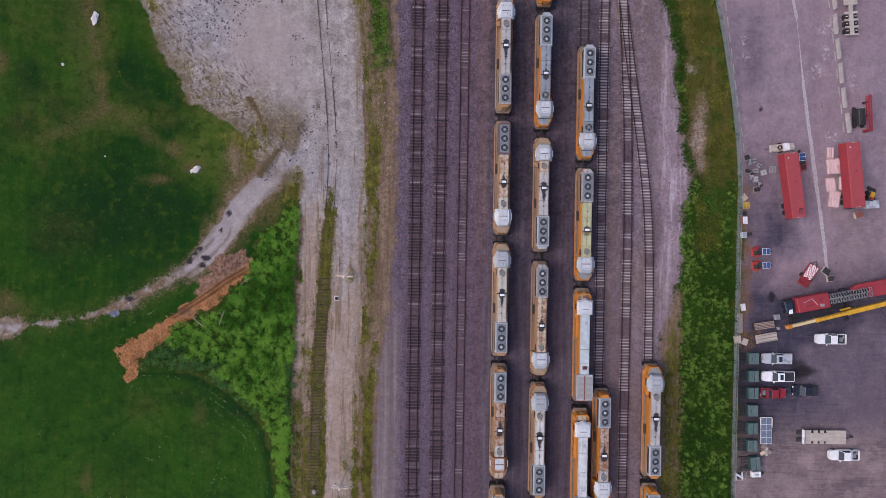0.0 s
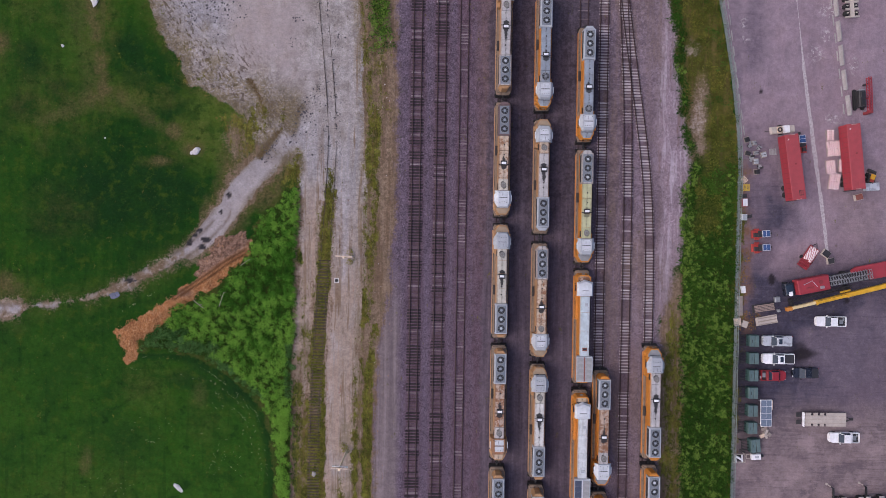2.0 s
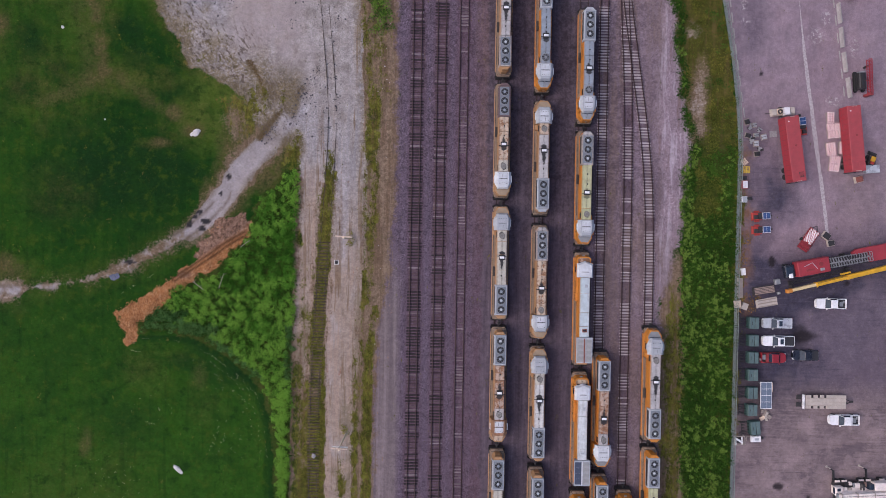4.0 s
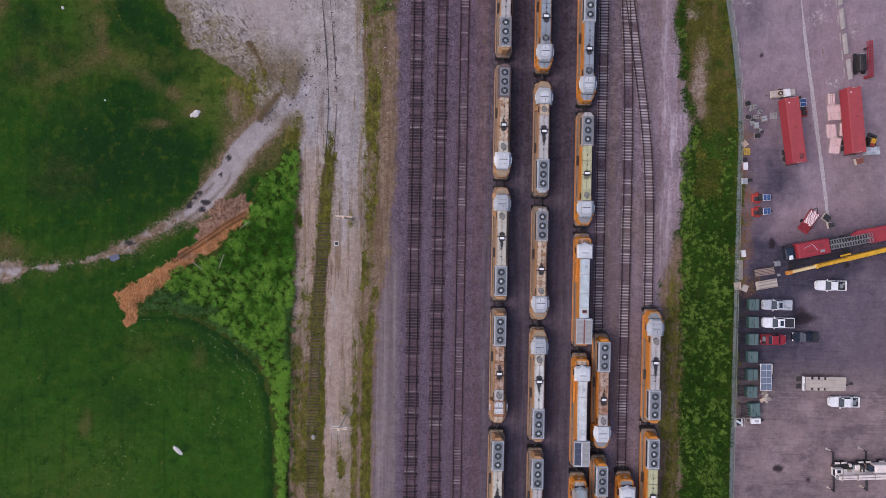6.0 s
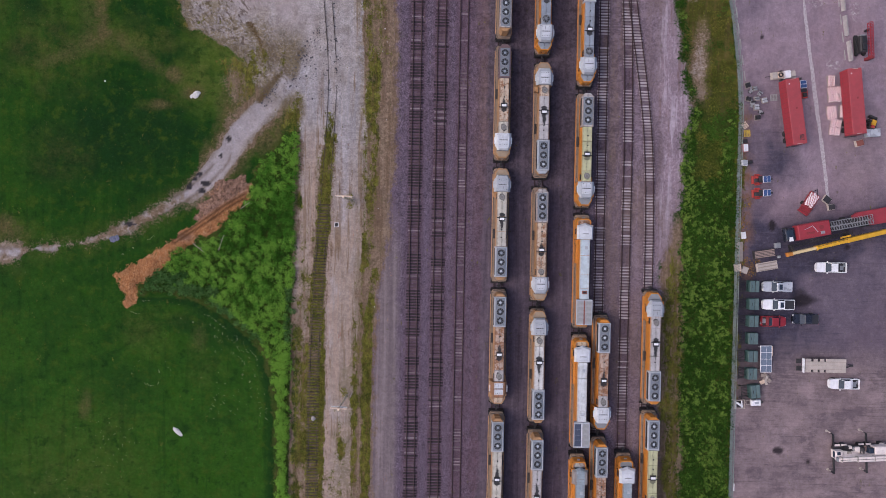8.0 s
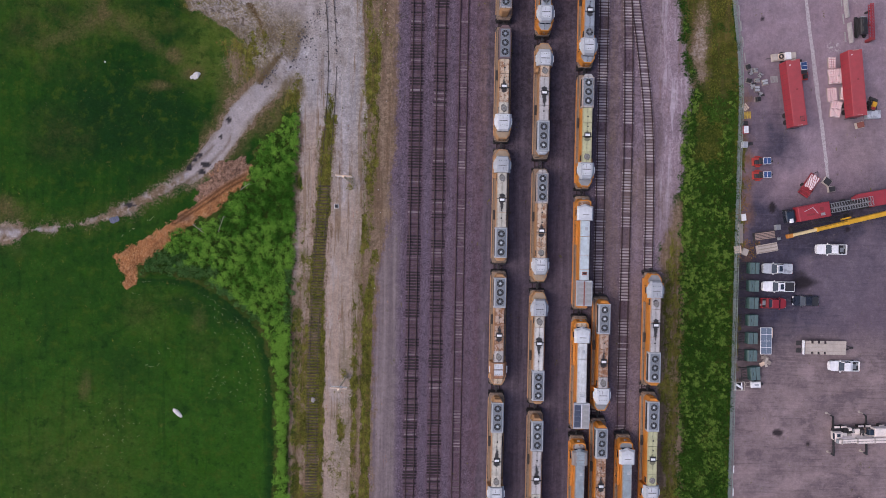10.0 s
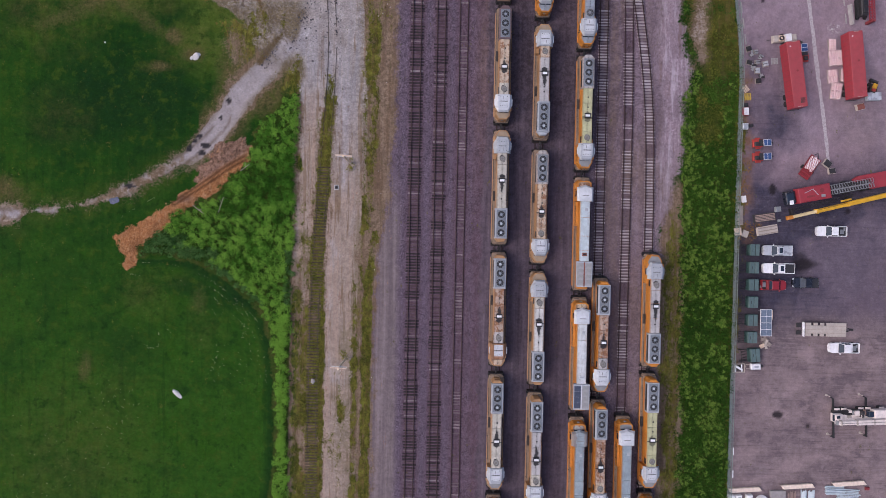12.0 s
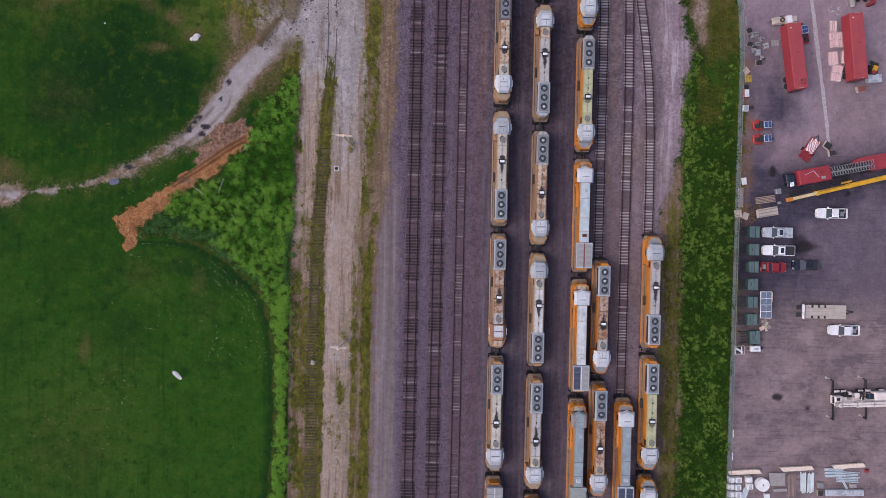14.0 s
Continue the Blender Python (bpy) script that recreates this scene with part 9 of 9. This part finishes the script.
    # Lump in the tone paints shaded low gaps and highlights on tall weeds.
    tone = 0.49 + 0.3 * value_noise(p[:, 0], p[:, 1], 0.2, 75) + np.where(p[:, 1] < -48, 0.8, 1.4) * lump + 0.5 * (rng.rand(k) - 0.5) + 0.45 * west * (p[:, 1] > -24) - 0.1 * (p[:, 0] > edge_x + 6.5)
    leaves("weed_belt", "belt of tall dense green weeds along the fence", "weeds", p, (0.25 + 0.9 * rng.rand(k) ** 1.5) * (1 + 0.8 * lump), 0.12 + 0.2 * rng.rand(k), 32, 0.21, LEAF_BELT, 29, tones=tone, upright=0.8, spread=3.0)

    def verge(x, y):
        a = terrain_attributes(x, y)
        return np.clip(a["tuft"] * 1.1 - 0.25, 0, 1) * (0.35 + 0.65 * (value_noise(x, y, 0.6, 65) > 0.05))
    p = np.concatenate([scatter(-27, -7, -78, 50, 5.5, 16, verge), scatter(42.5, 48.5, -78, -18, 6.5, 17, verge), scatter(52, 62, -46, 50, 5.0, 18, verge)])
    h = 0.12 + 0.3 * rng.rand(len(p))
    leaves("weed_tufts", "straggling olive weed tufts along tracks, road and fence", "weeds", p, h, 0.12 + 0.2 * rng.rand(len(p)), 10, 0.24, LEAF_OLIVE, 19, tones=0.45 + 0.6 * value_noise(p[:, 0], p[:, 1], 0.5, 203) + 0.3 * (rng.rand(len(p)) - 0.5))

    # green growth on the verge at the north end
    def corner(x, y):
        mid = 0.5 * (lerp_line(y, ROAD_E) + lerp_line(y, BALLAST_W))
        return np.clip(2.0 + value_noise(x, y, 0.5, 66) - np.abs(x - mid - 0.3), 0, 1) * np.clip((y - 30) / 6, 0, 1)
    p = scatter(-16, -7, 28, 52, 3.5, 20, corner)
    leaves("verge_shrubs", "bright green shrubs on the trackside verge", "shrubs", p, 0.3 + 0.9 * rng.rand(len(p)), 0.3 + 0.3 * rng.rand(len(p)), 26, 0.34, LEAF_BELT, 21)

    # shredded stems over the straw heap
    def heap(x, y):
        return np.clip(inside(x, y, MULCH) + 0.4, 0, 1)
    p = scatter(-60, -34, -29, -3, 6.0, 22, heap)
    at = terrain_attributes(p[:, 0], p[:, 1])
    p = p[((at["tan"] < 0.5) | (rng.rand(len(p)) < 0.12)) & (at["furrow"] < 0.06)]
    z = ground_height(p[:, 0], p[:, 1])
    leaves("straw_heap", "long heap of shredded orange-brown straw and bark", "straw", p, 0.15 + z * 0.9, np.full(len(p), 0.35), 8, 0.42, LEAF_DRY, 23, spread=2.5, upright=0.15, slim=0.45)

    # flowering weeds in the field
    def bloom(x, y):
        edge, coil = -inside(x, y, THICKET), np.hypot(x + 52.3, y + 41)
        rows = ((np.abs(edge - 2.0) < 0.13) | (np.abs(edge - 3.1) < 0.1) | (np.abs(edge - 4.4) < 0.1)) & (y < -25.5) & (y > -49) & (value_noise(x, y, 0.5, 68) > -0.1)
        line = np.minimum(along(x, y, [(-51, -13.9), (-54.4, -15.8), (-58.3, -18.3)]), along(x, y, [(-50.8, -12.6), (-53, -13.8)])) < 0.1
        rows = rows | line & (value_noise(x, y, 0.8, 204) > -0.2)
        arcs = (np.min(np.abs(coil[..., None] - np.array([12.7, 14.2, 17.1, 18.4])), -1) < 0.14) & (x > -42) & (y < -34) & (y > -49) & (value_noise(x, y, 0.4, 69) > -0.05)
        curl = (np.abs(coil - 1.7) < 0.1) | (np.abs(coil - 3.7) < 0.08) & (y > -42)
        return np.clip(rows * 0.75 + arcs * 0.5 + curl * 0.5 + blob(x, y, -38, -43, 5, 6, 70) * 0.02 + blob(x, y, -60, -54, 5, 6, 71) * 0.12 + blob(x, y, -72, -66, 9, 9, 72) * 0.03, 0, 1)
    p = scatter(-84, -27, -76, -12, 9.0, 24, bloom)
    leaves("field_flowers", "scattered pale dry seed heads in the mown field", "flowers", p, np.full(len(p), 0.2), np.full(len(p), 0.08), 3, 0.13, plain("pale_seed_heads", (0.42, 0.42, 0.25), 0.8), 25)

    # rusty weeds inside the fence
    def rusty(x, y):
        return np.clip(blob(x, y, 60.6, -18.6, 2.4, 1.8, 110) * 1.2 + blob(x, y, 59.0, -11, 1.0, 4, 111) + blob(x, y, 59.4, -6.5, 1.0, 1.5, 112), 0, 1)
    p = scatter(57.9, 63.5, -21.5, -3, 3.0, 113, rusty)
    leaves("fence_weeds", "straggling orange-yellow weeds inside the fence", "weeds", p, 0.15 + 0.3 * rng.rand(len(p)), 0.2 + 0.25 * rng.rand(len(p)), 10, 0.28,
           leaf_material("rusty_weed_leaves", (0.06, 0.045, 0.012), (0.2, 0.12, 0.025), (0.34, 0.17, 0.04)), 114)

    # yellowing bushes at the foot of the poles
    p = np.array([(-16.0, -43.6), (-15.7, -44.0), (-16.3, -43.1), (-15.6, -6.4), (-15.3, -7.6), (-15.7, -8.2)])
    leaves("pole_weeds", "yellow-green weeds at the foot of a utility pole", "weeds", p, np.full(len(p), 0.7), np.full(len(p), 0.5), 40, 0.32, LEAF_OLIVE, 41, tones=np.full(len(p), 0.9))


build_plants()


# ---------------------------------------------------------------- stones, poles and small things beside the field
def stones(name, label, places, sizes, material, seed):
    rng = np.random.RandomState(seed)
    s = Shape()
    for (x, y), r in zip(places, sizes):
        b = len(s.v)
        k = 6
        for ring, (rr, zz) in enumerate(((1.0, -0.02), (0.95, 0.3), (0.5, 0.55))):
            for i in range(k):
                q = r * rr * rng.uniform(0.75, 1.2)
                t = 2 * math.pi * (i + 0.3 * ring) / k
                s.v.append((x + q * math.cos(t), y + q * math.sin(t), r * zz))
        for ring in range(2):
            for i in range(k):
                j = (i + 1) % k
                s.f.append((b + ring * k + i, b + ring * k + j, b + ring * k + k + j, b + ring * k + k + i))
        s.f.append(tuple(b + 2 * k + i for i in range(k)))
    me = bpy.data.meshes.new(name)
    me.from_pydata(s.v, [], s.f)
    me.materials.append(material)
    return tagged(new(name, me), label, "stones", kind="stuff")


def build_stones():
    def dark(x, y):
        spur = lerp_line(y, SPUR)
        rut = along(x, y, [(-22.2, 24.2), (-24.8, 20.4), (-26.6, 14.5), (-29.8, 12.8), (-32, 10.9)])
        return np.clip(blob(x, y, -41.5, 40.5, 6, 5.5, 23) * 0.9 + blob(x, y, -46, 38, 4, 5, 205) * 0.5 + blob(x, y, -36, 45, 6, 3, 206) * 0.9 + 0.3 * (np.abs(np.abs(x - spur) - 0.9) < 0.35) * (y > 2)
                       + np.clip(1.5 - rut, 0, 1) * 0.8 + blob(x, y, -25.9, 37.2, 1.0, 1.2, 207) + blob(x, y, -26.7, 33.3, 1.4, 1.4, 208) + blob(x, y, -18.2, 32.5, 1.6, 3, 209) * 0.7 + blob(x, y, -22.5, 14, 2.5, 5, 210) * 0.25, 0, 1)
    p = scatter(-60, -15, 2, 50, 5.0, 31, dark)
    r = np.random.RandomState(32)
    stones("dark_stones", "dark lumps of earth and stone strewn over pale gravel", p, 0.04 + 0.17 * r.rand(len(p)) ** 3.2, paint("dark_clods", (0.065, 0.062, 0.07), 0.9, 0.4), 33)
    q = scatter(-11, 47, -78, 50, 0.06, 34, lambda x, y: np.ones_like(x))
    ends = [(c + sgn * r.uniform(0.85, 1.35), r.uniform(-76, 48)) for c, k in ((-3.4, 130), (1.15, 230), (5.4, 60), (31.9, 90), (28.0, 60)) for _ in range(k) for sgn in (-1, 1)]
    q = np.concatenate([q, np.array(ends), scatter(32.8, 43.5, -60, 45, 0.55, 240, lambda x, y: 0.25 + 0.75 * (value_noise(x, y, 0.3, 241) > 0))])
    stones("pale_stones", "pale scattered stones between the tracks", q, 0.05 + 0.07 * r.rand(len(q)) ** 1.5, paint("pale_chips", (0.55, 0.52, 0.52), 0.9, 0.2), 35)


build_stones()


def boulder(x, y, rx, ry, turn, label, mat, seed):
    rng = np.random.RandomState(seed)
    s = Shape()
    k = 9
    for ring, (rr, zz) in enumerate(((1.0, -0.05), (1.02, 0.2), (0.75, 0.45), (0.35, 0.55))):
        for i in range(k):
            q = rr * rng.uniform(0.68, 1.2)
            s.v.append((rx * q * math.cos(2 * math.pi * i / k), ry * q * math.sin(2 * math.pi * i / k), min(rx, ry) * zz * rng.uniform(0.85, 1.15)))
    for ring in range(3):
        s.f += [(ring * k + i, ring * k + (i + 1) % k, ring * k + k + (i + 1) % k, ring * k + k + i) for i in range(k)]
    s.f += [tuple(range(3 * k, 4 * k)), tuple(reversed(range(k)))]
    me = s.mesh("boulder")
    me.materials.append(mat)
    ob = new("boulder", me)
    ob.matrix_basis = pose(x, y, 0, 0, 0, turn)
    return tagged(ob, label, "boulder", "pale boulders")


ROCK = paint("pale_limestone", (0.62, 0.60, 0.58), 0.85, 0.35, (0.3, 0.28, 0.25), scale=2.0)
boulder(-63.8, 40.0, 0.75, 1.25, -15, "white angular boulder on worn grass", ROCK, 1)
boulder(-69.7, 31.3, 0.28, 0.32, 30, "small white stone in the grass", ROCK, 2)
boulder(-47.4, -51.3, 0.5, 1.1, 50, "long white boulder lying in the mown field", ROCK, 3)
boulder(-44.7, 12.1, 0.9, 0.65, 20, "flat white stone in a bare patch", ROCK, 4)
boulder(-45.6, 11.8, 0.4, 0.3, 70, "small white stone in a bare patch", ROCK, 5)
boulder(-61.7, 14.3, 0.16, 0.16, 0, "small pale stone in the grass", ROCK, 6)
boulder(-21.9, -48.6, 0.4, 0.55, 0, "grey stone block on the abandoned siding", CONCRETE, 7)


POLE_WOOD = paint("bleached_pole_timber", (0.8, 0.66, 0.48), 0.8, 0.15, (0.4, 0.3, 0.2))


def utility_pole(x, y, turn, lean):
    t = thing("utility_pole", "weathered timber utility pole with two pale crossarms", "utility pole", (x, y, 0, 0, 0, turn), "utility poles")
    part("pole", Shape().cyl(0, 0, -0.2, 9.4, 0.22, 10, 0.18), POLE_WOOD, t)
    arms = [(-1.45, 9.1, 0.12), (-1.4, 8.2, 0.11)]
    for a, z, r in arms:
        arm = part("crossarm", Shape().box(a, -a, -r, r, z - 0.07, z + 0.07, 0.01), ROCK if z < 9 else TIMBER, t, at=(0, 0.18, 0, 0, 0, lean))
        for q in (-1.2, -0.6, 0.6, 1.2):
            part("insulator", lambda: Shape().cyl(0, 0, 0, 0.18, 0.05, 8, 0.03), STEEL, arm, at=(q, 0, z + 0.07), key="insulator%.1f" % z)
    part("brace", Shape().bar((-0.6, 0.2, 9.0), (0, 0.15, 8.3), 0.025).bar((0.6, 0.2, 9.0), (0, 0.15, 8.3), 0.025), STEEL, t)


utility_pole(-15.8, -44.2, -3, 0)
utility_pole(-15.5, -7.2, -3, 0)


def hatch(x, y):
    t = thing("manhole_box", "square black steel hatch with pale rim in the road", "hatch", (x, y, 0, 0, 0, 2))
    part("rim", Shape().box(-0.42, 0.42, -0.42, 0.42, -0.1, 0.12, 0.03), TOTE, t)
    part("cover", Shape().box(-0.34, 0.34, -0.34, 0.34, 0.12, 0.16, 0.02), BLACK, t)


hatch(-18.1, -11.8)


def tarp(x, y):
    t = thing("blue_tarp", "crumpled dusty blue tarp beside the gravel lane", "tarp", (x, y, 0.0, 0, 0, 20))
    s = Shape()
    nx, ny = 10, 7
    for j in range(ny):
        for i in range(nx):
            u, w = i / (nx - 1) - 0.5, j / (ny - 1) - 0.5
            edge = 1 + 0.35 * noise.noise((u * 3, w * 3, 8.0))
            s.v.append((u * 2.0 * edge * (1 - 0.6 * w * w), w * 1.1 * edge * (1 - 1.2 * u * u), 0.06 + 0.25 * abs(noise.noise((u * 6, w * 6, 3.0))) * (1 - 2 * max(abs(u), abs(w)) * 0.8)))
    s.f = [(j * nx + i, j * nx + i + 1, j * nx + nx + i + 1, j * nx + nx + i) for j in range(ny - 1) for i in range(nx - 1)]
    part("sheet", s, paint("dusty_blue_sheet", (0.07, 0.09, 0.16), 0.5, 0.4), t)


tarp(-59.6, -15.2)


BRANCH_GREY = paint("weathered_grey_bark", (0.33, 0.29, 0.24), 0.85, 0.4, (0.15, 0.12, 0.09), scale=2.0)


def log(x, y, turn, l, r):
    t = thing("fallen_branch", "bleached fallen branch among the shrubs", "branch", (x, y, 0.0, 0, 0, turn), "fallen branches")
    part("stem", Shape().bar((-l / 2, 0, 1.0), (l / 2, 0, 1.35), r, 6), BRANCH_GREY, t)
    part("twig", Shape().bar((l * 0.1, 0, 1.2), (l * 0.3, 0.5, 1.5), r * 0.6, 5).bar((-l * 0.45, 0, 1.02), (-l * 0.5, 0.2, 0.0), r * 0.6, 5).bar((l * 0.45, 0, 1.3), (l * 0.5, -0.2, 0.0), r * 0.6, 5), BRANCH_GREY, t)


log(-43.6, -16.5, -35, 2.4, 0.06)
log(-39.3, -15.6, 70, 3.0, 0.05)
log(-35.0, -8.6, 35, 2.2, 0.05)
